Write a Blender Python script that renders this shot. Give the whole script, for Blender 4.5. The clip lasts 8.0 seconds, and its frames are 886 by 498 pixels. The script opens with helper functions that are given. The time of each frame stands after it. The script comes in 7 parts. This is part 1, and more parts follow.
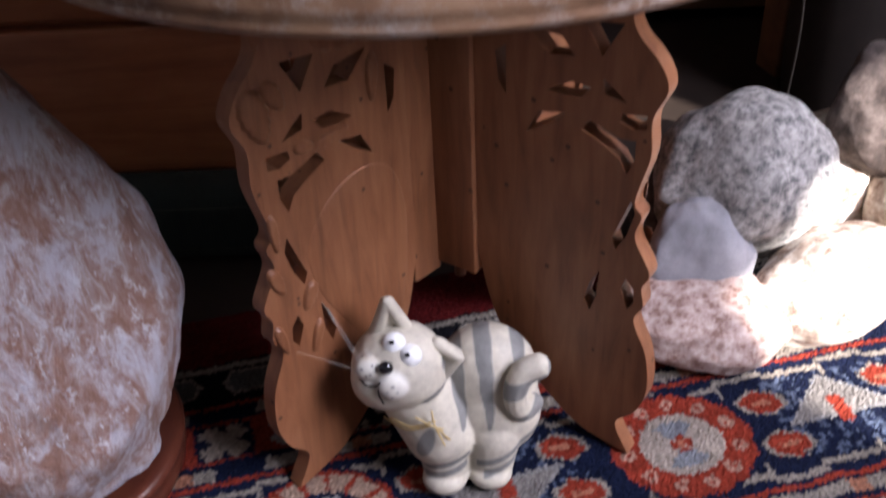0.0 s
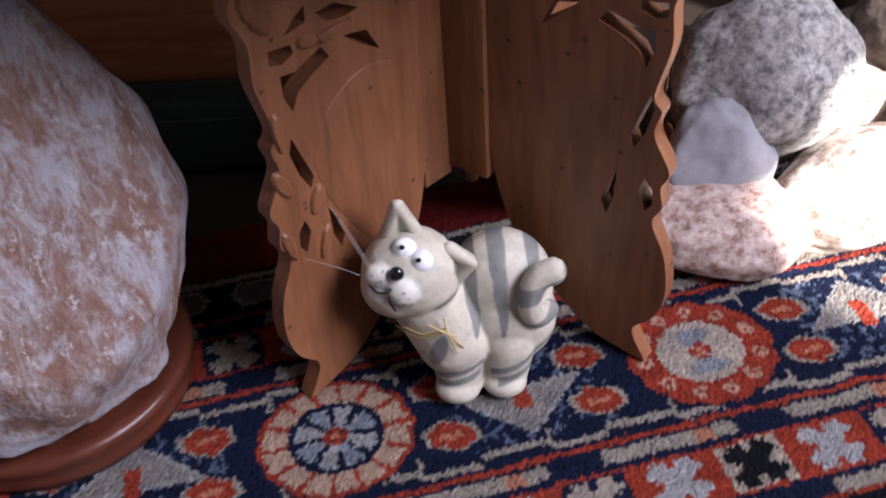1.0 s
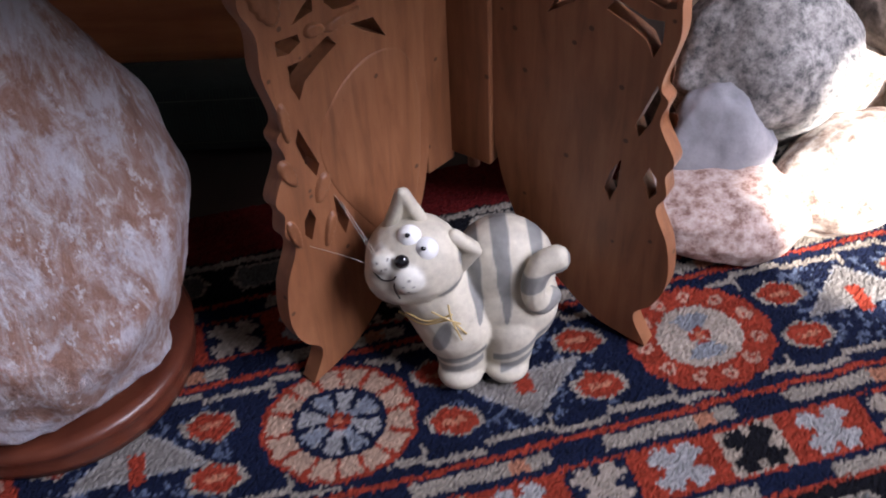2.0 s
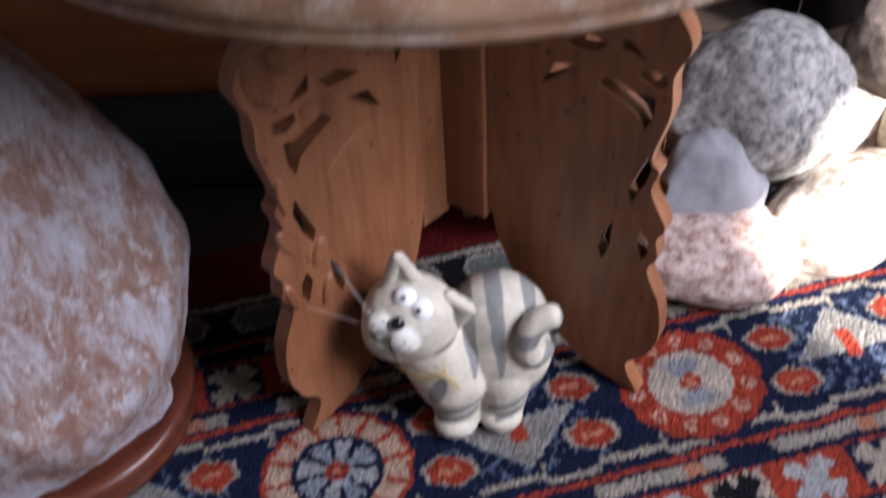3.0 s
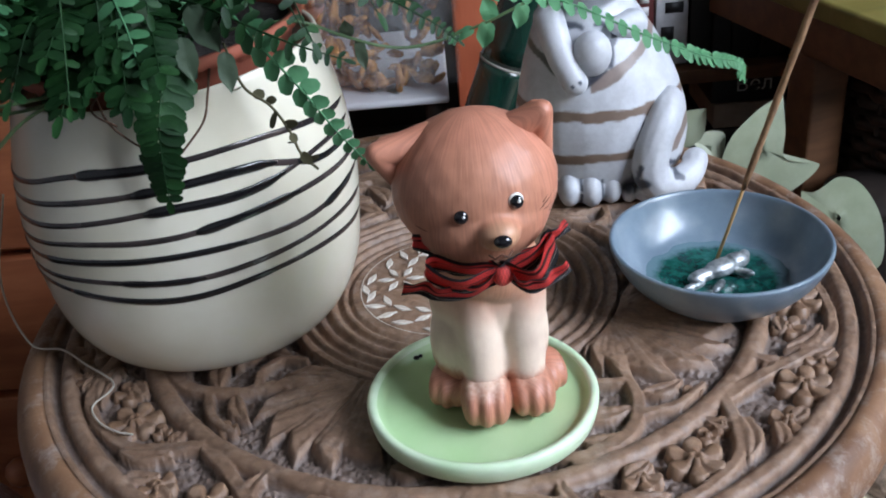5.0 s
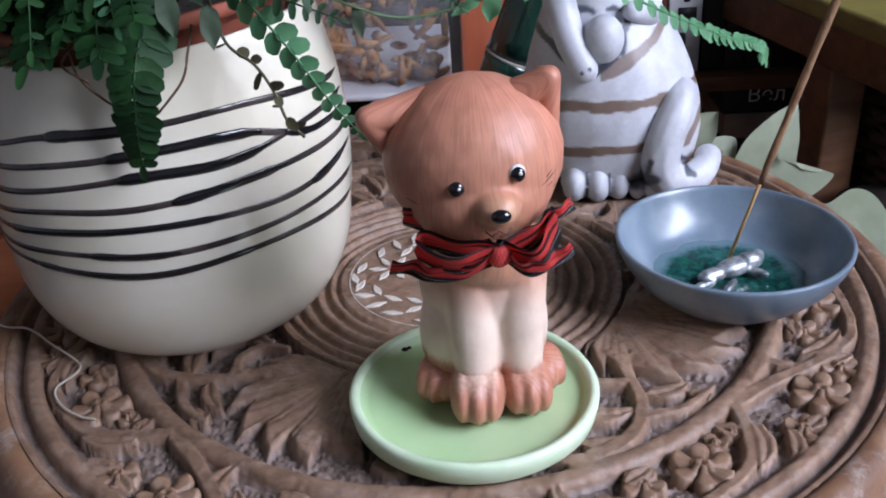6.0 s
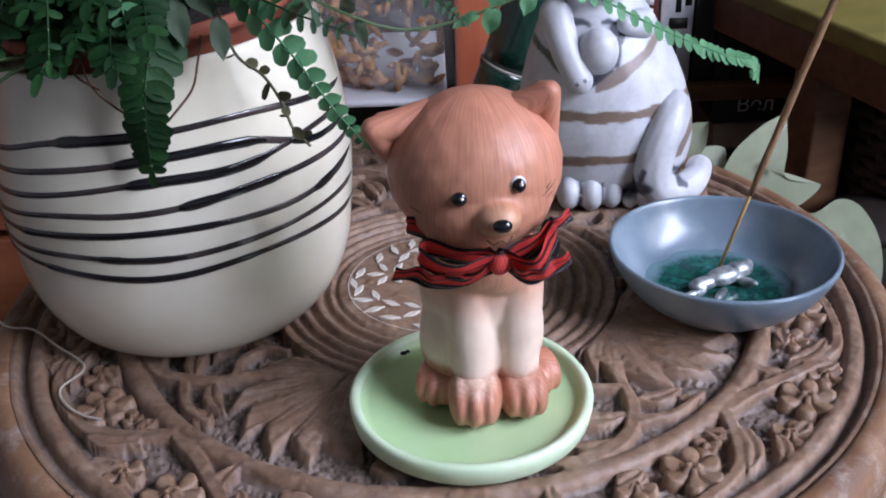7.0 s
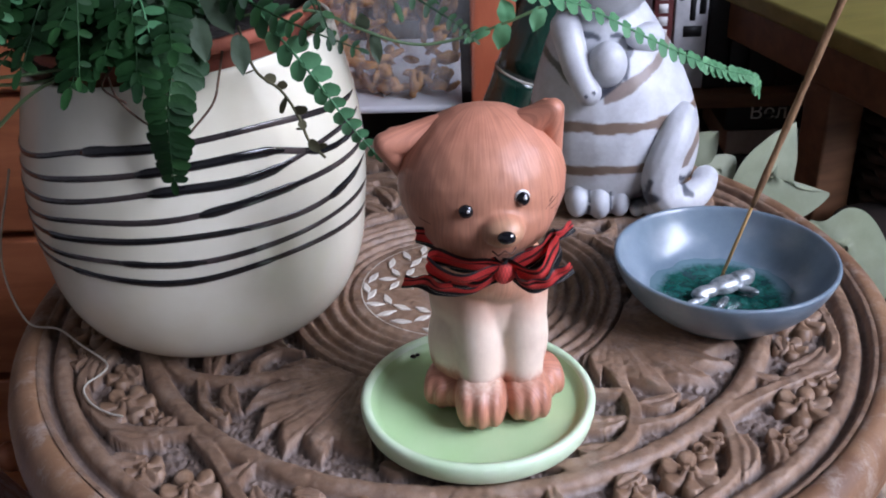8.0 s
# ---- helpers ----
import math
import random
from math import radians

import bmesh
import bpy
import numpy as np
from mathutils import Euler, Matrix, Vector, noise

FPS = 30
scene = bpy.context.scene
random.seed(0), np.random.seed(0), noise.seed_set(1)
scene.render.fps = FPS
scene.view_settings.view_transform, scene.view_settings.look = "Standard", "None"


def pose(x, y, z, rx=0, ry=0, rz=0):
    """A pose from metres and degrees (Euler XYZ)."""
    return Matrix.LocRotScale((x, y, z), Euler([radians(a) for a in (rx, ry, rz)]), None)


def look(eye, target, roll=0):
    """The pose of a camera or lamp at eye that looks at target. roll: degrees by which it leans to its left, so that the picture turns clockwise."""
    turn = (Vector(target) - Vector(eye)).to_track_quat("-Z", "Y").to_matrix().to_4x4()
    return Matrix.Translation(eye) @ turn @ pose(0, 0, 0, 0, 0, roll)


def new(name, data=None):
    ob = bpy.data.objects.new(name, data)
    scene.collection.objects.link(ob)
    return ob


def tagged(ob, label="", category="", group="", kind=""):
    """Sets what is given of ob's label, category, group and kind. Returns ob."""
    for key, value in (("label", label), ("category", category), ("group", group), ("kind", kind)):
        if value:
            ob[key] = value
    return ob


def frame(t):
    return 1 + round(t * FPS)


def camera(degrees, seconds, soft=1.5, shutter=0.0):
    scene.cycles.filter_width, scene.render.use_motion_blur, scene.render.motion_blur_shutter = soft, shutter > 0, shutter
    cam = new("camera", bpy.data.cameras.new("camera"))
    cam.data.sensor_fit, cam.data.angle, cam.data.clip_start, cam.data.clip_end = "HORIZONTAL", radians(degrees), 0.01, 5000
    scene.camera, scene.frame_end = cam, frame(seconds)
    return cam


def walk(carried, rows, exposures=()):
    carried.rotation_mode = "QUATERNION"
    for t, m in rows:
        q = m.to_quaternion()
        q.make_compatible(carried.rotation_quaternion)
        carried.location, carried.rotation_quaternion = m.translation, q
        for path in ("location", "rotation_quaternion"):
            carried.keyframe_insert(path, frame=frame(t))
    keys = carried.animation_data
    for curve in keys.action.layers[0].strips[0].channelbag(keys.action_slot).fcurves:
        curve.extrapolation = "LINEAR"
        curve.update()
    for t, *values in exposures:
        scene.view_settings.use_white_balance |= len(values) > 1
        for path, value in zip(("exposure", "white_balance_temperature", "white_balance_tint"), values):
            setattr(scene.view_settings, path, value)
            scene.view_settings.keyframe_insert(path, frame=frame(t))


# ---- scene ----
FOV = 47.61
cam = camera(FOV, 8.0, soft=1.9, shutter=0.5)
PATH = [
    (0, (0.0104, -0.5296, 0.5046), (0.0018, -0.1290, 0.2056), -2.82),
    (0.5, (0.0106, -0.5261, 0.4807), (-0.0029, -0.1398, 0.1636), -3.67),
    (1, (0.0078, -0.5227, 0.4811), (-0.0066, -0.1445, 0.1544), -4.06),
    (1.5, (0.0000, -0.5214, 0.4867), (-0.0091, -0.1494, 0.1528), -3.50),
    (1.7, (-0.0045, -0.5212, 0.4862), (-0.0108, -0.1494, 0.1520), -3.12),
    (2.8, (-0.0016, -0.4924, 0.5238), (-0.0097, -0.1426, 0.1666), -3.50),
    (3, (0.0012, -0.4876, 0.5356), (-0.0059, -0.1305, 0.1857), -3.42),
    (3.2, (0.0101, -0.4633, 0.5645), (0.0003, -0.1010, 0.2200), -3.15),
    (3.5, (0.0081, -0.4588, 0.6040), (0.0097, -0.0765, 0.2818), -4.05),
    (4, (0.0127, -0.4499, 0.6424), (0.0149, -0.0421, 0.3530), -4.96),
    (4.2, (0.0133, -0.4550, 0.6560), (0.0142, -0.0390, 0.3786), -5.37),
    (4.5, (0.0033, -0.4556, 0.6647), (0.0015, -0.0287, 0.4045), -5.77),
    (4.7, (0.0035, -0.4582, 0.6664), (-0.0015, -0.0265, 0.4142), -5.86),
    (5.8, (0.0049, -0.4315, 0.6344), (-0.0015, 0.0072, 0.3946), -3.33),
    (6, (0.0054, -0.4332, 0.6345), (-0.0011, 0.0061, 0.3958), -3.13),
    (6.5, (0.0028, -0.4406, 0.6388), (0.0003, -0.0006, 0.4013), -2.50),
    (7, (0.0005, -0.4418, 0.6412), (0.0005, -0.0019, 0.4036), -2.11),
    (7.5, (-0.0042, -0.4491, 0.6492), (-0.0016, -0.0107, 0.4088), -1.65),
    (8, (0.0042, -0.4545, 0.6515), (-0.0045, -0.0144, 0.4143), -2.06),
]
walk(cam, [(t, look(e, g, r)) for t, e, g, r in PATH], exposures=[(0, 2.04, 6400, 16), (2.8, 2.06, 6400, 12), (3.2, 2.14, 6200, 9), (4.2, 1.90, 6150, -1), (4.7, 1.88, 6150, -1), (5.8, 1.88, 6050, 11), (8, 1.88, 6050, 11)])

# ---- daylight: one sun and the sky, through the window on the right ----
world = bpy.data.worlds.new("world")
scene.world = world
world.use_nodes = True
wn = world.node_tree
sky = wn.nodes.new("ShaderNodeTexSky")
sky.sky_type, sky.sun_disc = "NISHITA", False
SUN_WAY = Vector((0.60, -0.60, 0.56)).normalized()
sky.sun_elevation = math.asin(SUN_WAY.z)
sky.sun_rotation = math.atan2(SUN_WAY.x, SUN_WAY.y)
wn.links.new(sky.outputs[0], wn.nodes["Background"].inputs[0])
wn.nodes["Background"].inputs[1].default_value = 0.12
sun = new("sun", bpy.data.lights.new("sun", "SUN"))
sun.data.energy, sun.data.angle, sun.data.color = 5.0, radians(0.5), (1.0, 0.95, 0.9)
sun.matrix_world = look(SUN_WAY * 5, (0, 0, 0))

def window_light(name, at, to, w, h, watts, color):
    ob = new(name, bpy.data.lights.new(name, "AREA"))
    ob.data.shape, ob.data.size, ob.data.size_y = "RECTANGLE", w, h
    ob.data.energy, ob.data.color = watts, color
    ob.matrix_world = look(at, to)
    return ob

WIN_X = 1.45           # inner face of the window wall
WIN_Y = (-1.75, 0.10)
WIN_Z = (0.72, 1.95)
SUN_GAP_Y, SUN_GAP_Z = (-1.29, -0.86), 1.255     # the added curtain leaves this corner of the window free for the sun patch
window_light("window_daylight", (WIN_X - 0.03, -0.64, 1.43), (0.05, -0.05, 0.40), 1.3, 0.80, 23.0, (0.79, 0.81, 1.0))

# ---- materials ----
def shader(name, rough=0.6, metal=0.0, color=(0.5, 0.5, 0.5), coat=0.0):
    m = bpy.data.materials.new(name)
    m.use_nodes = True
    t = m.node_tree
    b = t.nodes["Principled BSDF"]
    b.inputs["Base Color"].default_value = (*color, 1)
    b.inputs["Roughness"].default_value = rough
    b.inputs["Metallic"].default_value = metal
    b.inputs["Coat Weight"].default_value = coat
    b.inputs["Coat Roughness"].default_value = 0.12
    return m, t, b

def noise_tex(t, scale, detail=6.0, stretch=(1, 1, 1), space="Object", rough=0.6, distort=0.0):
    c = t.nodes.new("ShaderNodeTexCoord")
    mp = t.nodes.new("ShaderNodeMapping")
    mp.inputs["Scale"].default_value = stretch
    n = t.nodes.new("ShaderNodeTexNoise")
    n.inputs["Scale"].default_value = scale
    n.inputs["Detail"].default_value = detail
    n.inputs["Roughness"].default_value = rough
    n.inputs["Distortion"].default_value = distort
    t.links.new(c.outputs[space], mp.inputs[0])
    t.links.new(mp.outputs[0], n.inputs["Vector"])
    return n.outputs["Fac"]

def ramp(t, fac, stops):
    r = t.nodes.new("ShaderNodeValToRGB")
    while len(r.color_ramp.elements) < len(stops):
        r.color_ramp.elements.new(0.5)
    for e, (p, c) in zip(r.color_ramp.elements, stops):
        e.position, e.color = p, (*c, 1)
    t.links.new(fac, r.inputs[0])
    return r.outputs[0]

def mix(t, fac, a, b, kind="MIX"):
    n = t.nodes.new("ShaderNodeMix")
    n.data_type, n.blend_type = "RGBA", kind
    for sock, v in ((n.inputs["Factor"], fac), (n.inputs["A"], a), (n.inputs["B"], b)):
        if isinstance(v, (int, float)):
            sock.default_value = v
        elif isinstance(v, tuple):
            sock.default_value = (*v, 1)
        else:
            t.links.new(v, sock)
    return n.outputs["Result"]

def bump(t, b, heights):
    last = None
    for fac, strength, dist in heights:
        n = t.nodes.new("ShaderNodeBump")
        n.inputs["Strength"].default_value = strength
        n.inputs["Distance"].default_value = dist
        t.links.new(fac, n.inputs["Height"])
        if last:
            t.links.new(last, n.inputs["Normal"])
        last = n.outputs[0]
    t.links.new(last, b.inputs["Normal"])

def rough_of(t, b, fac, lo, hi):
    n = t.nodes.new("ShaderNodeMapRange")
    n.inputs["To Min"].default_value, n.inputs["To Max"].default_value = lo, hi
    t.links.new(fac, n.inputs[0])
    t.links.new(n.outputs[0], b.inputs["Roughness"])

def wood(name, dark, mid, light, stretch, rough=(0.4, 0.65), scale=60, dust=0.0, pits=False):
    m, t, b = shader(name)
    grain = noise_tex(t, scale, 8, stretch, distort=0.6)
    big = noise_tex(t, 9, 4)
    c = ramp(t, grain, [(0.28, dark), (0.5, mid), (0.72, light)])
    c = mix(t, 0.35, c, ramp(t, big, [(0.3, dark), (0.7, light)]))
    if dust:
        d = noise_tex(t, 60, 9, rough=0.8)
        c = mix(t, ramp(t, d, [(0.5, (0, 0, 0)), (0.68, (dust, dust, dust))]), c, (0.42, 0.36, 0.31))
    if pits:
        vo = t.nodes.new("ShaderNodeTexVoronoi")
        vo.inputs["Scale"].default_value = 62.0
        pc = t.nodes.new("ShaderNodeTexCoord")
        t.links.new(pc.outputs["Object"], vo.inputs["Vector"])
        c = mix(t, ramp(t, vo.outputs["Distance"], [(0.085, (0.75, 0.75, 0.75)), (0.11, (0, 0, 0))]), c, tuple(v * 0.3 for v in dark))
    t.links.new(c, b.inputs["Base Color"])
    rough_of(t, b, grain, *rough)
    bump(t, b, [(grain, 0.35, 0.0008), (noise_tex(t, 420, 5, rough=0.7), 0.35, 0.0005)])
    return m

def painted(name, rough=0.5, coat=0.0, fine=900, fine_bump=0.1, dirt=0.12):
    """Colour carried by the mesh, with grain and light soiling over it."""
    m, t, b = shader(name, rough, coat=coat)
    a = t.nodes.new("ShaderNodeVertexColor")
    a.layer_name = "tone"
    n = noise_tex(t, 70, 7, rough=0.65)
    c = mix(t, dirt, a.outputs[0], ramp(t, n, [(0.3, (0.18, 0.15, 0.12)), (0.65, (0.95, 0.93, 0.9))]), "MULTIPLY")
    t.links.new(c, b.inputs["Base Color"])
    rough_of(t, b, n, max(rough - 0.12, 0.03), rough + 0.1)
    bump(t, b, [(noise_tex(t, fine, 4), fine_bump, 0.0004), (n, fine_bump * 0.6, 0.0008)])
    return m

TABLE_WOOD = wood("carved_wood", (0.085, 0.045, 0.026), (0.215, 0.128, 0.078), (0.33, 0.22, 0.145), (1, 1, 1), scale=110, dust=0.35)
def dusty_ground(m, z0, z1):
    """Grey dust lies on the cut-away ground; the relief above it is rubbed bare."""
    t = m.node_tree
    b = t.nodes["Principled BSDF"]
    co = t.nodes.new("ShaderNodeTexCoord")
    xyz = t.nodes.new("ShaderNodeSeparateXYZ")
    t.links.new(co.outputs["Object"], xyz.inputs[0])
    k = t.nodes.new("ShaderNodeMapRange")
    k.inputs["From Min"].default_value, k.inputs["From Max"].default_value = z0, z1
    k.inputs["To Min"].default_value, k.inputs["To Max"].default_value = 0.75, 0.0
    t.links.new(xyz.outputs["Z"], k.inputs[0])
    grit = ramp(t, noise_tex(t, 260, 6, rough=0.8), [(0.35, (0.10, 0.074, 0.060)), (0.6, (0.20, 0.165, 0.148)), (0.78, (0.30, 0.27, 0.255))])
    t.links.new(mix(t, k.outputs[0], b.inputs["Base Color"].links[0].from_socket, grit), b.inputs["Base Color"])
dusty_ground(TABLE_WOOD, 0.3785, 0.3815)
FLOWER_WOOD = wood("carved_flower_wood", (0.085, 0.045, 0.024), (0.225, 0.130, 0.074), (0.34, 0.22, 0.135), (1, 1, 1), scale=110, dust=0.25)
RIM_WOOD = wood("rim_wood", (0.085, 0.034, 0.015), (0.215, 0.110, 0.056), (0.36, 0.22, 0.125), (1, 1, 1.6), scale=32, dust=0.75)
PANEL_WOOD = wood("panel_wood", (0.12, 0.042, 0.017), (0.25, 0.095, 0.040), (0.35, 0.150, 0.068), (2.6, 2.6, 0.30), scale=46, rough=(0.35, 0.55), pits=True)
CHEST_WOOD = wood("chest_wood", (0.20, 0.060, 0.024), (0.38, 0.122, 0.048), (0.50, 0.18, 0.075), (0.3, 2, 2.5), scale=22, rough=(0.3, 0.5))
SHELF_WOOD = wood("shelf_wood", (0.06, 0.026, 0.01), (0.13, 0.058, 0.024), (0.2, 0.095, 0.042), (0.4, 2, 2.5), scale=25)
YELLOW_WOOD = wood("yellow_wood", (0.13, 0.105, 0.022), (0.19, 0.16, 0.038), (0.25, 0.21, 0.06), (0.4, 2, 2), scale=20)
BASE_WOOD = wood("lamp_base_wood", (0.055, 0.014, 0.008), (0.1, 0.026, 0.014), (0.14, 0.04, 0.02), (1, 1, 2), scale=30, rough=(0.22, 0.4))
DARK_WOOD = wood("dark_wall_wood", (0.012, 0.008, 0.006), (0.026, 0.017, 0.012), (0.04, 0.027, 0.02), (2, 2, 0.4), scale=14)

# ---- building blocks ----
def mesh_of(bm, mats, smooth=True):
    me = bpy.data.meshes.new("mesh")
    bm.to_mesh(me)
    bm.free()
    for m in (mats if isinstance(mats, (list, tuple)) else [mats]):
        me.materials.append(m)
    if smooth:
        me.polygons.foreach_set("use_smooth", [True] * len(me.polygons))
    return me

def part(name, bm, mats=None, parent=None, label="", smooth=True):
    ob = new(name, mesh_of(bm, mats, smooth) if isinstance(bm, bmesh.types.BMesh) else bm)
    ob.parent = parent
    if label:
        tagged(ob, label)
    return ob

def thing(name, at, label, category, group="", kind=""):
    ob = new(name)
    ob.empty_display_size = 0.02
    ob.location = at
    return tagged(ob, label, category, group, kind)

def sharp(me, degrees=40):
    me.set_sharp_from_angle(angle=radians(degrees))
    return me

def lathe(profile, seg=64):
    bm = bmesh.new()
    rings = []
    for r, z in profile:
        if r < 1e-6:
            rings.append([bm.verts.new((0, 0, z))])
        else:
            rings.append([bm.verts.new((r * math.cos(a), r * math.sin(a), z)) for a in (2 * math.pi * i / seg for i in range(seg))])
    for a, b in zip(rings, rings[1:]):
        for i in range(seg):
            j = (i + 1) % seg
            if len(a) == 1 and len(b) == 1:
                continue
            if len(a) == 1:
                bm.faces.new((a[0], b[j], b[i]))
            elif len(b) == 1:
                bm.faces.new((a[i], a[j], b[0]))
            else:
                bm.faces.new((a[i], a[j], b[j], b[i]))
    bmesh.ops.recalc_face_normals(bm, faces=bm.faces)
    return bm

def box(bm, lo, hi, m=Matrix(), bevel=0.0):
    vs = [bm.verts.new(m @ Vector((lo[0] if i & 1 == 0 else hi[0], lo[1] if i & 2 == 0 else hi[1], lo[2] if i & 4 == 0 else hi[2]))) for i in range(8)]
    fs = [bm.faces.new([vs[k] for k in q]) for q in ((0, 2, 3, 1), (4, 5, 7, 6), (0, 1, 5, 4), (2, 6, 7, 3), (0, 4, 6, 2), (1, 3, 7, 5))]
    if bevel:
        bmesh.ops.bevel(bm, geom=list({e for f in fs for e in f.edges}), offset=bevel, segments=2, affect="EDGES", profile=0.6)
    return bm

def tube(bm, pts, radii, seg=8):
    """A round rod along points, with one radius for each."""
    pts = [Vector(p) for p in pts]
    up, rings = Vector((0.3, 0.2, 0.93)), []
    for i, p in enumerate(pts):
        d = (pts[min(i + 1, len(pts) - 1)] - pts[max(i - 1, 0)]).normalized()
        a = d.cross(up)
        a = (a if a.length > 1e-3 else d.cross(Vector((1, 0, 0)))).normalized()
        b = d.cross(a)
        r = radii[i] if isinstance(radii, (list, tuple)) else radii
        rings.append([bm.verts.new(p + r * (math.cos(k * 2 * math.pi / seg) * a + math.sin(k * 2 * math.pi / seg) * b)) for k in range(seg)])
    for x, y in zip(rings, rings[1:]):
        for k in range(seg):
            bm.faces.new((x[k], x[(k + 1) % seg], y[(k + 1) % seg], y[k]))
    bm.faces.new(rings[0][::-1])
    bm.faces.new(rings[-1])
    return bm

def spline(pts, n):
    """A smooth line through a few points (Catmull-Rom)."""
    p = [Vector(q) for q in pts]
    p = [2 * p[0] - p[1], *p, 2 * p[-1] - p[-2]]
    out = []
    for i in range(n + 1):
        s = i / n * (len(p) - 3)
        k = min(int(s), len(p) - 4)
        f = s - k
        a, b, c, d = p[k:k + 4]
        out.append(0.5 * (2 * b + (c - a) * f + (2 * a - 5 * b + 4 * c - d) * f * f + (3 * b - a - 3 * c + d) * f ** 3))
    return out

def ellipsoid(bm, c, r, turn=(0, 0, 0), sub=3):
    m = pose(*c, *turn) @ Matrix.Diagonal((*r, 1))
    bmesh.ops.create_icosphere(bm, subdivisions=sub, radius=1, matrix=m)

def limb(bm, a, b, ra, rb, steps=12):
    a, b = Vector(a), Vector(b)
    for i in range(steps + 1):
        f = i / steps
        r = ra + (rb - ra) * f
        ellipsoid(bm, a.lerp(b, f), (r, r, r), sub=3)

def melted(bm, voxel, rounds):
    """One closed skin round all the pieces of bm, softened."""
    me = bpy.data.meshes.new("clay")
    bm.to_mesh(me)
    bm.free()
    ob = new("clay", me)
    r = ob.modifiers.new("skin", "REMESH")
    r.mode, r.voxel_size = "VOXEL", voxel
    s = ob.modifiers.new("soft", "SMOOTH")
    s.factor, s.iterations = 0.5, rounds
    out = bpy.data.meshes.new_from_object(ob.evaluated_get(bpy.context.evaluated_depsgraph_get()))
    bpy.data.objects.remove(ob)
    bpy.data.meshes.remove(me)
    out.polygons.foreach_set("use_smooth", [True] * len(out.polygons))
    return out

def points_of(me):
    v = np.empty(len(me.vertices) * 3)
    me.vertices.foreach_get("co", v)
    return v.reshape(-1, 3)

def tone(me, rgb):
    a = me.color_attributes.new("tone", "FLOAT_COLOR", "POINT")
    a.data.foreach_set("color", np.concatenate([np.clip(rgb, 0, 1), np.ones((len(rgb), 1))], 1).ravel())

def step(x, a, b):
    f = np.clip((x - a) / (b - a), 0, 1)
    return f * f * (3 - 2 * f)

def blend(rgb, colour, w):
    return rgb * (1 - w[:, None]) + np.array(colour) * w[:, None]

def joined(meshes):
    """Several meshes as one, with their material slots side by side; each is (mesh, material)."""
    bm = bmesh.new()
    mats = []
    for me, mat in meshes:
        n = len(bm.faces)
        bm.from_mesh(me)
        bm.faces.ensure_lookup_table()
        for f in bm.faces[n:]:
            f.material_index = len(mats)
        mats.append(mat)
    return mesh_of(bm, mats)

def value_noise(x, y, cell, seed=0):
    """Smooth noise in -1..1 for arrays of places."""
    g = np.random.RandomState(seed).uniform(-1, 1, (256, 256))
    x, y = x / cell, y / cell
    i, j = np.floor(x).astype(int), np.floor(y).astype(int)
    f, h = x - i, y - j
    f, h = f * f * (3 - 2 * f), h * h * (3 - 2 * h)
    at = lambda a, b: g[a % 256, b % 256]
    return (at(i, j) * (1 - f) + at(i + 1, j) * f) * (1 - h) + (at(i, j + 1) * (1 - f) + at(i + 1, j + 1) * f) * h

# ---- the room: floor, walls, ceiling and the window opening ----
def slab(name, lo, hi, mat, label, category):
    return tagged(part(name, box(bmesh.new(), lo, hi), mat, smooth=False), label, category, kind="structure")

# ceiling and window wall: darker plaster, set to limit bounced light
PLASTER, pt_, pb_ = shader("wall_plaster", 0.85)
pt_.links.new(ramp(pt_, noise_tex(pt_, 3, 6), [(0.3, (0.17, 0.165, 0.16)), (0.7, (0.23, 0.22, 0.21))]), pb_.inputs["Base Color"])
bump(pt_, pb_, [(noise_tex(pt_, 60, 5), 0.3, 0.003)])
# west and south walls, out of view: pale, added as fill reflectors
BOUNCE_PLASTER, pt2_, pb2_ = shader("pale_wall_plaster", 0.85)
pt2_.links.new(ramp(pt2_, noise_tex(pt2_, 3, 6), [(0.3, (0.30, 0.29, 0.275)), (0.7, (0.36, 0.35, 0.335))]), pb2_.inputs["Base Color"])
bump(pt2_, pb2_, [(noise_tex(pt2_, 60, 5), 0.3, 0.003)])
slab("floor", (-1.5, -2.2, -0.06), (1.6, 1.3, -0.012), DARK_WOOD, "dark wooden floor under the rug", "floor")
slab("ceiling", (-1.5, -2.2, 2.3), (1.6, 1.3, 2.36), PLASTER, "plain plastered ceiling", "ceiling")
slab("wall_west", (-1.6, -2.2, -0.06), (-1.5, 1.3, 2.3), BOUNCE_PLASTER, "plain unseen plastered wall, pale to bounce fill light", "wall")
slab("wall_south", (-1.5, -2.3, -0.06), (1.6, -2.2, 2.3), BOUNCE_PLASTER, "plain unseen plastered wall, pale to bounce fill light", "wall")
slab("wall_north", (-1.5, 1.2, -0.012), (1.45, 1.3, 2.3), DARK_WOOD, "dark wood wall behind the shelves", "wall")
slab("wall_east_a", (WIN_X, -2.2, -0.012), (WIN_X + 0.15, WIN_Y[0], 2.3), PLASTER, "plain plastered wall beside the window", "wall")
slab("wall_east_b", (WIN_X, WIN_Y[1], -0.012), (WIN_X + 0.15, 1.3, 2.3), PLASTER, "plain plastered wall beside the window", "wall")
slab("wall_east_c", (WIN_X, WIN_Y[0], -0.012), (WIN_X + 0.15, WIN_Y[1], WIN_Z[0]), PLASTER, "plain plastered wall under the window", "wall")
# unseen curtain, added to block the sun except for the patch on the stones
CLOTH, ct_, cb_ = shader("sheer_curtain_cloth", 0.9, color=(0.7, 0.68, 0.64))
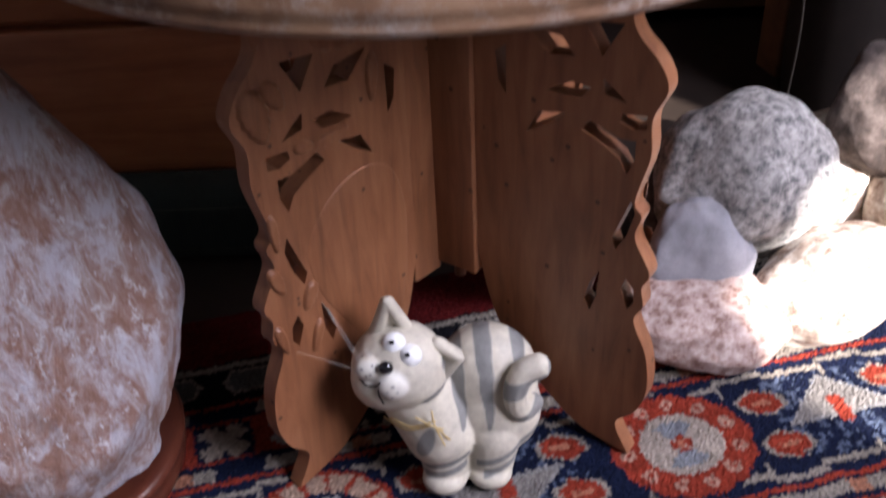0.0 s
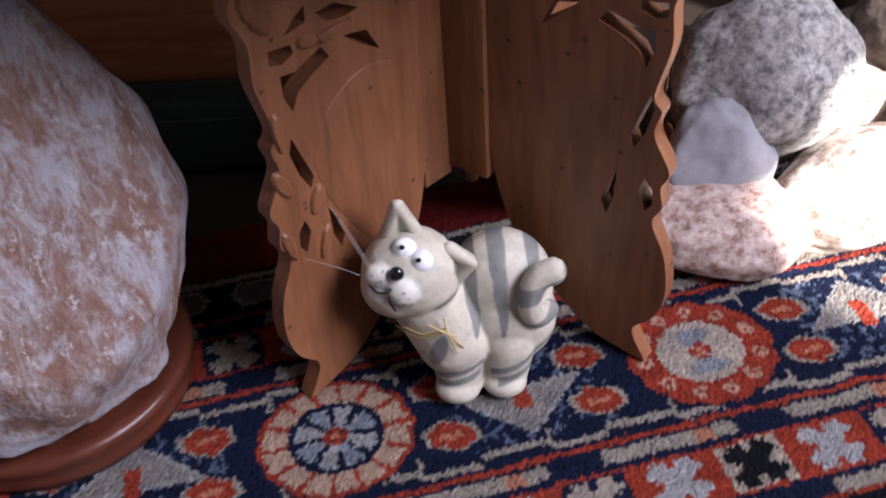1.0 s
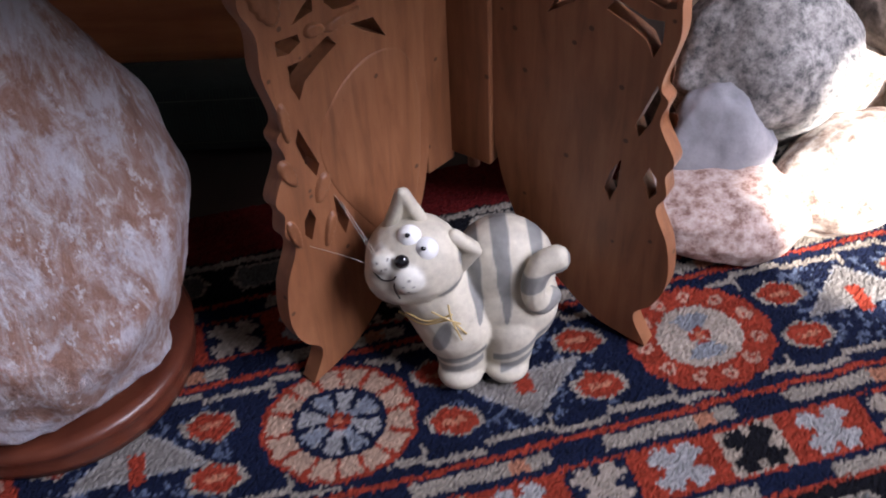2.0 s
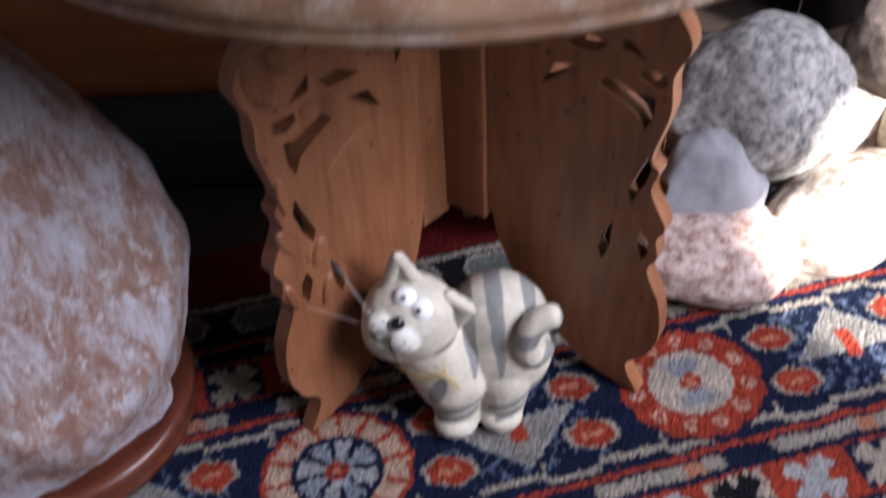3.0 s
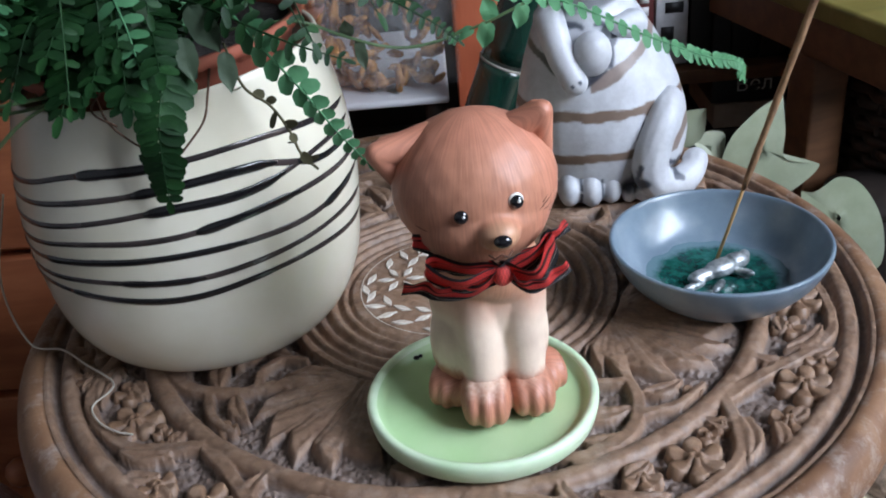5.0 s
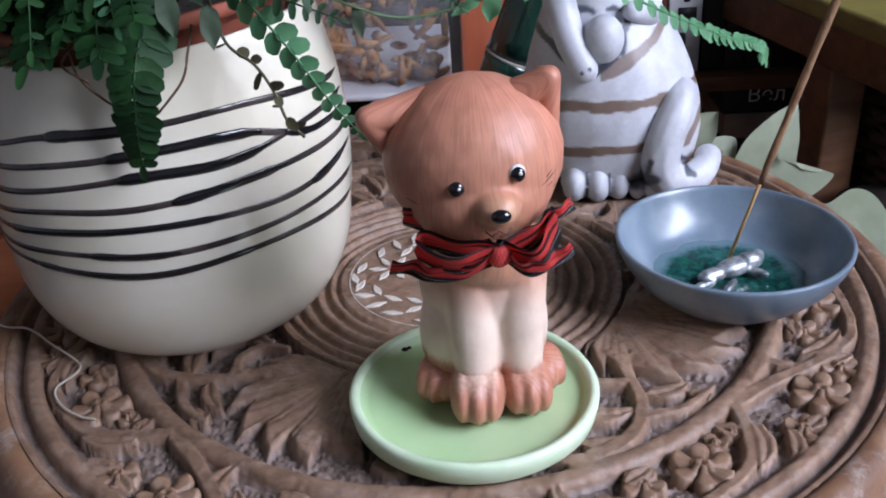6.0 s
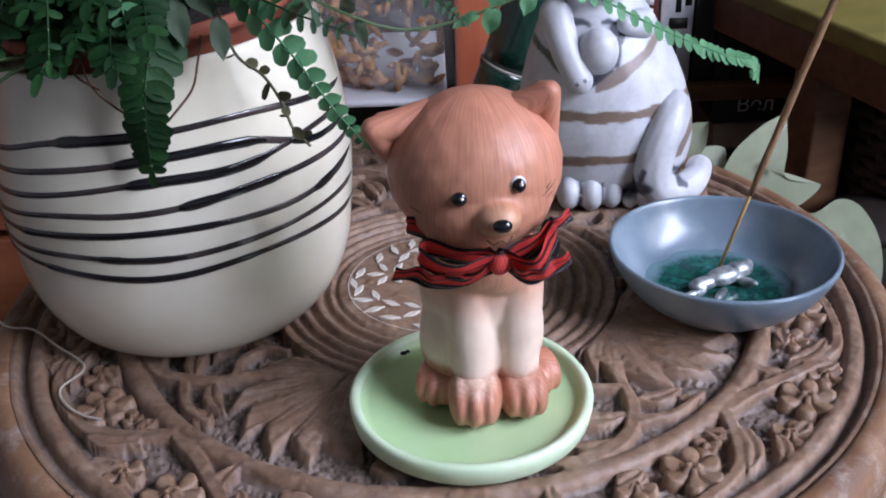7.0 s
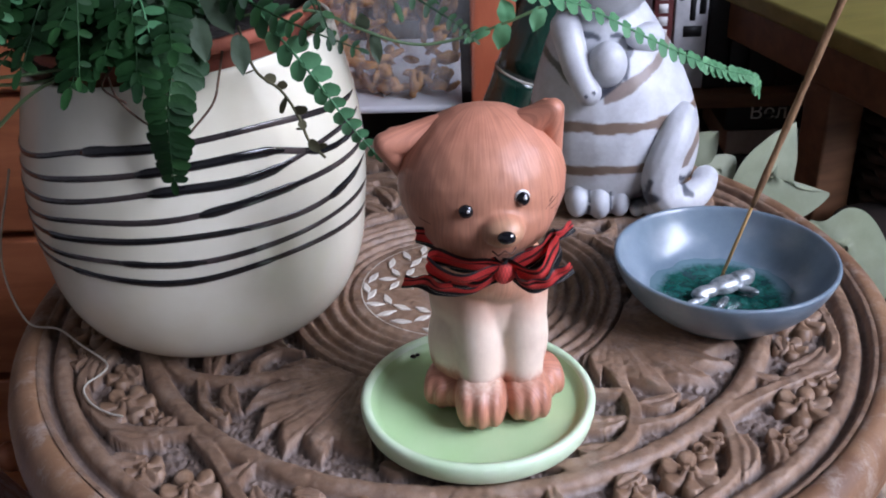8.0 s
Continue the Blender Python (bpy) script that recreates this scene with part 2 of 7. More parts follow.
def curtain():
    bm = bmesh.new()
    for y0, y1, z0, z1 in ((SUN_GAP_Y[1], WIN_Y[1], WIN_Z[0], WIN_Z[1]), (SUN_GAP_Y[0], SUN_GAP_Y[1], SUN_GAP_Z, WIN_Z[1]), (WIN_Y[0], SUN_GAP_Y[0], WIN_Z[0], WIN_Z[1])):
        n = 60
        cols = []
        for i in range(n + 1):
            y = y0 + (y1 - y0) * i / n
            x = WIN_X + 0.06 + 0.018 * math.sin(y * 55)
            cols.append((bm.verts.new((x, y, z0)), bm.verts.new((x, y, z1))))
        for a, b in zip(cols, cols[1:]):
            bm.faces.new((a[0], b[0], b[1], a[1]))
    bmesh.ops.solidify(bm, geom=list(bm.faces), thickness=0.002)
    tagged(part("curtain", bm, CLOTH), "pale folded cloth, added unseen in the window to shape the sun patch", "curtain")
curtain()
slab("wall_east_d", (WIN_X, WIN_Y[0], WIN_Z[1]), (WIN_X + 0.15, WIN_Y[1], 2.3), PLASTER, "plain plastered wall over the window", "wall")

# ---- the rug: knotted pile, its pattern laid out along its own borders ----
RUG_TURN, RUG_AT = radians(14.0), Vector((-0.080, -0.135, 0.0))
NAVY, RED, CREAM, GREY, BLACK, WINE = (0.008, 0.013, 0.038), (0.33, 0.045, 0.024), (0.34, 0.30, 0.25), (0.24, 0.26, 0.29), (0.008, 0.008, 0.012), (0.15, 0.012, 0.012)
ORANGE = (0.52, 0.11, 0.045)

def rug_pattern(u, v):
    rgb = np.tile(np.array(NAVY), (len(u), 1))
    def lay(w, c):
        nonlocal rgb
        rgb = blend(rgb, c, w.astype(float))
    a = np.abs(v)
    flip = np.where(v > 0, 1.0, -1.0)
    # speckled ground beside the half-diamonds
    lay((np.abs(u % 0.239 - 0.119) < 0.052) & (value_noise(u, v, 0.0032, 5) > 0.35) & (a < 0.036), (0.10, 0.13, 0.2))
    # half-diamonds, pointing to alternate sides
    n = np.floor(u / 0.239)
    d = u - n * 0.239 - 0.117
    side = np.where(n % 2 == 0, -1.0, 1.0)
    tri = (np.abs(d) < 0.033 * (1 - side * v / 0.030)) & (side * v > -0.004) & (side * v < 0.030)
    edge = (np.abs(d) < 0.036 * (1 - side * v / 0.033)) & (side * v > -0.007) & (side * v < 0.033)
    lay(edge, (0.35, 0.34, 0.33)); lay(tri, (0.27, 0.25, 0.23))
    lay((np.abs(d) < 0.005) & (side * v > -0.012) & (side * v < 0.012), RED)
    # small red lozenges with a pale rim
    for du in (0.0675, 0.162):
        for dv in (-0.0195, 0.0195):
            x, y = u - n * 0.239 - du, v - dv
            k = np.abs(x + 0.25 * y) / 0.017 + np.maximum(np.abs(y) / 0.0095 - 0.55, 0) * 1.2
            lay(k < 1.0, CREAM); lay(k < 0.78, RED); lay((np.abs(x) < 0.007) & (np.abs(y) < 0.0022), (0.5, 0.2, 0.12))
    # rosettes; every second one has a red wreath
    k = np.round(u / 0.239)
    x, y = u - k * 0.239, v
    r, th = np.hypot(x * 0.97, y * 1.06), np.arctan2(y, x)
    odd = (k % 2 != 0)
    scallop = 0.0455 + 0.0022 * np.abs(np.cos(th * 7.0))
    lay(r < scallop, RED)
    petal = (np.abs((th / (2 * np.pi) * 14) % 1 - 0.5) < 0.40) & (r > 0.028) & (r < scallop - 0.0032)
    lay(petal & ~odd, (0.48, 0.33, 0.24))
    eye = (np.hypot(((th / (2 * np.pi) * 11) % 1 - 0.5) * 0.0235, r - 0.0365) < 0.0052)
    lay(eye & odd, (0.52, 0.30, 0.22)); lay((np.hypot(((th / (2 * np.pi) * 11) % 1 - 0.5) * 0.0235, r - 0.0365) < 0.002) & odd, RED)
    lay((r < 0.0285) & ~odd, NAVY); lay((r < 0.0275) & odd, (0.47, 0.40, 0.33))
    lay((r < 0.0245) & (np.abs((th / (2 * np.pi) * 8) % 1 - 0.5) < 0.36) & ~odd, (0.36, 0.36, 0.36))
    lay((r < 0.0245) & (np.abs((th / (2 * np.pi) * 8 + 0.5) % 2 - 1) < 0.3) & ~odd, (0.24, 0.27, 0.32))
    lay((r < 0.021) & (np.abs(np.sin(th)) > 0.75) & odd, (0.27, 0.29, 0.32))
    lay((r < 0.0075) & (np.abs(np.cos(2 * th)) > 0.2), RED); lay(r < 0.003, (0.55, 0.2, 0.12))
    # pale running line with its steps
    line = np.where(((u / 0.0797) % 1) < 0.55, 0.0405, 0.0455)
    lay((np.abs(a - line) < 0.0024) & (np.hypot(x, y) > 0.047), CREAM)
    lay((np.abs(((u / 0.0797) % 1) - 0.55) < 0.018) & (a > 0.030) & (a < 0.046) & (np.hypot(x, y) > 0.047), CREAM)
    # guard stripes
    lay(a > 0.0485, NAVY); lay((a > 0.0505) & (a < 0.0545), RED); lay((a > 0.0545) & (a < 0.0575), NAVY)
    seg = (u / 0.118 + 0.25 * flip) % 1
    lay((a > 0.0570) & (a < 0.0665), CREAM); lay((a > 0.0570) & (a < 0.0665) & (seg > 0.72), NAVY)
    lay((a > 0.0570) & (a < 0.0665) & (seg > 0.5) & (seg < 0.60), (0.45, 0.2, 0.12))
    lay((a > 0.0665) & (a < 0.0715), NAVY)
    # red band with stepped crosses
    lay((a > 0.0715) & (a < 0.108), RED)
    q = np.round((u - 0.041) / 0.0475)
    x, y = np.abs(u - 0.041 - q * 0.0475), np.abs(a - 0.0895)
    cross = ((x < 0.0165) & (y < 0.0145)) & ~((y < 0.0022) & (x > 0.0085)) & ~((x < 0.0025) & (y > 0.0085)) & ~((x > 0.0125) & (y > 0.0105)) & ~((x > 0.0125) & (y < 0.0045))
    thin = ((x < 0.0195) & (y < 0.0160))
    kind = (q % 4 + 4) % 4
    lay(thin & (kind == 2), NAVY)
    lay(thin & (kind == 0), (0.42, 0.35, 0.28))
    lay(cross & (kind == 0), BLACK); lay(cross & (kind == 1), (0.40, 0.40, 0.40)); lay(cross & (kind == 3), (0.40, 0.40, 0.40)); lay(cross & (kind == 2), (0.40, 0.34, 0.28))
    lay((a > 0.108) & (a < 0.112), NAVY)
    lay((a > 0.112) & (a < 0.1215), CREAM); lay((a > 0.112) & (a < 0.1215) & (seg > 0.6), NAVY); lay((a > 0.1215) & (a < 0.125), RED)
    # far: dark band with hexagons, then the wine-red field
    lay(a > 0.125, BLACK)
    hx = np.abs((u / 0.058) % 1 - 0.5) * 0.058
    hexa = (hx + np.abs(a - 0.1455) * 0.5 < 0.021) & (np.abs(a - 0.1455) < 0.012)
    lay(hexa & ~((hx + np.abs(a - 0.1455) * 0.5 < 0.0185) & (np.abs(a - 0.1455) < 0.0095)), CREAM)
    lay((hx + np.abs(a - 0.1455) * 0.5 < 0.0185) & (np.abs(a - 0.1455) < 0.0095), (0.13, 0.14, 0.13))
    lay((a > 0.160) & (a < 0.166), CREAM); lay(a > 0.168, WINE)
    return rgb * np.where(rgb.min(1) > 0.1, 0.57, 0.58)[:, None]

def rug():
    du = 0.0017
    us, vs = np.arange(-0.40, 0.62, du), np.arange(-0.235, 0.225, du)
    U, V = np.meshgrid(us, vs, indexing="ij")
    rs = np.random.RandomState(3)
    ju, jv = rs.normal(0, 0.00055, U.shape), rs.normal(0, 0.0007, U.shape)
    warp = 0.0012 * value_noise(U.ravel(), V.ravel(), 0.02, 9).reshape(U.shape)
    rgb = rug_pattern((U + ju).ravel(), (V + jv + warp).ravel())
    rgb *= (1 + 0.16 * rs.normal(0, 1, len(rgb)))[:, None]
    rgb *= (1 + 0.15 * value_noise(U.ravel() , V.ravel() * 6, 0.05, 11))[:, None]
    z = 0.0 - 0.0012 + 0.0011 * rs.uniform(0, 1, U.shape)
    z[0], z[-1], z[:, 0], z[:, -1] = -0.011, -0.011, -0.011, -0.011
    co = np.stack([U + rs.normal(0, 0.00025, U.shape), V + rs.normal(0, 0.00025, U.shape), z], -1).reshape(-1, 3)
    nu, nv = U.shape
    i = np.arange(nu * nv).reshape(nu, nv)
    f = np.stack([i[:-1, :-1], i[1:, :-1], i[1:, 1:], i[:-1, 1:]], -1).reshape(-1, 4)
    me = bpy.data.meshes.new("rug")
    me.from_pydata(co.tolist(), [], f.tolist())
    pile = painted("rug_pile", 0.95, fine=1600, fine_bump=0.3, dirt=0.25)
    pile.node_tree.nodes["Principled BSDF"].inputs["Specular IOR Level"].default_value = 0.1
    me.materials.append(pile)
    tone(me, rgb)
    ob = part("rug", me, None)
    ob.location, ob.rotation_euler = RUG_AT, (0, 0, RUG_TURN)
    return tagged(ob, "knotted wool rug, navy and red borders with pale rosettes", "rug")
rug()

# ---- the carved table ----
H = 0.384            # height of the table top
TOP_R = 0.2228

def polar(r, deg):
    return Vector((r * math.cos(radians(deg)), r * math.sin(radians(deg)), 0))

table = thing("carved_table", (0, 0, 0), "round carved brown wooden folding table, dusty worn relief", "table")

def table_top():
    rs = np.concatenate([np.linspace(0.0, 0.084, 90), np.linspace(0.0849, 0.2075, 165)])
    nt = 1300
    th = np.arange(nt) * 2 * np.pi / nt
    R, T = np.meshgrid(rs, th, indexing="ij")
    X, Y = R * np.cos(T), R * np.sin(T)
    ground = -0.0058
    h = np.zeros(R.shape)
    def groove(c, w, depth):
        return -depth * np.clip(1 - np.abs(R - c) / w, 0, 1) ** 0.6
    for c, w, d in ((0.0545, 0.0016, 0.0022), (0.0605, 0.0024, 0.0032), (0.0680, 0.0026, 0.0036), (0.0755, 0.0024, 0.0032), (0.0815, 0.0016, 0.0026)):
        h = np.minimum(h, groove(c, w, d))
    inner, outer = (R > 0.0865) & (R < 0.1500), (R > 0.1615) & (R < 0.1905)
    rough = 0.0007 * value_noise(X.ravel(), Y.ravel(), 0.0030, 2).reshape(R.shape) + 0.0013 * value_noise(X.ravel(), Y.ravel(), 0.0012, 4).reshape(R.shape)
    h = np.where(inner | outer, ground + rough, h)
    # the two beaded rings
    ring = lambda a, b, top: np.where((R >= a) & (R <= b), top - 0.0035 * np.clip(np.abs((R - (a + b) / 2) / ((b - a) / 2)), 0, 1) ** 3, -1)
    h = np.where((R > 0.1495) & (R < 0.1620), np.maximum(ring(0.1505, 0.1608, 0.0002), ground), h)
    h = np.where(R > 0.1903, np.maximum(ring(0.1918, 0.2005, 0.0), -0.0050), h)
    h = np.where(R > 0.2035, np.maximum(h, -0.0050 + 0.0053 * step(R, 0.2035, 0.2055)), h)
    def near(c, reach):
        return np.where((np.abs(X - c[0]) < reach) & (np.abs(Y - c[1]) < reach))
    def leaf(c, deg, length, width, top=0.0, curve=0.0, vein=True):
        k = near(c, length)
        x, y = X[k] - c[0], Y[k] - c[1]
        a = radians(deg)
        u, v = (x * math.cos(a) + y * math.sin(a)) / length * 2, (-x * math.sin(a) + y * math.cos(a))
        v = v - curve * length * (u * u - 0.4)
        w = width / 2 * np.clip(1 - u * u, 0, 1) ** 0.75 * (1 - 0.25 * u)
        e = np.clip(1 - np.abs(v) / np.maximum(w, 1e-5), 0, 1) * (np.abs(u) < 1)
        z = ground + (top - ground) * np.clip(e * 6.0, 0, 1) ** 0.8 - (0.0012 * np.exp(-(v / 0.0007) ** 2) if vein else 0) * (e > 0)
        h[k] = np.where(e > 0, np.maximum(h[k], z), h[k])
    def stem(pts, w0, w1, top=-0.0002, n=46):
        line = spline([(*polar(r, d)[:2], 0) for r, d in pts], n)
        for i, p in enumerate(line):
            w = w0 + (w1 - w0) * i / n
            k = near(p, w * 1.6)
            e = np.hypot(X[k] - p.x, Y[k] - p.y) / w
            h[k] = np.maximum(h[k], np.where(e < 1, ground + (top - ground) * np.clip((1 - e) * 4.0, 0, 1) ** 0.7, -1))
    # outer band: a running vine with leaves on both sides
    for k in range(8):
        o = 45 * k
        stem([(0.160, o - 88), (0.1655, o - 81), (0.1765, o - 74), (0.1875, o - 67), (0.1885, o - 61)], 0.0040, 0.0030)
        stem([(0.1885, o - 61), (0.1840, o - 53.5), (0.172, o - 48.5), (0.161, o - 45)], 0.0030, 0.0036)
        leaf(polar(0.178, o - 69), o - 69 + 62, 0.030, 0.0085, 0.0004, 0.12)
        leaf(polar(0.1805, o - 49.5), o - 49.5 - 50, 0.026, 0.0085, 0.0004, -0.15)
        leaf(polar(0.1665, o - 76), o - 76 + 15, 0.020, 0.0075, -0.0004, 0.2)
        leaf(polar(0.1875, o - 91), o - 91 + 130, 0.017, 0.0080, -0.0006, 0.1)
        leaf(polar(0.1650, o - 65.5), o - 65.5 + 100, 0.015, 0.0080, -0.0008, 0.0)
        leaf(polar(0.1860, o - 71.5), o - 71.5 + 45, 0.013, 0.0072, -0.0008)
        leaf(polar(0.1885, o - 86.0), o - 86 + 80, 0.012, 0.0080, -0.0012)
        leaf(polar(0.1660, o - 49.5), o - 30, 0.013, 0.0080, -0.0010)
        leaf(polar(0.1740, o - 92.5), o - 10, 0.014, 0.0068, -0.0010, 0.2)
    # inner band: four broad vine leaves among scrolling stems
    for k in range(4):
        o = 90 * k
        c = polar(0.0860, o - 29)
        q = near(c, 0.075)
        x, y = X[q] - c[0], Y[q] - c[1]
        a = radians(o - 29)
        u, v = x * math.cos(a) + y * math.sin(a), -x * math.sin(a) + y * math.cos(a)
        ph, rr = np.arctan2(v, u), np.hypot(u, v)
        tooth = (ph * 3.1 + 0.1 * np.sin(ph * 5)) % 1
        edge = 0.0605 * np.clip(np.cos(ph * 0.80), 0.02, 1) ** 0.55 * (0.82 + 0.22 * tooth) * (np.abs(ph) < 1.7)
        e = 1 - rr / np.maximum(edge, 1e-4)
        face = -0.0003 - 0.0009 * np.exp(-(v / 0.0010) ** 2) - 0.00030 * (np.sin(ph * 46 + 90 * rr) > 0.55) - 0.0010 * np.cos(ph * 3.1 * 2 * np.pi) * step(rr / np.maximum(edge, 1e-4), 0.55, 1.0)
        h[q] = np.where((e > 0) & (R[q] > 0.088) & (R[q] < 0.1495), np.maximum(h[q], ground + (face - ground) * np.clip(e * 14, 0, 1) ** 0.7), h[q])
        stem([(0.150, o - 72), (0.146, o - 62), (0.134, o - 55), (0.117, o - 50), (0.100, o - 46)], 0.0046, 0.0022)
        stem([(0.139, o - 57), (0.146, o - 50), (0.1465, o - 43)], 0.0030, 0.0020)
        stem([(0.120, o - 51), (0.112, o - 56), (0.100, o - 57), (0.092, o - 52)], 0.0028, 0.0016)
        stem([(0.089, o - 92), (0.102, o - 86), (0.118, o - 80), (0.138, o - 76), (0.149, o - 72)], 0.0022, 0.0042)
        stem([(0.112, o - 83), (0.124, o - 90), (0.138, o - 92)], 0.0026, 0.0016)
        for r, d, turn, ln, w in ((0.128, -62, 60, 0.030, 0.011), (0.110, -64, 20, 0.026, 0.011), (0.143, -66, 75, 0.020, 0.008), (0.098, -62, 95, 0.022, 0.010),
                                  (0.1345, -48, 70, 0.022, 0.009), (0.104, -41, 120, 0.016, 0.008), (0.127, -71, 10, 0.028, 0.0115), (0.100, -75, 70, 0.024, 0.010),
                                  (0.138, -84, 55, 0.020, 0.010), (0.121, -95, 80, 0.022, 0.011), (0.097, -99, 110, 0.018, 0.010), (0.141, -99, 95, 0.018, 0.009)):
            leaf(polar(r, o + d), o + d + turn, ln, w, -0.0005, 0.12)
    h += 0.00035 * value_noise(X.ravel(), Y.ravel(), 0.0025, 8).reshape(R.shape) + 0.0003 * value_noise(X.ravel(), Y.ravel(), 0.009, 18).reshape(R.shape)
    co = np.stack([X, Y, H + h], -1).reshape(-1, 3)
    i = np.arange(R.size).reshape(R.shape)
    j = np.roll(i, -1, axis=1)
    f = np.stack([i[:-1], i[1:], j[1:], j[:-1]], -1).reshape(-1, 4)
    me = bpy.data.meshes.new("tabletop")
    me.from_pydata(co.tolist(), [], f.tolist())
    me.materials.append(TABLE_WOOD)
    me.polygons.foreach_set("use_smooth", [True] * len(me.polygons))
    return part("tabletop", me, None, table, "deeply carved disc with vines, flowers and rings")
top = table_top()

prof = [(0.2072, H - 0.001), (0.2085, H + 0.0004), (0.2115, H + 0.0012), (0.2150, H + 0.0004), (0.2185, H - 0.0025), (0.2210, H - 0.0065), (0.2224, H - 0.0115),
        (0.2226, H - 0.0150), (0.2215, H - 0.0168), (0.2228, H - 0.0185), (0.2222, H - 0.0210), (0.2195, H - 0.0230), (0.2060, H - 0.0235), (0.0, H - 0.0235)]
part("rim", lathe(prof, 160), RIM_WOOD, table, "thick rounded worn rim with a small bead below")

def flower_mesh(radius, petals, tall):
    bm = bmesh.new()
    nr, na = 9, petals * 8
    rows = []
    for i in range(nr + 1):
        f = i / nr
        row = []
        for k in range(na):
            a = 2 * math.pi * k / na
            lobe = abs(math.cos(a * petals / 2))
            edge = radius * (0.62 + 0.38 * lobe ** 0.55)
            r = f * edge
            z = tall * (0.62 + 0.34 * f * lobe ** 0.5 - 0.45 * (1 - lobe ** 0.4) * f)
            if f < 0.26:
                z = tall * (1.05 - 0.5 * (f < 0.1))
            if i == nr:
                z = -0.001
            row.append(bm.verts.new((r * math.cos(a), r * math.sin(a), z)))
        rows.append(row)
    for a, b in zip(rows, rows[1:]):
        for k in range(na):
            bm.faces.new((a[k], b[k], b[(k + 1) % na], a[(k + 1) % na]))
    bmesh.ops.remove_doubles(bm, verts=bm.verts, dist=1e-5)
    return mesh_of(bm, FLOWER_WOOD)
BIG, SMALL, BUD = flower_mesh(0.0135, 6, 0.0052), flower_mesh(0.0092, 5, 0.0042), flower_mesh(0.0052, 3, 0.0044)
for k in range(8):
    o = 45 * k
    for me, r, d, turn in ((BIG, 0.1835, -80, 10), (SMALL, 0.1865, -73.3, 40), (SMALL, 0.1865, -88.0, 5), (BIG, 0.1735, -57.8, 25), (SMALL, 0.1690, -65.8, 60), (BUD, 0.1668, -52.8, 0), (BUD, 0.1675, -94.5, 30)):
        f = part("carved_flower", me, None, top)
        f.location = polar(r, o + d) + Vector((0, 0, H - 0.0055))
        f.rotation_euler = (0, 0, radians(o * 1.3 + turn))
        f.scale = (1, 1, 1.12 + 0.1 * ((k * 7) % 3) / 3)
for k in range(4):
    f = part("carved_bud", BUD, None, top)
    f.location = polar(0.1452, 90 * k - 45.5) + Vector((0, 0, H - 0.0054))

# pale bone inlay: a thin ring and small leaves
BONE, bt_, bb_ = shader("bone_inlay", 0.45, color=(0.62, 0.58, 0.5))
bt_.links.new(ramp(bt_, noise_tex(bt_, 300, 4), [(0.3, (0.45, 0.4, 0.33)), (0.6, (0.68, 0.64, 0.57))]), bb_.inputs["Base Color"])
bm = bmesh.new()
for i in range(96):
    a, b = 360 * i / 96, 360 * (i + 1) / 96
    bm.faces.new([bm.verts.new(polar(r, d) + Vector((0, 0, H + 0.0007))) for r, d in ((0.0478, a), (0.0483, a), (0.0483, b), (0.0478, b))])
part("inlay_ring", bm, BONE, top, smooth=False)
bm = bmesh.new()
outline = [(-1, 0), (-0.3, 0.9), (0.2, 1), (1, 0), (0.2, -1), (-0.3, -0.9)]
lo = [bm.verts.new((x * 0.0058, y * 0.0019, 0)) for x, y in outline]
hi = [bm.verts.new((x * 0.0054, y * 0.0016, 0.0006)) for x, y in outline]
bm.faces.new(hi)
for i in range(6):
    bm.faces.new((lo[i], lo[(i + 1) % 6], hi[(i + 1) % 6], hi[i]))
INLAY = mesh_of(bm, BONE, False)
for k in range(4):
    o = 180 + 90 * k
    for i in range(6):
        f = part("inlay_petal", INLAY, None, top)
        f.location = polar(0.0285, o - 18) + polar(0.0078, 60 * i + o) + Vector((0, 0, H + 0.0003))
        f.rotation_euler = (0, 0, radians(60 * i + o))
        f.scale = (0.85, 0.95, 1)
    for r, d, turn in ((0.0455, 0, 105), (0.0430, 9, 60), (0.0435, 22, 150), (0.0360, 20, 90), (0.0425, 37, 165), (0.0330, 38, 110), (0.0425, 52, 120), (0.0440, -14, 80)):
        f = part("inlay_leaf", INLAY, None, top)
        f.location = polar(r, o + d) + Vector((0, 0, H + 0.0003))
        f.rotation_euler = (0, 0, radians(o + d + turn))

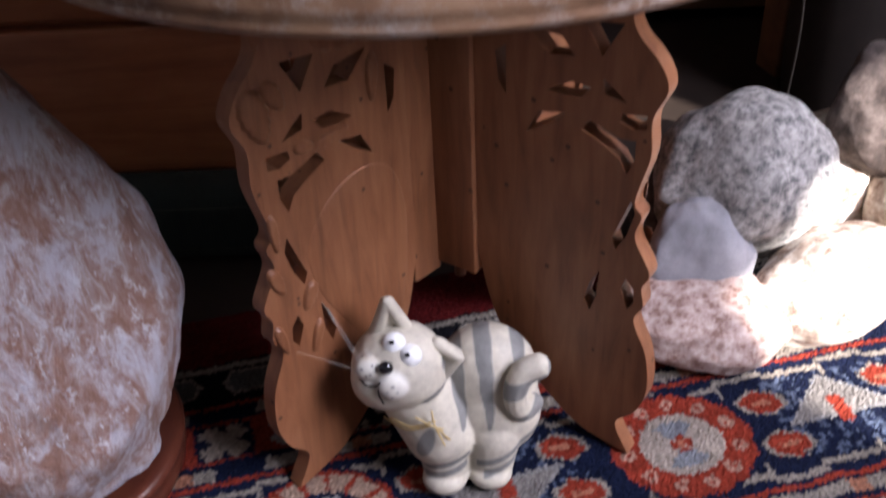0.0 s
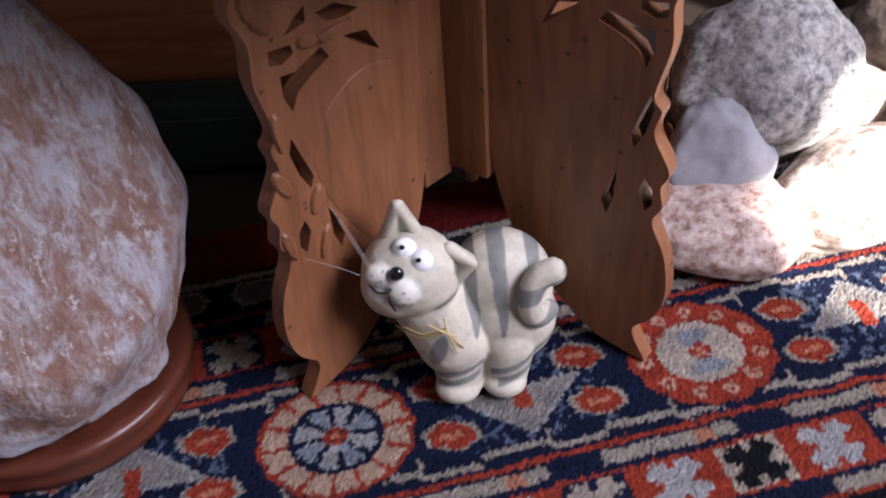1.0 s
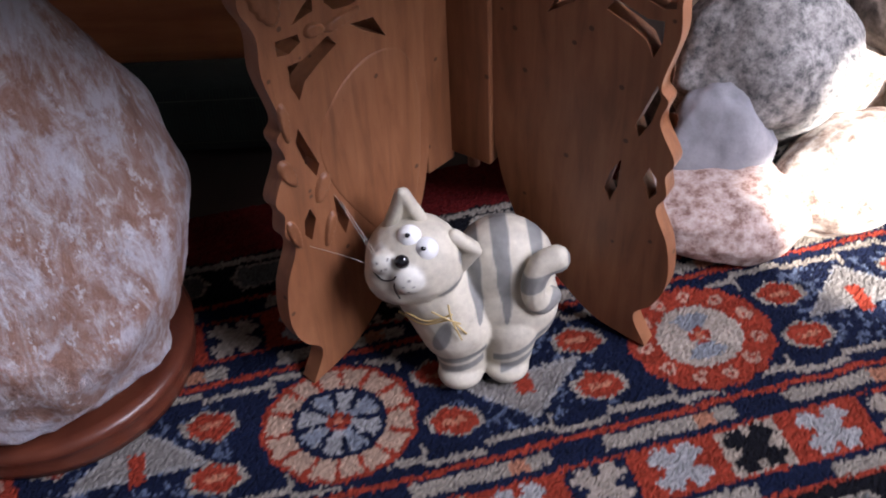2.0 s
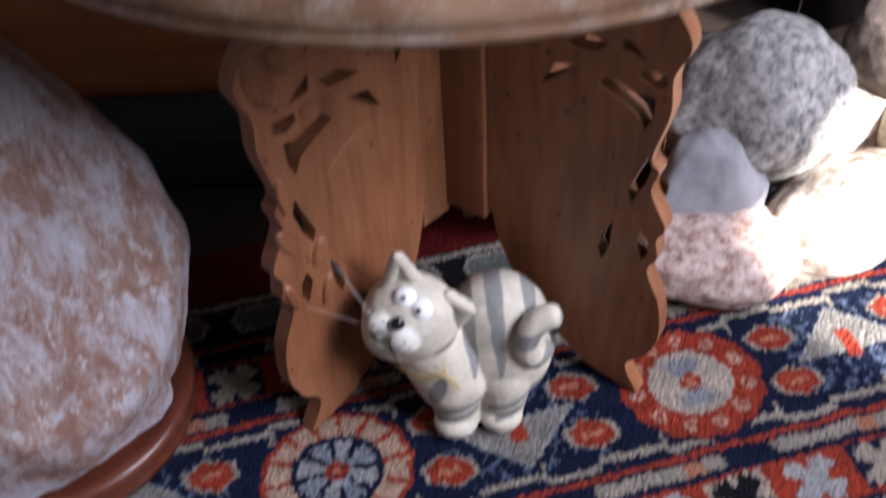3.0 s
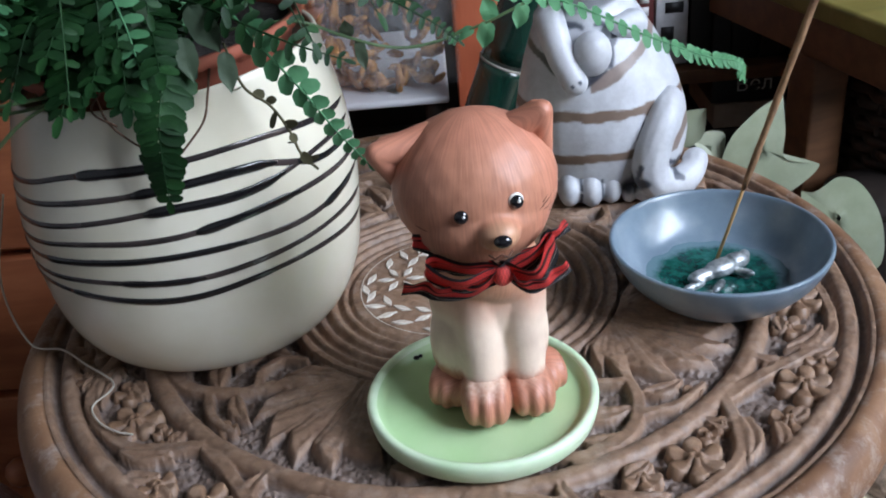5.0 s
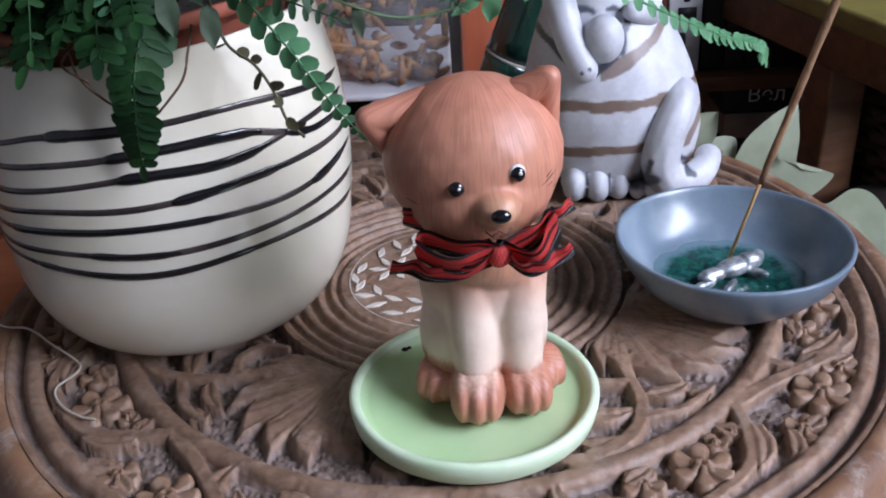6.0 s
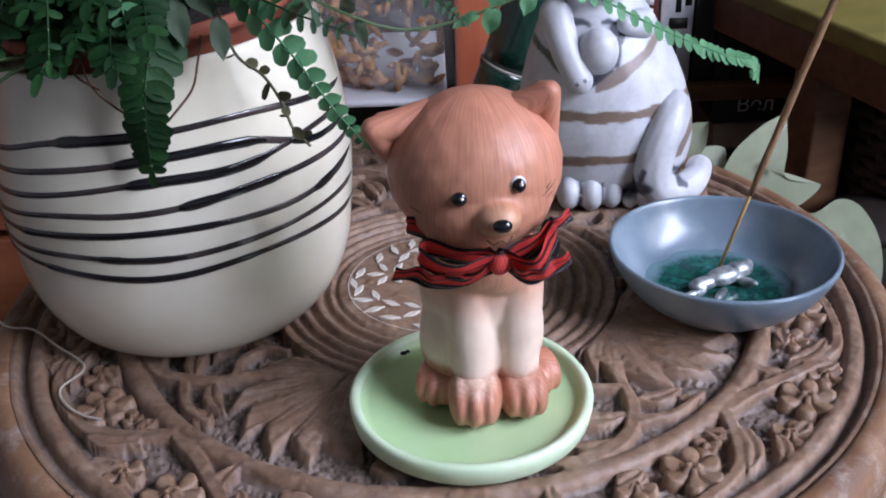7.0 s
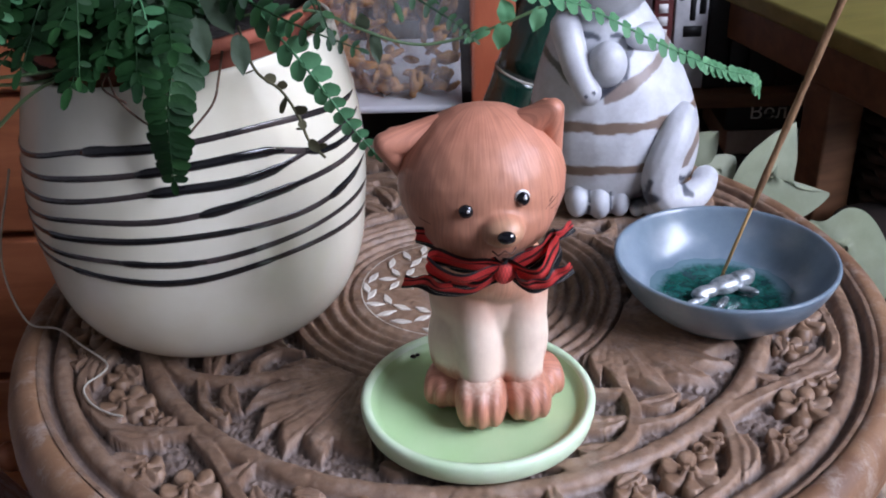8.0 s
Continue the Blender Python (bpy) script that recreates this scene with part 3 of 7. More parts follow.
# folding stand: four fretted panels hinged at the middle
OUTER = [(0.134, 0.358), (0.127, 0.308), (0.130, 0.293), (0.143, 0.280), (0.149, 0.266), (0.142, 0.248), (0.143, 0.226), (0.136, 0.196), (0.141, 0.187), (0.138, 0.172),
         (0.149, 0.151), (0.145, 0.139), (0.147, 0.126), (0.142, 0.113), (0.152, 0.090), (0.155, 0.062), (0.148, 0.040), (0.136, 0.024), (0.147, 0.001)]
INNER = [(0.128, 0.003), (0.104, 0.010), (0.080, 0.029), (0.057, 0.052), (0.042, 0.080), (0.033, 0.112), (0.030, 0.150), (0.030, 0.358)]
HOLES = [[(0.117, 0.245), (0.109, 0.252), (0.102, 0.256), (0.103, 0.247), (0.111, 0.246)], [(0.096, 0.249), (0.084, 0.250), (0.069, 0.241), (0.079, 0.240), (0.090, 0.242)],
         [(0.081, 0.230), (0.065, 0.227), (0.057, 0.212), (0.072, 0.222)], [(0.128, 0.241), (0.114, 0.239), (0.113, 0.234), (0.121, 0.231), (0.128, 0.233)],
         [(0.123, 0.225), (0.114, 0.224), (0.096, 0.230), (0.091, 0.223), (0.105, 0.217), (0.114, 0.212), (0.119, 0.203), (0.123, 0.213)],
         [(0.123, 0.188), (0.119, 0.176), (0.113, 0.159), (0.116, 0.152), (0.122, 0.164), (0.126, 0.180)], [(0.129, 0.128), (0.124, 0.134), (0.121, 0.125), (0.126, 0.112), (0.130, 0.118)],
         [(0.107, 0.133), (0.101, 0.122), (0.098, 0.109), (0.102, 0.101), (0.106, 0.113)], [(0.044, 0.262), (0.037, 0.256), (0.039, 0.239), (0.044, 0.232)],
         [(0.101, 0.268), (0.090, 0.285), (0.112, 0.288)], [(0.052, 0.300), (0.044, 0.318), (0.060, 0.325), (0.066, 0.305)], [(0.100, 0.312), (0.090, 0.330), (0.110, 0.335)],
         [(0.070, 0.262), (0.056, 0.276), (0.078, 0.274), (0.086, 0.264)]]

def fret_panel(ds=0.0, dz=0.0, thick=0.011):
    """One leaf of the stand; ds and dz set its hand-cut openings off."""
    bm = bmesh.new()
    edge = [Vector((s, z, 0)) for s, z in OUTER]
    smooth_edge = spline([(p.x * 0.972, p.y, 0) for p in edge], 90)
    loop = [(p.x, p.y) for p in smooth_edge] + [(p.x, p.y) for p in spline([(s, z, 0) for s, z in INNER], 40)]
    edges = []
    for pts in (loop, *([(s + ds, z + dz) for s, z in h] for h in HOLES)):
        vs = [bm.verts.new((s, 0, z)) for s, z in pts]
        edges += [bm.edges.new((a, b)) for a, b in zip(vs, vs[1:] + vs[:1])]
    bmesh.ops.triangle_fill(bm, use_beauty=True, use_dissolve=False, edges=edges)
    ext = bmesh.ops.extrude_face_region(bm, geom=list(bm.faces))
    bmesh.ops.translate(bm, verts=[g for g in ext["geom"] if isinstance(g, bmesh.types.BMVert)], vec=(0, thick, 0))
    bmesh.ops.translate(bm, verts=bm.verts, vec=(0, -thick / 2, 0))
    bmesh.ops.recalc_face_normals(bm, faces=bm.faces)
    return sharp(mesh_of(bm, PANEL_WOOD), 35)

def raised(outline, y0, y1, inset, ribs=0.0):
    """A softly cushioned plate on the panel's face, drawn in panel coordinates."""
    bm = bmesh.new()
    c = sum((Vector((s, 0, z)) for s, z in outline), Vector()) / len(outline)
    rows = []
    for f, y in ((1.0, y0), (1.0 - inset, y0 + (y1 - y0) * 0.7), (1.0 - 2 * inset, y1), (0.5, y1), (0.0, y1)):
        flute = ribs * (1 if y1 > 0 else -1) * (0 if f == 1.0 else 1)
        rows.append([bm.verts.new((c.x + (s - c.x) * f, y + flute * (i % 2), c.z + (z - c.z) * f)) for i, (s, z) in enumerate(outline)] if f else [bm.verts.new((c.x, y, c.z))])
    n = len(outline)
    for a, b in zip(rows, rows[1:]):
        for i in range(n):
            bm.faces.new((a[i], a[(i + 1) % n], b[(i + 1) % n], b[i]) if len(b) > 1 else (a[i], a[(i + 1) % n], b[0]))
    bmesh.ops.recalc_face_normals(bm, faces=bm.faces)
    return bm

def leaf_outline(c, deg, length, width, teeth=0.0):
    out = []
    for i in range(28):
        a = 2 * math.pi * i / 28
        u, v = math.cos(a), math.sin(a) * (1 + 0.25 * math.cos(a)) * (1 + teeth * (i % 2))
        x, y = u * length / 2, v * width / 2
        d = radians(deg)
        out.append((c[0] + x * math.cos(d) - y * math.sin(d), c[1] + x * math.sin(d) + y * math.cos(d)))
    return out

PANEL, PANEL_B = fret_panel(), fret_panel(0.007, 0.008)
shield = [(p.x, p.y) for p in spline([(0.038, 0.120, 0), (0.036, 0.165, 0), (0.046, 0.198, 0), (0.070, 0.207, 0), (0.095, 0.196, 0), (0.111, 0.172, 0), (0.106, 0.140, 0), (0.090, 0.108, 0), (0.072, 0.080, 0), (0.056, 0.078, 0), (0.044, 0.095, 0), (0.038, 0.120, 0)], 60)][:-1]
RELIEF = [leaf_outline((0.1300, 0.2650), 75, 0.034, 0.016, 0.16), leaf_outline((0.0860, 0.2355), -6, 0.026, 0.007), leaf_outline((0.1040, 0.2370), 15, 0.014, 0.008), leaf_outline((0.1310, 0.1950), 88, 0.026, 0.006),
          leaf_outline((0.1340, 0.1640), 70, 0.022, 0.008, 0.1), leaf_outline((0.1140, 0.1430), 115, 0.020, 0.009, 0.12), leaf_outline((0.1370, 0.1230), 78, 0.024, 0.007), leaf_outline((0.1130, 0.1120), 110, 0.024, 0.007),
          leaf_outline((0.0720, 0.2900), 10, 0.040, 0.016, 0.15), leaf_outline((0.1180, 0.2720), 60, 0.022, 0.010, 0.12), leaf_outline((0.0540, 0.2580), 95, 0.030, 0.008), leaf_outline((0.1200, 0.3180), 100, 0.040, 0.012, 0.1)]
PLATES = [mesh_of(raised(shield, 0.0052, 0.0061, 0.015), PANEL_WOOD)]
PLATES += [mesh_of(raised(o, 0.0052, 0.0073, 0.12, 0.0009), PANEL_WOOD) for o in RELIEF]
HINGES = [mesh_of(box(bmesh.new(), (s0, -0.009, z0), (0.0298, 0.003, 0.358), bevel=0.0012), PANEL_WOOD) for s0, z0 in ((0.006, 0.100), (-0.002, 0.106))]
for deg in (-135, -34.6, 45, 145.4):
    p = part("fretted_leg_panel", PANEL if deg < -100 or deg > 100 else PANEL_B, None, table)
    p.rotation_euler = (0, 0, radians(deg))
    h = part("hinge_board", HINGES[0 if deg < -100 or deg > 100 else 1], None, p)
    for i, me in enumerate(PLATES):
        part("smooth_plate" if i == 0 else "carved_leaf", me, None, p)
part("centre_peg", tube(bmesh.new(), [(0.010, 0.004, 0.086), (0.010, 0.004, 0.20)], 0.0042, 10), PANEL_WOOD, table)

# ---- on the table ----
def put(name, me, at, label, category, mats=None, **k):
    if mats:
        me.materials.clear()
        for m in (mats if isinstance(mats, (list, tuple)) else [mats]):
            me.materials.append(m)
    ob = part(name, me)
    ob.location = at
    return tagged(ob, label, category, **k)

# green saucer
GREEN, gt_, gb_ = shader("green_glaze", 0.28, color=(0.36, 0.62, 0.24), coat=0.15)
gn = noise_tex(gt_, 25, 5)
gt_.links.new(ramp(gt_, gn, [(0.3, (0.43, 0.65, 0.31)), (0.7, (0.52, 0.71, 0.40))]), gb_.inputs["Base Color"])
bump(gt_, gb_, [(noise_tex(gt_, 120, 4), 0.08, 0.0006)])
PALE_GREEN, qt_, qb_ = shader("pale_glaze_edge", 0.35, color=(0.62, 0.74, 0.52))
qt_.links.new(ramp(qt_, noise_tex(qt_, 45, 5), [(0.3, (0.52, 0.71, 0.43)), (0.7, (0.68, 0.80, 0.60))]), qb_.inputs["Base Color"])
saucer = thing("saucer", (0.0098, -0.1080, H), "round pale green glazed saucer under the brown cat figurine", "saucer")
part("dish", lathe([(r * 0.945, z) for r, z in [(0, 0.0006), (0.040, 0.0006), (0.0488, 0.0010), (0.0512, 0.0036), (0.0520, 0.0080), (0.0522, 0.0104), (0.0512, 0.0117), (0.0494, 0.0114), (0.0478, 0.0096), (0.0464, 0.0078), (0.0440, 0.0072), (0, 0.0070)]], 96), GREEN, saucer)
part("edge", lathe([(r * 0.945, z) for r, z in [(0.0490, 0.0012), (0.0515, 0.0036), (0.0524, 0.0080), (0.0526, 0.0106), (0.0514, 0.0122), (0.0490, 0.0119), (0.0480, 0.0104)]], 96), PALE_GREEN, saucer, "worn whitish outer edge")
CHAR, _, _ = shader("charred_speck", 0.9, color=(0.012, 0.011, 0.010))
bm = bmesh.new(); ellipsoid(bm, (-0.0285, 0.033, 0.0077), (0.0017, 0.0013, 0.0009), sub=2); ellipsoid(bm, (-0.0265, 0.0342, 0.0077), (0.0010, 0.0010, 0.0008), sub=2)
part("speck", bm, CHAR, saucer, "small black burnt speck")
FLOOR_Z = H + 0.0070

# brown cat figurine
BROWN_CLAY, kt_, kb_ = shader("brown_clay", 0.45, coat=0.06)
ka = kt_.nodes.new("ShaderNodeVertexColor"); ka.layer_name = "tone"
kco = kt_.nodes.new("ShaderNodeTexCoord")
kxy = kt_.nodes.new("ShaderNodeSeparateXYZ"); kt_.links.new(kco.outputs["Object"], kxy.inputs[0])
def sums(op, a, b):
    n = kt_.nodes.new("ShaderNodeMath"); n.operation = op
    for sock, v in zip(n.inputs, (a, b)):
        if isinstance(v, float):
            sock.default_value = v
        else:
            kt_.links.new(v, sock)
    return n.outputs[0]
kan = sums("ARCTAN2", sums("ADD", kxy.outputs["Y"], 0.112), sums("SUBTRACT", kxy.outputs["X"], 0.0125))
kvec = kt_.nodes.new("ShaderNodeCombineXYZ")
kt_.links.new(sums("MULTIPLY", kan, 0.030), kvec.inputs[0]); kt_.links.new(sums("MULTIPLY", kxy.outputs["Z"], 0.07), kvec.inputs[1])
kno = kt_.nodes.new("ShaderNodeTexNoise")
kno.inputs["Scale"].default_value, kno.inputs["Detail"].default_value, kno.inputs["Distortion"].default_value = 900.0, 4.0, 0.9
kt_.links.new(kvec.outputs[0], kno.inputs["Vector"])
kg = kno.outputs["Fac"]
ks = kt_.nodes.new("ShaderNodeSeparateColor"); kt_.links.new(ka.outputs[0], ks.inputs[0])
km = kt_.nodes.new("ShaderNodeMapRange")
for key, v in (("From Min", 0.18), ("From Max", 0.42), ("To Min", 0.42), ("To Max", 0.04)):
    km.inputs[key].default_value = v
kt_.links.new(ks.outputs["Green"], km.inputs[0])
kc = mix(kt_, km.outputs[0], ka.outputs[0], ramp(kt_, kg, [(0.36, (0.42, 0.33, 0.30)), (0.60, (1.1, 1.08, 1.05))]), "MULTIPLY")
kc = mix(kt_, 0.35, kc, ramp(kt_, noise_tex(kt_, 60, 6), [(0.3, (0.62, 0.52, 0.48)), (0.6, (1.1, 1.1, 1.1))]), "MULTIPLY")
kt_.links.new(kc, kb_.inputs["Base Color"])
rough_of(kt_, kb_, kg, 0.56, 0.42)
bump(kt_, kb_, [(kg, 0.10, 0.0004)])
GLOSS_BLACK, _, _ = shader("gloss_black", 0.08, color=(0.008, 0.008, 0.01), coat=0.6)
EYE_WHITE, _, _ = shader("eye_white", 0.25, color=(0.8, 0.8, 0.78), coat=0.3)
LINE_DARK, _, _ = shader("drawn_line", 0.7, color=(0.09, 0.035, 0.02))

def cone(bm, base, tip, r0, r1=0.0015, flat=0.55, seg=20):
    base, tip = Vector(base), Vector(tip)
    d = tip - base
    m = Matrix.Translation((base + tip) / 2) @ d.to_track_quat("Z", "Y").to_matrix().to_4x4() @ Matrix.Diagonal((1, flat, 1, 1))
    bmesh.ops.create_cone(bm, cap_ends=True, segments=seg, radius1=r0, radius2=r1, depth=d.length, matrix=m)

def ear(bm, a, b, tip, ra, rb, back=0.0042):
    """A three-cornered ear: two thick edges and a thinner web set back between them."""
    a, b, tip = Vector(a), Vector(b), Vector(tip)
    limb(bm, a, tip, ra * 1.15, ra * 0.72, 14)
    limb(bm, b, tip, rb * 1.15, ra * 0.72, 14)
    for i in range(1, 8):
        p, q = a.lerp(tip, i / 8), b.lerp(tip, i / 8)
        limb(bm, p + Vector((0, back, 0)), q + Vector((0, back, 0)), rb, rb, 8)

def small(pieces, mat):
    bm = bmesh.new()
    for p in pieces:
        ellipsoid(bm, *p)
    return (mesh_of(bm, mat), mat)

def brown_cat():
    bm = bmesh.new()
    hc = Vector((0.0125, -0.1190, 0.5000))
    ellipsoid(bm, hc, (0.0312, 0.0290, 0.0278), (0, -6, 0))
    ellipsoid(bm, (0.0135, -0.1240, 0.4915), (0.0265, 0.0255, 0.0200), (0, -6, 0))
    # snout
    ellipsoid(bm, (0.0190, -0.1470, 0.4930), (0.0080, 0.0082, 0.0062))
    # ears
    ears = bmesh.new()
    ear(ears, (-0.0030, -0.1170, 0.5165), (-0.0130, -0.1190, 0.5000), (-0.0215, -0.1225, 0.5155), 0.0064, 0.0032, 0.0075)
    ear(ears, (0.0240, -0.1180, 0.5175), (0.0385, -0.1180, 0.5070), (0.0378, -0.1225, 0.5268), 0.0058, 0.0030, 0.0065)
    ears = melted(ears, 0.0006, 9)
    # body
    ellipsoid(bm, (0.0150, -0.0990, 0.4430), (0.0250, 0.0205, 0.0320))
    ellipsoid(bm, (0.0155, -0.0985, 0.4160), (0.0215, 0.0210, 0.0240))
    ellipsoid(bm, (0.0195, -0.1090, 0.4570), (0.0170, 0.0145, 0.0160))
    limb(bm, (0.0140, -0.1080, 0.4600), (0.0140, -0.1140, 0.4780), 0.0170, 0.0170)
    limb(bm, (0.0095, -0.1085, 0.4480), (0.0113, -0.1180, 0.4060), 0.0118, 0.0080, 24)
    limb(bm, (0.0280, -0.1075, 0.4480), (0.0288, -0.1150, 0.4060), 0.0112, 0.0078, 24)
    # haunches
    ellipsoid(bm, (0.0045, -0.1020, 0.4190), (0.0150, 0.0150, 0.0260))
    ellipsoid(bm, (0.0285, -0.0985, 0.4190), (0.0118, 0.0150, 0.0250))
    body = melted(bm, 0.00085, 9)
    # paws, each with its toes
    bm = bmesh.new()
    for cx, cy, s, turn in ((0.0110, -0.1215, 1.10, -2), (0.0302, -0.1175, 1.02, 6), (-0.0035, -0.1080, 0.92, -16), (0.0375, -0.1030, 0.90, 20)):
        m = pose(cx, cy, FLOOR_Z, 0, 0, turn)
        for dx in (-0.0050, 0.0, 0.0050):
            bmesh.ops.create_icosphere(bm, subdivisions=3, radius=1, matrix=m @ Matrix.Translation((dx * s, -0.0010 * s + abs(dx) * 0.35, 0.0096 * s)) @ Matrix.Diagonal((0.0047 * s, 0.0122 * s, 0.0098 * s, 1)))
        bmesh.ops.create_icosphere(bm, subdivisions=3, radius=1, matrix=m @ Matrix.Translation((0, 0.0005, 0.0098 * s)) @ Matrix.Diagonal((0.0096 * s, 0.0118 * s, 0.0104 * s, 1)))
    paws = melted(bm, 0.0005, 30)
    for me in (body, paws, ears):
        p = points_of(me)
        x, y, z = p.T
        n = value_noise(x + y, z, 0.004, 3)
        rgb = np.tile(np.array((0.76, 0.63, 0.50)), (len(p), 1))
        rgb = blend(rgb, (0.54, 0.27, 0.17), step(z + 0.002 * n, 0.430, 0.456))
        rgb = blend(rgb, (0.52, 0.228, 0.145), step(z + 0.0015 * n, 0.462, 0.480))
        n2 = value_noise(x * 1.3, z + y, 0.0013, 9)
        rgb = blend(rgb, (0.48, 0.215, 0.135), step(-(z + 0.0010 * n + 0.0008 * n2 - 0.10 * (y + 0.115)), -0.4155, -0.4090))
        rgb = blend(rgb, (0.50, 0.25, 0.15), 0.5 * step(-(y + 0), 0.128, 0.146) * step(z, 0.455, 0.47))
        rgb = blend(rgb, (0.50, 0.28, 0.165), step(-y, 0.1475, 0.1535) * (np.hypot(x - 0.019, z - 0.493) < 0.010))
        tone(me, rgb)
    dark = small([((0.00640, -0.1470, 0.5000), (0.0026, 0.0017, 0.0026)), ((0.02580, -0.1455, 0.5035), (0.0025, 0.0017, 0.0027)), ((0.0198, -0.1566, 0.4945), (0.0032, 0.0020, 0.0024))], GLOSS_BLACK)
    white = small([((0.02570, -0.1448, 0.5038), (0.0028, 0.0015, 0.0029), (0, 0, 14)), ((0.0066, -0.1462, 0.5000), (0.0024, 0.0012, 0.0024))], EYE_WHITE)
    # eye highlights, modelled as tiny white dots on the pupils
    glint = small([((0.00720, -0.1486, 0.5007), (0.0006, 0.0004, 0.0006), (0, 0, 0), 2), ((0.0266, -0.1471, 0.5044), (0.0007, 0.0004, 0.0007), (0, 0, 0), 2)], EYE_WHITE)
    bm = bmesh.new()
    def on_head(u, v):
        """A place on the head's skin, by degrees round and up."""
        a, b = radians(u), radians(v)
        return hc + Vector((0.0303 * math.sin(a) * math.cos(b), -0.0290 * math.cos(a) * math.cos(b), 0.0274 * math.sin(b)))
    for u0, v0, u1, v1 in ((46, -8, 70, 2), (44, -13, 72, -6), (42, -18, 70, -16), (50, -3, 66, 8), (-22, -24, -52, -22), (-22, -28, -50, -30), (-24, -19, -50, -14)):
        tube(bm, [on_head(u0 + (u1 - u0) * f / 5, v0 + (v1 - v0) * f / 5) for f in range(6)], 0.00028, 5)
    tube(bm, [(0.0150, -0.1535, 0.4880), (0.0170, -0.1548, 0.4868), (0.0192, -0.1552, 0.4888), (0.0215, -0.1548, 0.4872), (0.0232, -0.1533, 0.4890)], 0.00035, 5)
    lines = (mesh_of(bm, LINE_DARK), LINE_DARK)
    me = joined([(body, BROWN_CLAY), (paws, BROWN_CLAY), (ears, BROWN_CLAY), white, dark, glint, lines])
    put("cat_figurine", me, (0, 0, 0), "reddish-brown and cream clay cat figurine sitting on the green saucer", "figurine")
brown_cat()

# tartan ribbon bow round its neck
TARTAN, tt_, tb_ = shader("tartan_ribbon", 0.55)
tc = tt_.nodes.new("ShaderNodeUVMap"); tc.uv_map = "weave"
sep = tt_.nodes.new("ShaderNodeSeparateXYZ"); tt_.links.new(tc.outputs[0], sep.inputs[0])
band = ramp(tt_, sep.outputs["Y"], [(0.0, (0.010, 0.014, 0.016)), (0.27, (0.012, 0.018, 0.020)), (0.30, (0.74, 0.070, 0.062)), (0.56, (0.78, 0.085, 0.075)), (0.60, (0.05, 0.012, 0.012)), (0.66, (0.05, 0.012, 0.012)), (0.69, (0.74, 0.065, 0.058)), (0.86, (0.70, 0.06, 0.055)), (0.89, (0.014, 0.016, 0.018))])
check = tt_.nodes.new("ShaderNodeTexChecker"); check.inputs["Scale"].default_value = 18.0
check.inputs["Color1"].default_value, check.inputs["Color2"].default_value = (1.1, 1.1, 1.1, 1), (0.62, 0.55, 0.55, 1)
tt_.links.new(tc.outputs[0], check.inputs["Vector"])
cloth = mix(tt_, 0.55, band, check.outputs["Color"], "MULTIPLY")
thread = ramp(tt_, sep.outputs["Y"], [(0.150, (0, 0, 0)), (0.160, (0.8, 0.8, 0.8)), (0.185, (0.8, 0.8, 0.8)), (0.195, (0, 0, 0))])
dash = tt_.nodes.new("ShaderNodeTexWave"); dash.inputs["Scale"].default_value = 5.0
tt_.links.new(tc.outputs[0], dash.inputs["Vector"])
cloth = mix(tt_, mix(tt_, 1.0, thread, ramp(tt_, dash.outputs["Fac"], [(0.5, (0, 0, 0)), (0.6, (1, 1, 1))]), "MULTIPLY"), cloth, (0.75, 0.70, 0.62))
tt_.links.new(cloth, tb_.inputs["Base Color"])
bump(tt_, tb_, [(check.outputs["Fac"], 0.4, 0.0003), (noise_tex(tt_, 700, 2), 0.4, 0.0004)])

def ribbon(line, wide, widths=None, thick=0.0006, turn=0.0):
    """A band of cloth along a line; wide is the way across it."""
    pts = spline(line, 40)
    bm = bmesh.new()
    uv = bm.loops.layers.uv.new("weave")
    rows = []
    w = Vector(wide).normalized()
    for i, p in enumerate(pts):
        f = i / 40
        k = widths[0] + (widths[1] - widths[0]) * f if widths else 0.012
        ripple = 0.0011 * math.sin(f * 19 + turn)
        d = (pts[min(i + 1, 40)] - pts[max(i - 1, 0)]).normalized().cross(w)
        rows.append([(bm.verts.new(p + w * k * (j / 6 - 0.5) + d * (ripple * (j / 6) + 0.0006 * math.sin(j * 1.9 + f * 8))), (f * len(line), j / 6)) for j in range(7)])
    for a, b in zip(rows, rows[1:]):
        for j in range(6):
            q = (a[j], a[j + 1], b[j + 1], b[j])
            f = bm.faces.new([v for v, _ in q])
            for loop, (_, st) in zip(f.loops, q):
                loop[uv].uv = st
    bmesh.ops.solidify(bm, geom=list(bm.faces), thickness=thick)
    return bm

bow = thing("ribbon_bow", (0, 0, 0), "red and black tartan ribbon bow tied round the figurine's neck", "bow")
KN = Vector((0.0200, -0.1455, 0.4755))
bm = bmesh.new(); ellipsoid(bm, KN, (0.0040, 0.0034, 0.0052), (0, 20, 0)); me = mesh_of(bm, TARTAN); me.uv_layers.new(name="weave")
for i, l in enumerate(me.loops):
    p = me.vertices[l.vertex_index].co
    me.uv_layers["weave"].data[i].uv = ((p.x - KN.x) * 90, 0.47 + (p.z - KN.z) * 30)
part("knot", me, None, bow)
neck = [(0.014 + 0.0192 * math.sin(a), -0.1150 - 0.0192 * math.cos(a), 0.4785 - 0.0045 * math.cos(a) + 0.005 * math.sin(a)) for a in (2 * math.pi * i / 10 for i in range(11))]
part("neckband", ribbon(neck, (0, -0.25, 1), (0.011, 0.011)), TARTAN, bow)
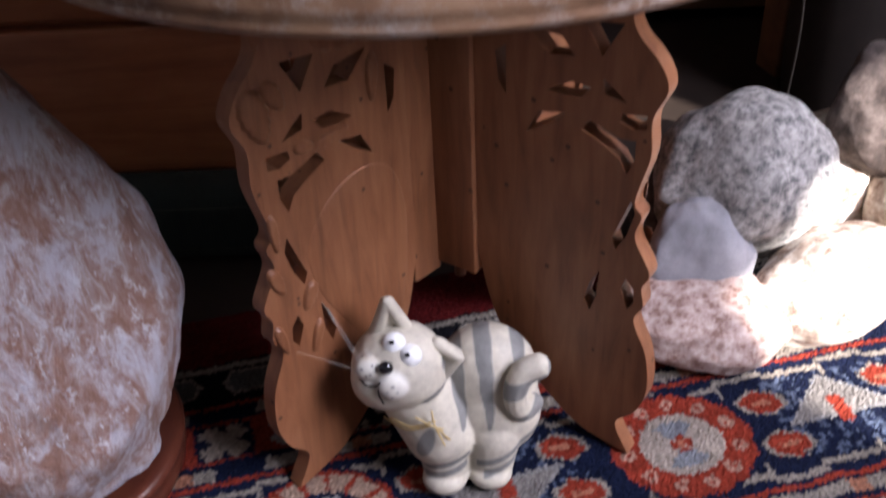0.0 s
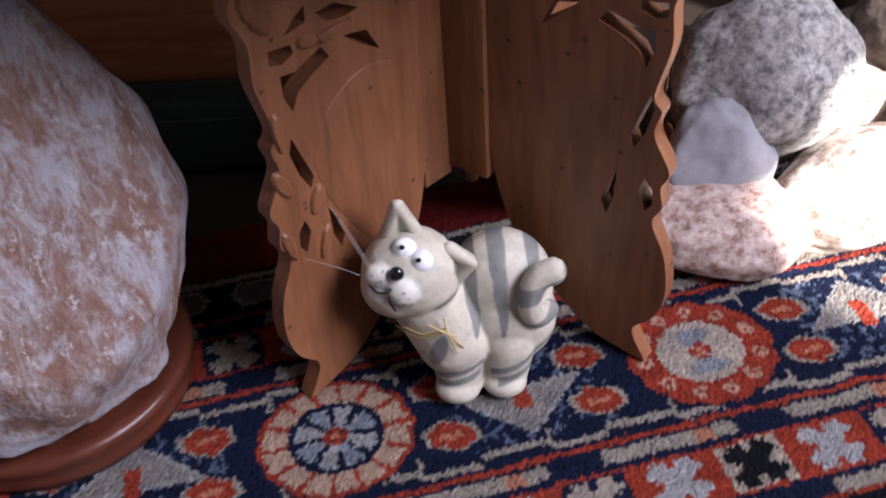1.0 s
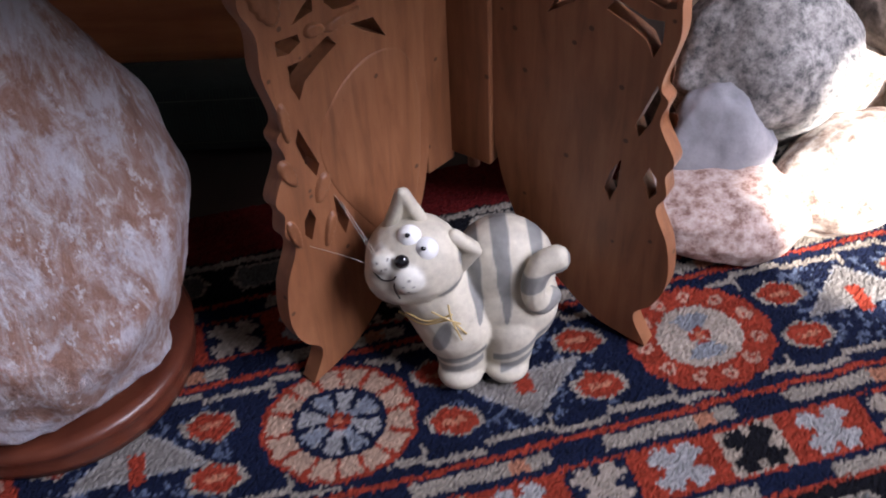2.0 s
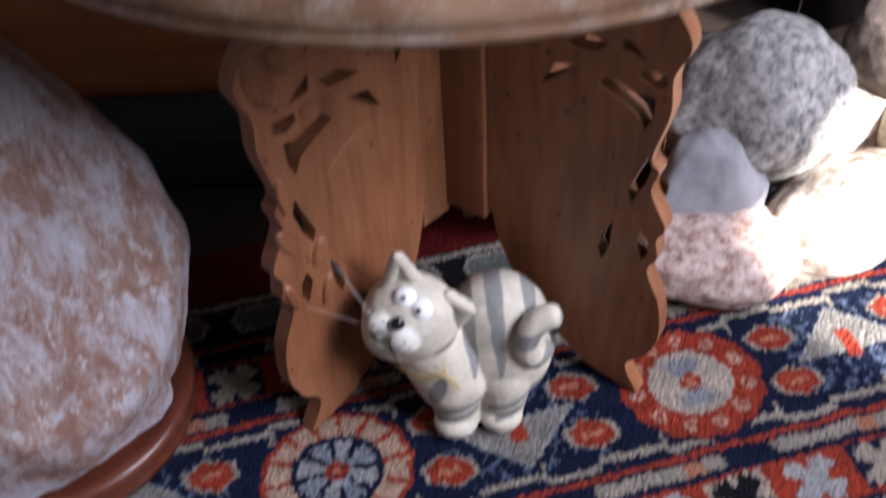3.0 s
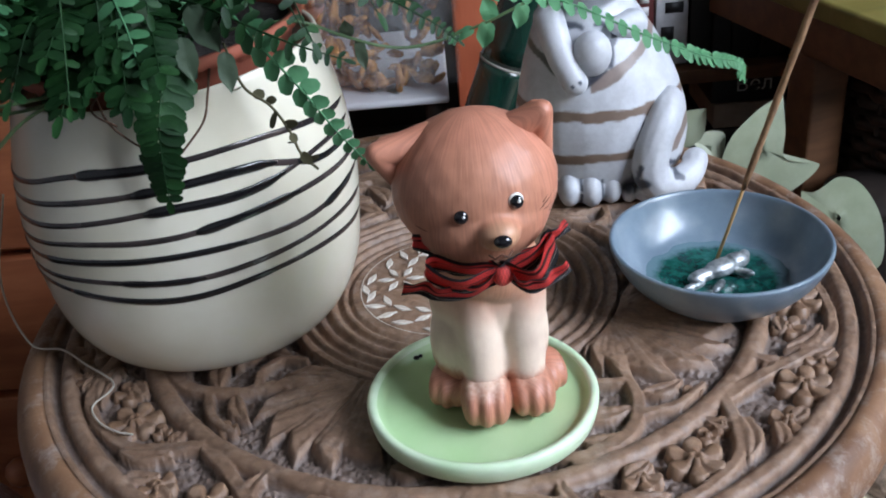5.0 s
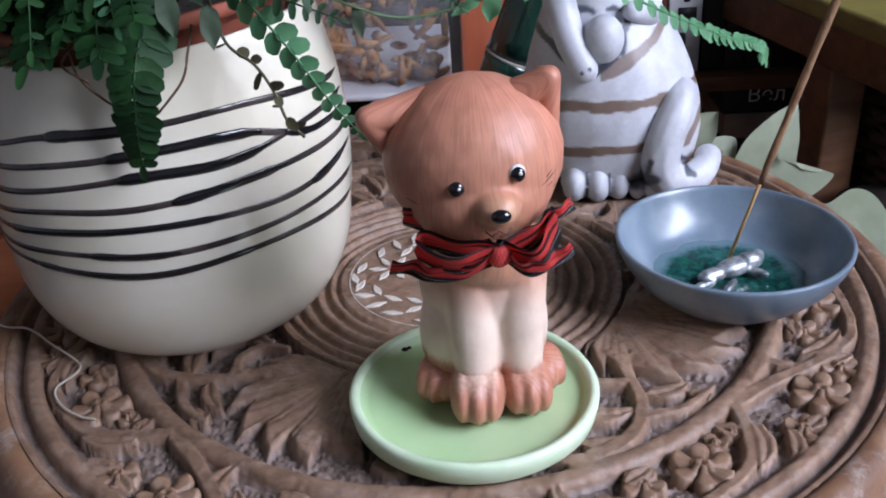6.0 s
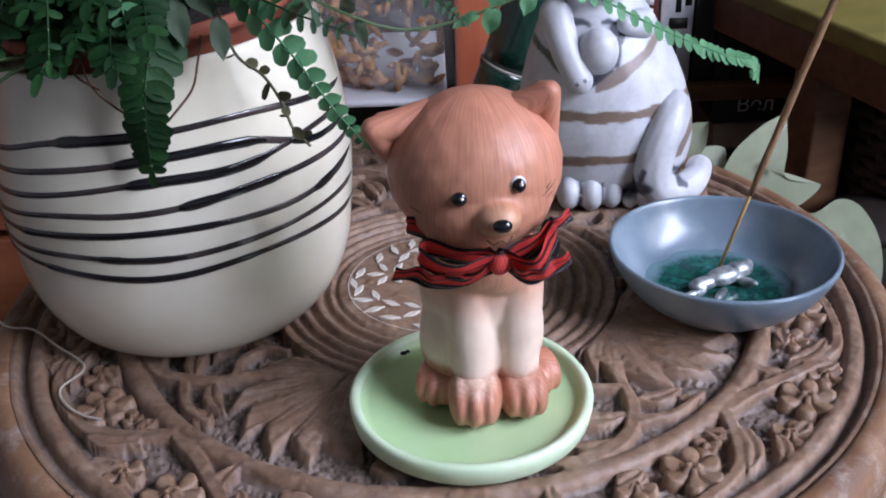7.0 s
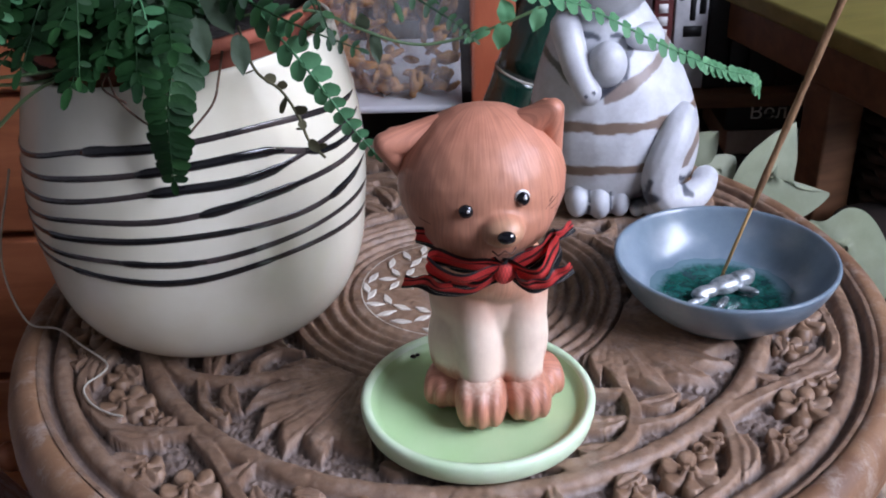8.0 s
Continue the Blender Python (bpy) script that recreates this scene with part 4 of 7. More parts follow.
part("loop", ribbon([KN, (0.0080, -0.1470, 0.4790), (-0.0050, -0.1425, 0.4795), (-0.0072, -0.1445, 0.4765), (0.0060, -0.1500, 0.4740), KN], (0.08, -0.5, 1), (0.0095, 0.0100)), TARTAN, bow)
part("loop", ribbon([KN, (0.0290, -0.1460, 0.4800), (0.0375, -0.1400, 0.4850), (0.0380, -0.1425, 0.4815), (0.0315, -0.1490, 0.4755), KN], (-0.3, -0.4, 1), (0.0100, 0.0125), turn=2), TARTAN, bow)
part("tail", ribbon([KN, (0.0080, -0.1480, 0.4700), (-0.0030, -0.1470, 0.4700), (-0.0100, -0.1440, 0.4712), (-0.0170, -0.1410, 0.4690)], (0.25, -0.4, 1), (0.0090, 0.0075), turn=1), TARTAN, bow)
part("tail", ribbon([KN, (0.0100, -0.1440, 0.4805), (0.0000, -0.1405, 0.4835), (-0.0115, -0.1360, 0.4860)], (0.1, -0.2, 1), (0.0075, 0.0085), turn=4), TARTAN, bow)
part("tail", ribbon([KN, (0.0285, -0.1495, 0.4712), (0.0365, -0.1475, 0.4725), (0.0435, -0.1440, 0.4760)], (-0.35, -0.4, 1), (0.0085, 0.0070), turn=3), TARTAN, bow)
part("tail", ribbon([KN, (0.0290, -0.1450, 0.4815), (0.0370, -0.1420, 0.4860), (0.0445, -0.1380, 0.4890)], (-0.3, -0.3, 1), (0.0080, 0.0050), turn=5), TARTAN, bow)

# cream planter with black glaze lines
POT = Vector((-0.1205, -0.0080, H))
CREAM_GLAZE, ot_, ob_ = shader("cream_glaze", 0.16, coat=0.5)
on = noise_tex(ot_, 14, 5)
ot_.links.new(ramp(ot_, on, [(0.32, (0.66, 0.62, 0.47)), (0.6, (0.74, 0.71, 0.58)), (0.75, (0.72, 0.70, 0.50))]), ob_.inputs["Base Color"])
rough_of(ot_, ob_, noise_tex(ot_, 60, 4), 0.12, 0.26)
bump(ot_, ob_, [(on, 0.12, 0.003), (noise_tex(ot_, 400, 3), 0.03, 0.0004)])
LINE_GLAZE, lt_, lb_ = shader("black_line_glaze", 0.2, coat=0.4)
lt_.links.new(ramp(lt_, noise_tex(lt_, 40, 4), [(0.40, (0.022, 0.018, 0.018)), (0.65, (0.065, 0.050, 0.046))]), lb_.inputs["Base Color"])
THICK_GLAZE, _, _ = shader("thick_black_glaze", 0.14, color=(0.008, 0.008, 0.009), coat=0.5)
TERRA, rt_, rb_ = shader("terracotta", 0.8, color=(0.32, 0.09, 0.05))
rt_.links.new(ramp(rt_, noise_tex(rt_, 60, 5), [(0.3, (0.22, 0.055, 0.03)), (0.7, (0.36, 0.11, 0.06))]), rb_.inputs["Base Color"])
SOIL, st_, sb_ = shader("soil", 0.95, color=(0.02, 0.014, 0.01))
bump(st_, sb_, [(noise_tex(st_, 120, 6), 1.0, 0.006)])
POT_PROF = [(0.0, 0.0010), (0.048, 0.0010), (0.0545, 0.0020), (0.0635, 0.0085), (0.0710, 0.0195), (0.0760, 0.0340), (0.0785, 0.0520), (0.0800, 0.0700), (0.0796, 0.0880), (0.0772, 0.1060), (0.0738, 0.1220), (0.0716, 0.1310), (0.0705, 0.1360), (0.0697, 0.1390), (0.0688, 0.1404), (0.0674, 0.1404), (0.0668, 0.1385), (0.0668, 0.1250), (0.0, 0.1200)]
def pot_r(z):
    q = [(b, a) for a, b in POT_PROF[1:14]]
    return float(np.interp(z, [a for a, _ in q], [b for _, b in q]))
planter = thing("planter", POT, "cream glazed round planter with drawn black lines", "planter")
part("bowl", lathe([(r, z) for r, z in ((p.x, p.z) for p in spline([(a, 0, b) for a, b in POT_PROF], 90))], 128), CREAM_GLAZE, planter)
LINE_AT = (-205, -138, -112, -84, -57, -44, -36, -8)
LINE_Z = ((0.1040, 0.1085, 0.1160, 0.1166, 0.1161, 0.1145, 0.1130, 0.1085), (0.0960, 0.0995, 0.1050, 0.1068, 0.1066, 0.1035, 0.0960, 0.0935),
          (0.0870, 0.0903, 0.0945, 0.0986, 0.0965, 0.0985, 0.0998, 0.1006), (0.0780, 0.0806, 0.0859, 0.0860, 0.0877, 0.0876, 0.0875, 0.0866),
          (0.0700, 0.0731, 0.0775, 0.0771, 0.0756, 0.0748, 0.0746, 0.0777), (0.0620, 0.0652, 0.0674, 0.0647, 0.0659, 0.0657, 0.0656, 0.0655), (0.0570, 0.0595, 0.0586, 0.0560, 0.0582, 0.0580, 0.0577, 0.0545))
def line_z(k, deg):
    """Height of drawn line k at an angle round the pot."""
    return float(np.mean(np.interp([deg + d for d in (-9, -5, -2, 2, 5, 9)], LINE_AT, LINE_Z[k]))) + 0.0003 * math.sin(deg * 0.09 + k * 2.1)
def glaze_line(k, a0, a1, width, blob):
    n = max(int(abs(a1 - a0) / 2), 12)
    pts, rad = [], []
    for i in range(n + 1):
        a = a0 + (a1 - a0) * i / n
        z = line_z(k, a)
        r = pot_r(z)
        pts.append((r * math.cos(radians(a)), r * math.sin(radians(a)), z))
        w = width * (0.92 + 0.12 * math.sin(a * 0.05 + k) ** 2)
        if blob and i < 5:
            w *= 1.15
        if i < 2:
            w *= 0.85 if i else 0.55
        if i > n - 4:
            w *= (n - i + 1) / 5
        rad.append(w)
    bm = tube(bmesh.new(), pts, rad, 8)
    for v in bm.verts:
        a, r0, r = math.atan2(v.co.y, v.co.x), pot_r(v.co.z), math.hypot(v.co.x, v.co.y)
        r = r0 + (0.00035 if blob else 0.0002) + (r - r0) * 0.25
        v.co.x, v.co.y = r * math.cos(a), r * math.sin(a)
    return bm
for k in range(7):
    part("glaze_line", glaze_line(k, -205, -2, 0.00140, False), LINE_GLAZE, planter)
for k, a0, a1, w in ((0, -112, -80, 0.00215), (1, -94, -46, 0.00205), (2, -91, -44, 0.00210), (3, -77, -40, 0.00205), (4, -134, -60, 0.00165), (4, -33, -8, 0.00205), (5, -104, -74, 0.00170), (6, -125, -50, 0.00160), (1, -40, -10, 0.00160)):
    part("glaze_line", glaze_line(k, a0, a1, w, True), THICK_GLAZE, planter)
def lean(parts):
    """The pot was thrown a little lower on one side."""
    for o in parts:
        up = o.parent.location.z - H
        for v in o.data.vertices:
            v.co.z += (v.co.z + up) / 0.14 * 0.085 * v.co.x
lean(planter.children)
inner = thing("nursery_pot", POT + Vector((0, 0, 0.121)), "reddish terracotta inner pot sitting in the planter", "pot")
part("shell", lathe([(0.0555, 0.0), (0.0590, 0.024), (0.0640, 0.0250), (0.0645, 0.0300), (0.0615, 0.0305), (0.0600, 0.022), (0.0, 0.0215)], 80), TERRA, inner)
part("soil", lathe([(0.0, 0.0265), (0.03, 0.0262), (0.0595, 0.0235)], 60), SOIL, inner)

lean(inner.children)

# blue incense bowl, its holder and the stick
BLUE, ut_, ub_ = shader("blue_glaze", 0.3, coat=0.3)
ut_.links.new(ramp(ut_, noise_tex(ut_, 40, 6), [(0.3, (0.11, 0.155, 0.20)), (0.55, (0.16, 0.215, 0.265)), (0.75, (0.23, 0.285, 0.32))]), ub_.inputs["Base Color"])
bump(ut_, ub_, [(noise_tex(ut_, 200, 4), 0.08, 0.0006)])
POOL, vt_, vb_ = shader("green_pooled_glaze", 0.12, coat=0.6)
vt_.links.new(ramp(vt_, noise_tex(vt_, 170, 6, rough=0.75), [(0.34, (0.006, 0.030, 0.035)), (0.5, (0.012, 0.085, 0.065)), (0.62, (0.03, 0.14, 0.12)), (0.72, (0.10, 0.24, 0.22))]), vb_.inputs["Base Color"])
vco = vt_.nodes.new("ShaderNodeTexCoord"); vle = vt_.nodes.new("ShaderNodeVectorMath"); vle.operation = "LENGTH"
vt_.links.new(vco.outputs["Object"], vle.inputs[0])
vad = vt_.nodes.new("ShaderNodeMath"); vad.operation = "MULTIPLY_ADD"
vad.inputs[1].default_value = 0.014
vt_.links.new(noise_tex(vt_, 110, 6, rough=0.75), vad.inputs[0]); vt_.links.new(vle.outputs["Value"], vad.inputs[2])
vsc = vt_.nodes.new("ShaderNodeMath"); vsc.operation = "MULTIPLY"; vsc.inputs[1].default_value = 25.0
vt_.links.new(vad.outputs[0], vsc.inputs[0])
vt_.links.new(mix(vt_, ramp(vt_, vsc.outputs[0], [(0.90, (0, 0, 0)), (1.0, (1, 1, 1))]), vb_.inputs["Base Color"].links[0].from_socket, (0.13, 0.21, 0.245)), vb_.inputs["Base Color"])
BOWL = Vector((0.1320, -0.0290, H))
dish = thing("incense_bowl", BOWL, "blue-grey glazed shallow bowl with a green glassy bottom", "bowl")
part("shell", lathe([(r, z) for r, z in ((p.x, p.z) for p in spline([(0, 0, 0.0006), (0.026, 0, 0.0006), (0.0300, 0, 0.0022), (0.0390, 0, 0.0085), (0.0465, 0, 0.0165), (0.0512, 0, 0.0245), (0.0532, 0, 0.0300), (0.0526, 0, 0.0316), (0.0508, 0, 0.0308), (0.0480, 0, 0.0240), (0.0430, 0, 0.0160), (0.0360, 0, 0.0100), (0.0250, 0, 0.0072), (0, 0, 0.0066)], 80))], 110), BLUE, dish)
bm = bmesh.new()
ring = []
for i in range(72):
    a = 2 * math.pi * i / 72
    r = 0.0352 + 0.0018 * math.sin(5 * a) + 0.0010 * math.sin(13 * a + 1)
    ring.append((r, a))
c = bm.verts.new((0, 0, 0.0078))
mid = [bm.verts.new((r * 0.7 * math.cos(a), r * 0.7 * math.sin(a), 0.0082)) for r, a in ring]
rim_ = [bm.verts.new((r * math.cos(a), r * math.sin(a), 0.0098)) for r, a in ring]
for i in range(72):
    j = (i + 1) % 72
    bm.faces.new((c, mid[i], mid[j])); bm.faces.new((mid[i], rim_[i], rim_[j], mid[j]))
part("glaze_pool", bm, POOL, dish, "crackled green and turquoise glass glaze")
PEWTER, et_, eb_ = shader("pewter", 0.42, 0.6, (0.55, 0.57, 0.58))
et_.links.new(ramp(et_, noise_tex(et_, 200, 4), [(0.35, (0.10, 0.12, 0.125)), (0.62, (0.50, 0.53, 0.54))]), eb_.inputs["Base Color"])
bm = bmesh.new()
for q in (((0.003, 0.003, 0.0125), (0.0110, 0.0055, 0.0045), (0, 0, 25)), ((0.011, 0.0075, 0.0128), (0.0078, 0.0048, 0.0045), (0, 0, 20)), ((-0.008, -0.002, 0.0115), (0.0085, 0.0038, 0.0034), (0, 0, 20)), ((-0.0135, -0.0085, 0.0100), (0.0070, 0.0022, 0.0022), (0, 0, 25)),
          ((-0.002, -0.0110, 0.0105), (0.0065, 0.0022, 0.0022), (0, 0, 55)), ((0.013, -0.001, 0.0110), (0.0055, 0.0022, 0.0022), (0, 0, -30)), ((0.0165, 0.012, 0.0130), (0.0030, 0.0030, 0.0030))):
    ellipsoid(bm, *q)
put("incense_holder", melted(bm, 0.0006, 4), BOWL, "small silvery pewter incense holder standing in the blue bowl", "incense holder", PEWTER)
STICK, xt_, xb_ = shader("incense_paste", 0.9)
xt_.links.new(ramp(xt_, noise_tex(xt_, 300, 6, (1, 1, 0.3)), [(0.3, (0.14, 0.075, 0.035)), (0.55, (0.27, 0.155, 0.075)), (0.75, (0.36, 0.22, 0.12))]), xb_.inputs["Base Color"])
bump(xt_, xb_, [(noise_tex(xt_, 900, 4), 0.8, 0.0008)])
BAMBOO_STICK, _, _ = shader("bamboo_stick", 0.6, color=(0.42, 0.26, 0.09))
stick = thing("incense_stick", (0.1330, -0.0228, H + 0.0150), "thin tan incense stick leaning out of its pewter holder", "incense stick")
way = Vector((0.0342, -0.002, 0.1250)).normalized()
part("core", tube(bmesh.new(), [way * (0.24 * f) for f in (0, 0.1, 0.2)], 0.00085, 8), BAMBOO_STICK, stick)
part("paste", tube(bmesh.new(), [way * s for s in np.linspace(0.040, 0.245, 26)], [0.0012] + [0.0016 + 0.00002 * i + 0.00015 * math.sin(i * 1.7) for i in range(25)], 10), STICK, stick)

# ---- big white striped cat statue at the back of the table ----
def white_cat():
    bm = bmesh.new()
    # a broad pear-shaped body, narrow at the neck
    for z, r, cx in ((0.4010 + 0.0905 * f, float(np.interp(f, (0, 0.15, 0.32, 0.5, 0.65, 0.8, 1), (0.0500, 0.0525, 0.0520, 0.0480, 0.0435, 0.0375, 0.0280))), 0.0990 - 0.009 * f ** 2) for f in (i / 24 for i in range(25))):
        ellipsoid(bm, (cx, 0.1180, z), (r, r * 0.92, 0.0165))
    ellipsoid(bm, (0.0860, 0.1080, 0.5260), (0.0330, 0.0320, 0.0330))            # head, above the view
    cone(bm, (0.0680, 0.1080, 0.5480), (0.0600, 0.1070, 0.5800), 0.0130, 0.002)
    cone(bm, (0.1040, 0.1080, 0.5480), (0.1120, 0.1070, 0.5800), 0.0130, 0.002)
    body = melted(bm, 0.0012, 14)
    # the tail comes round the flank and curls up at its end
    bm = bmesh.new()
    line = spline([(0.1335, 0.0900, 0.4420), (0.1285, 0.0780, 0.4370), (0.1220, 0.0720, 0.4230), (0.1190, 0.0700, 0.4090), (0.1240, 0.0695, 0.3985), (0.1365, 0.0740, 0.3955), (0.1465, 0.0820, 0.3985), (0.1500, 0.0890, 0.4020)], 60)
    for i, p in enumerate(line):
        f = i / 60
        r = 0.0078 + 0.0032 * math.sin(math.pi * min(f * 1.15, 1))
        ellipsoid(bm, p, (r, r, r), sub=2)
    tail_ = melted(bm, 0.0010, 6)
    # folded arm and the round ball it holds
    arms = bmesh.new()
    limb(arms, (0.0660, 0.0960, 0.4930), (0.0710, 0.0830, 0.4740), 0.0090, 0.0080)
    limb(arms, (0.0710, 0.0830, 0.4740), (0.0775, 0.0765, 0.4610), 0.0080, 0.0074)
    limb(arms, (0.1130, 0.0980, 0.4850), (0.1030, 0.0870, 0.4880), 0.0090, 0.0050)
    arms = melted(arms, 0.0009, 8)
    ball_ = bmesh.new()
    ellipsoid(ball_, (0.0880, 0.0815, 0.4755), (0.0108, 0.0100, 0.0130), sub=4)
    ball_ = mesh_of(ball_, [])
    bm = bmesh.new()
    ellipsoid(bm, (0.0855, 0.0830, H + 0.0100), (0.0195, 0.0120, 0.0105))
    for x, y, r in ((0.0735, 0.0790, 0.0068), (0.0860, 0.0765, 0.0070), (0.0980, 0.0790, 0.0066)):
        ellipsoid(bm, (x, y, H + 0.0098), (r, r * 1.45, 0.0100))
    feet = melted(bm, 0.0008, 4)
    bm = bmesh.new()
    ellipsoid(bm, (0.1085, 0.0770, H + 0.0062), (0.0046, 0.0060, 0.0062))
    ellipsoid(bm, (0.1195, 0.0745, H + 0.0058), (0.0085, 0.0058, 0.0058), (0, 4, -8))
    toes = melted(bm, 0.0007, 3)
    def colour(me, striped=True):
        p = points_of(me)
        x, y, z = p.T
        rgb = np.tile(np.array((0.57, 0.595, 0.63)), (len(p), 1))
        wob = 0.0012 * value_noise(x, z, 0.006, 6)
        brown = (0.19, 0.135, 0.10)
        for z0, w, slope, x0, x1 in ((0.4150, 0.0030, 0.06, 0.0, 0.1150), (0.4405, 0.0034, 0.03, 0.0, 1.0), (0.525, 0.004, 0.0, 0.0, 1.0)):
            line = np.abs(z - z0 - slope * (x - 0.09) + wob)
            rgb = blend(rgb, brown, (1 - step(line, w * 0.8, w)) * (striped & (x > x0) & (x < x1)))
        side = np.abs((z - 0.4585) - 0.30 * (x - 0.090) - 9.0 * np.maximum(x - 0.090, 0) ** 2 + wob)
        rgb = blend(rgb, (0.24, 0.19, 0.165), (1 - step(side, 0.0034, 0.0042)) * ((x > 0.086) & (x < 0.128) & (y < 0.12)) * striped)
        left = np.abs((z - 0.4700) + 0.8 * (x - 0.062) + wob)
        rgb = blend(rgb, (0.10, 0.11, 0.09), (1 - step(left, 0.0024, 0.0034)) * ((x < 0.071) & (y < 0.12)) * striped)
        patch = np.abs((z - 0.4170) - 1.25 * (x - 0.1405) + wob)
        rgb = blend(rgb, (0.22, 0.17, 0.14), (1 - step(patch, 0.0042, 0.0054)) * ((x > 0.134) & (x < 0.150) & (z > 0.410)) * striped)
        # blue-black broken lines along the creases and between the toes
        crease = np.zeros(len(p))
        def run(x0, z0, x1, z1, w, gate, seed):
            """A broken dark line from one place to another."""
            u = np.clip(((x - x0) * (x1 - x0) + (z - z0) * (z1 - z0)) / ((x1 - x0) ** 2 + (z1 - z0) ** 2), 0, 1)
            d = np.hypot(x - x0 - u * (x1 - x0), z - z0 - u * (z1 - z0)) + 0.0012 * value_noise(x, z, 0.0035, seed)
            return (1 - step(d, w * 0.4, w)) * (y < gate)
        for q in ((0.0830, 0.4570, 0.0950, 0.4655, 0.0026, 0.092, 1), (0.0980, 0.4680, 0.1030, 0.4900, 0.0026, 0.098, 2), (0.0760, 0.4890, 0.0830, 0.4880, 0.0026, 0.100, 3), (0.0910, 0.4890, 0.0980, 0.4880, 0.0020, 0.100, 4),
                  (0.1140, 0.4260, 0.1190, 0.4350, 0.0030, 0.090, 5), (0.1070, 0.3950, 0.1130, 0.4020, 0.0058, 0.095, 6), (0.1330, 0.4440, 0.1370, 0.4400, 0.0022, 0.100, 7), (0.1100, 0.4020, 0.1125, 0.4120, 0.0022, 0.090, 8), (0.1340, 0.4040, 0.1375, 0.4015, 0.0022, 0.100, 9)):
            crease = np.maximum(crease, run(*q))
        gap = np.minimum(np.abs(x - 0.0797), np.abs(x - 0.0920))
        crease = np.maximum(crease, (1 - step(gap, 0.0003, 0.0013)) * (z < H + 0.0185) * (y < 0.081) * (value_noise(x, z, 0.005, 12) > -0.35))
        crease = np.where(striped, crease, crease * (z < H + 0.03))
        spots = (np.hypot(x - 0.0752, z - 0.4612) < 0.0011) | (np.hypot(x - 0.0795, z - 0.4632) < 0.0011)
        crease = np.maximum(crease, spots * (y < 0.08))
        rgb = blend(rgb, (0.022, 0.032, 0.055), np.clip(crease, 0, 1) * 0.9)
        tone(me, rgb)
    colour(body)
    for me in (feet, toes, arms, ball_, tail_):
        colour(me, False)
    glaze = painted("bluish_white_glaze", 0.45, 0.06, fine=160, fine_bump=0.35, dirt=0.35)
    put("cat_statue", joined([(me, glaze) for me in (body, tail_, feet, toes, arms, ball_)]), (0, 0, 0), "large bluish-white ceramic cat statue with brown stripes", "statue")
white_cat()

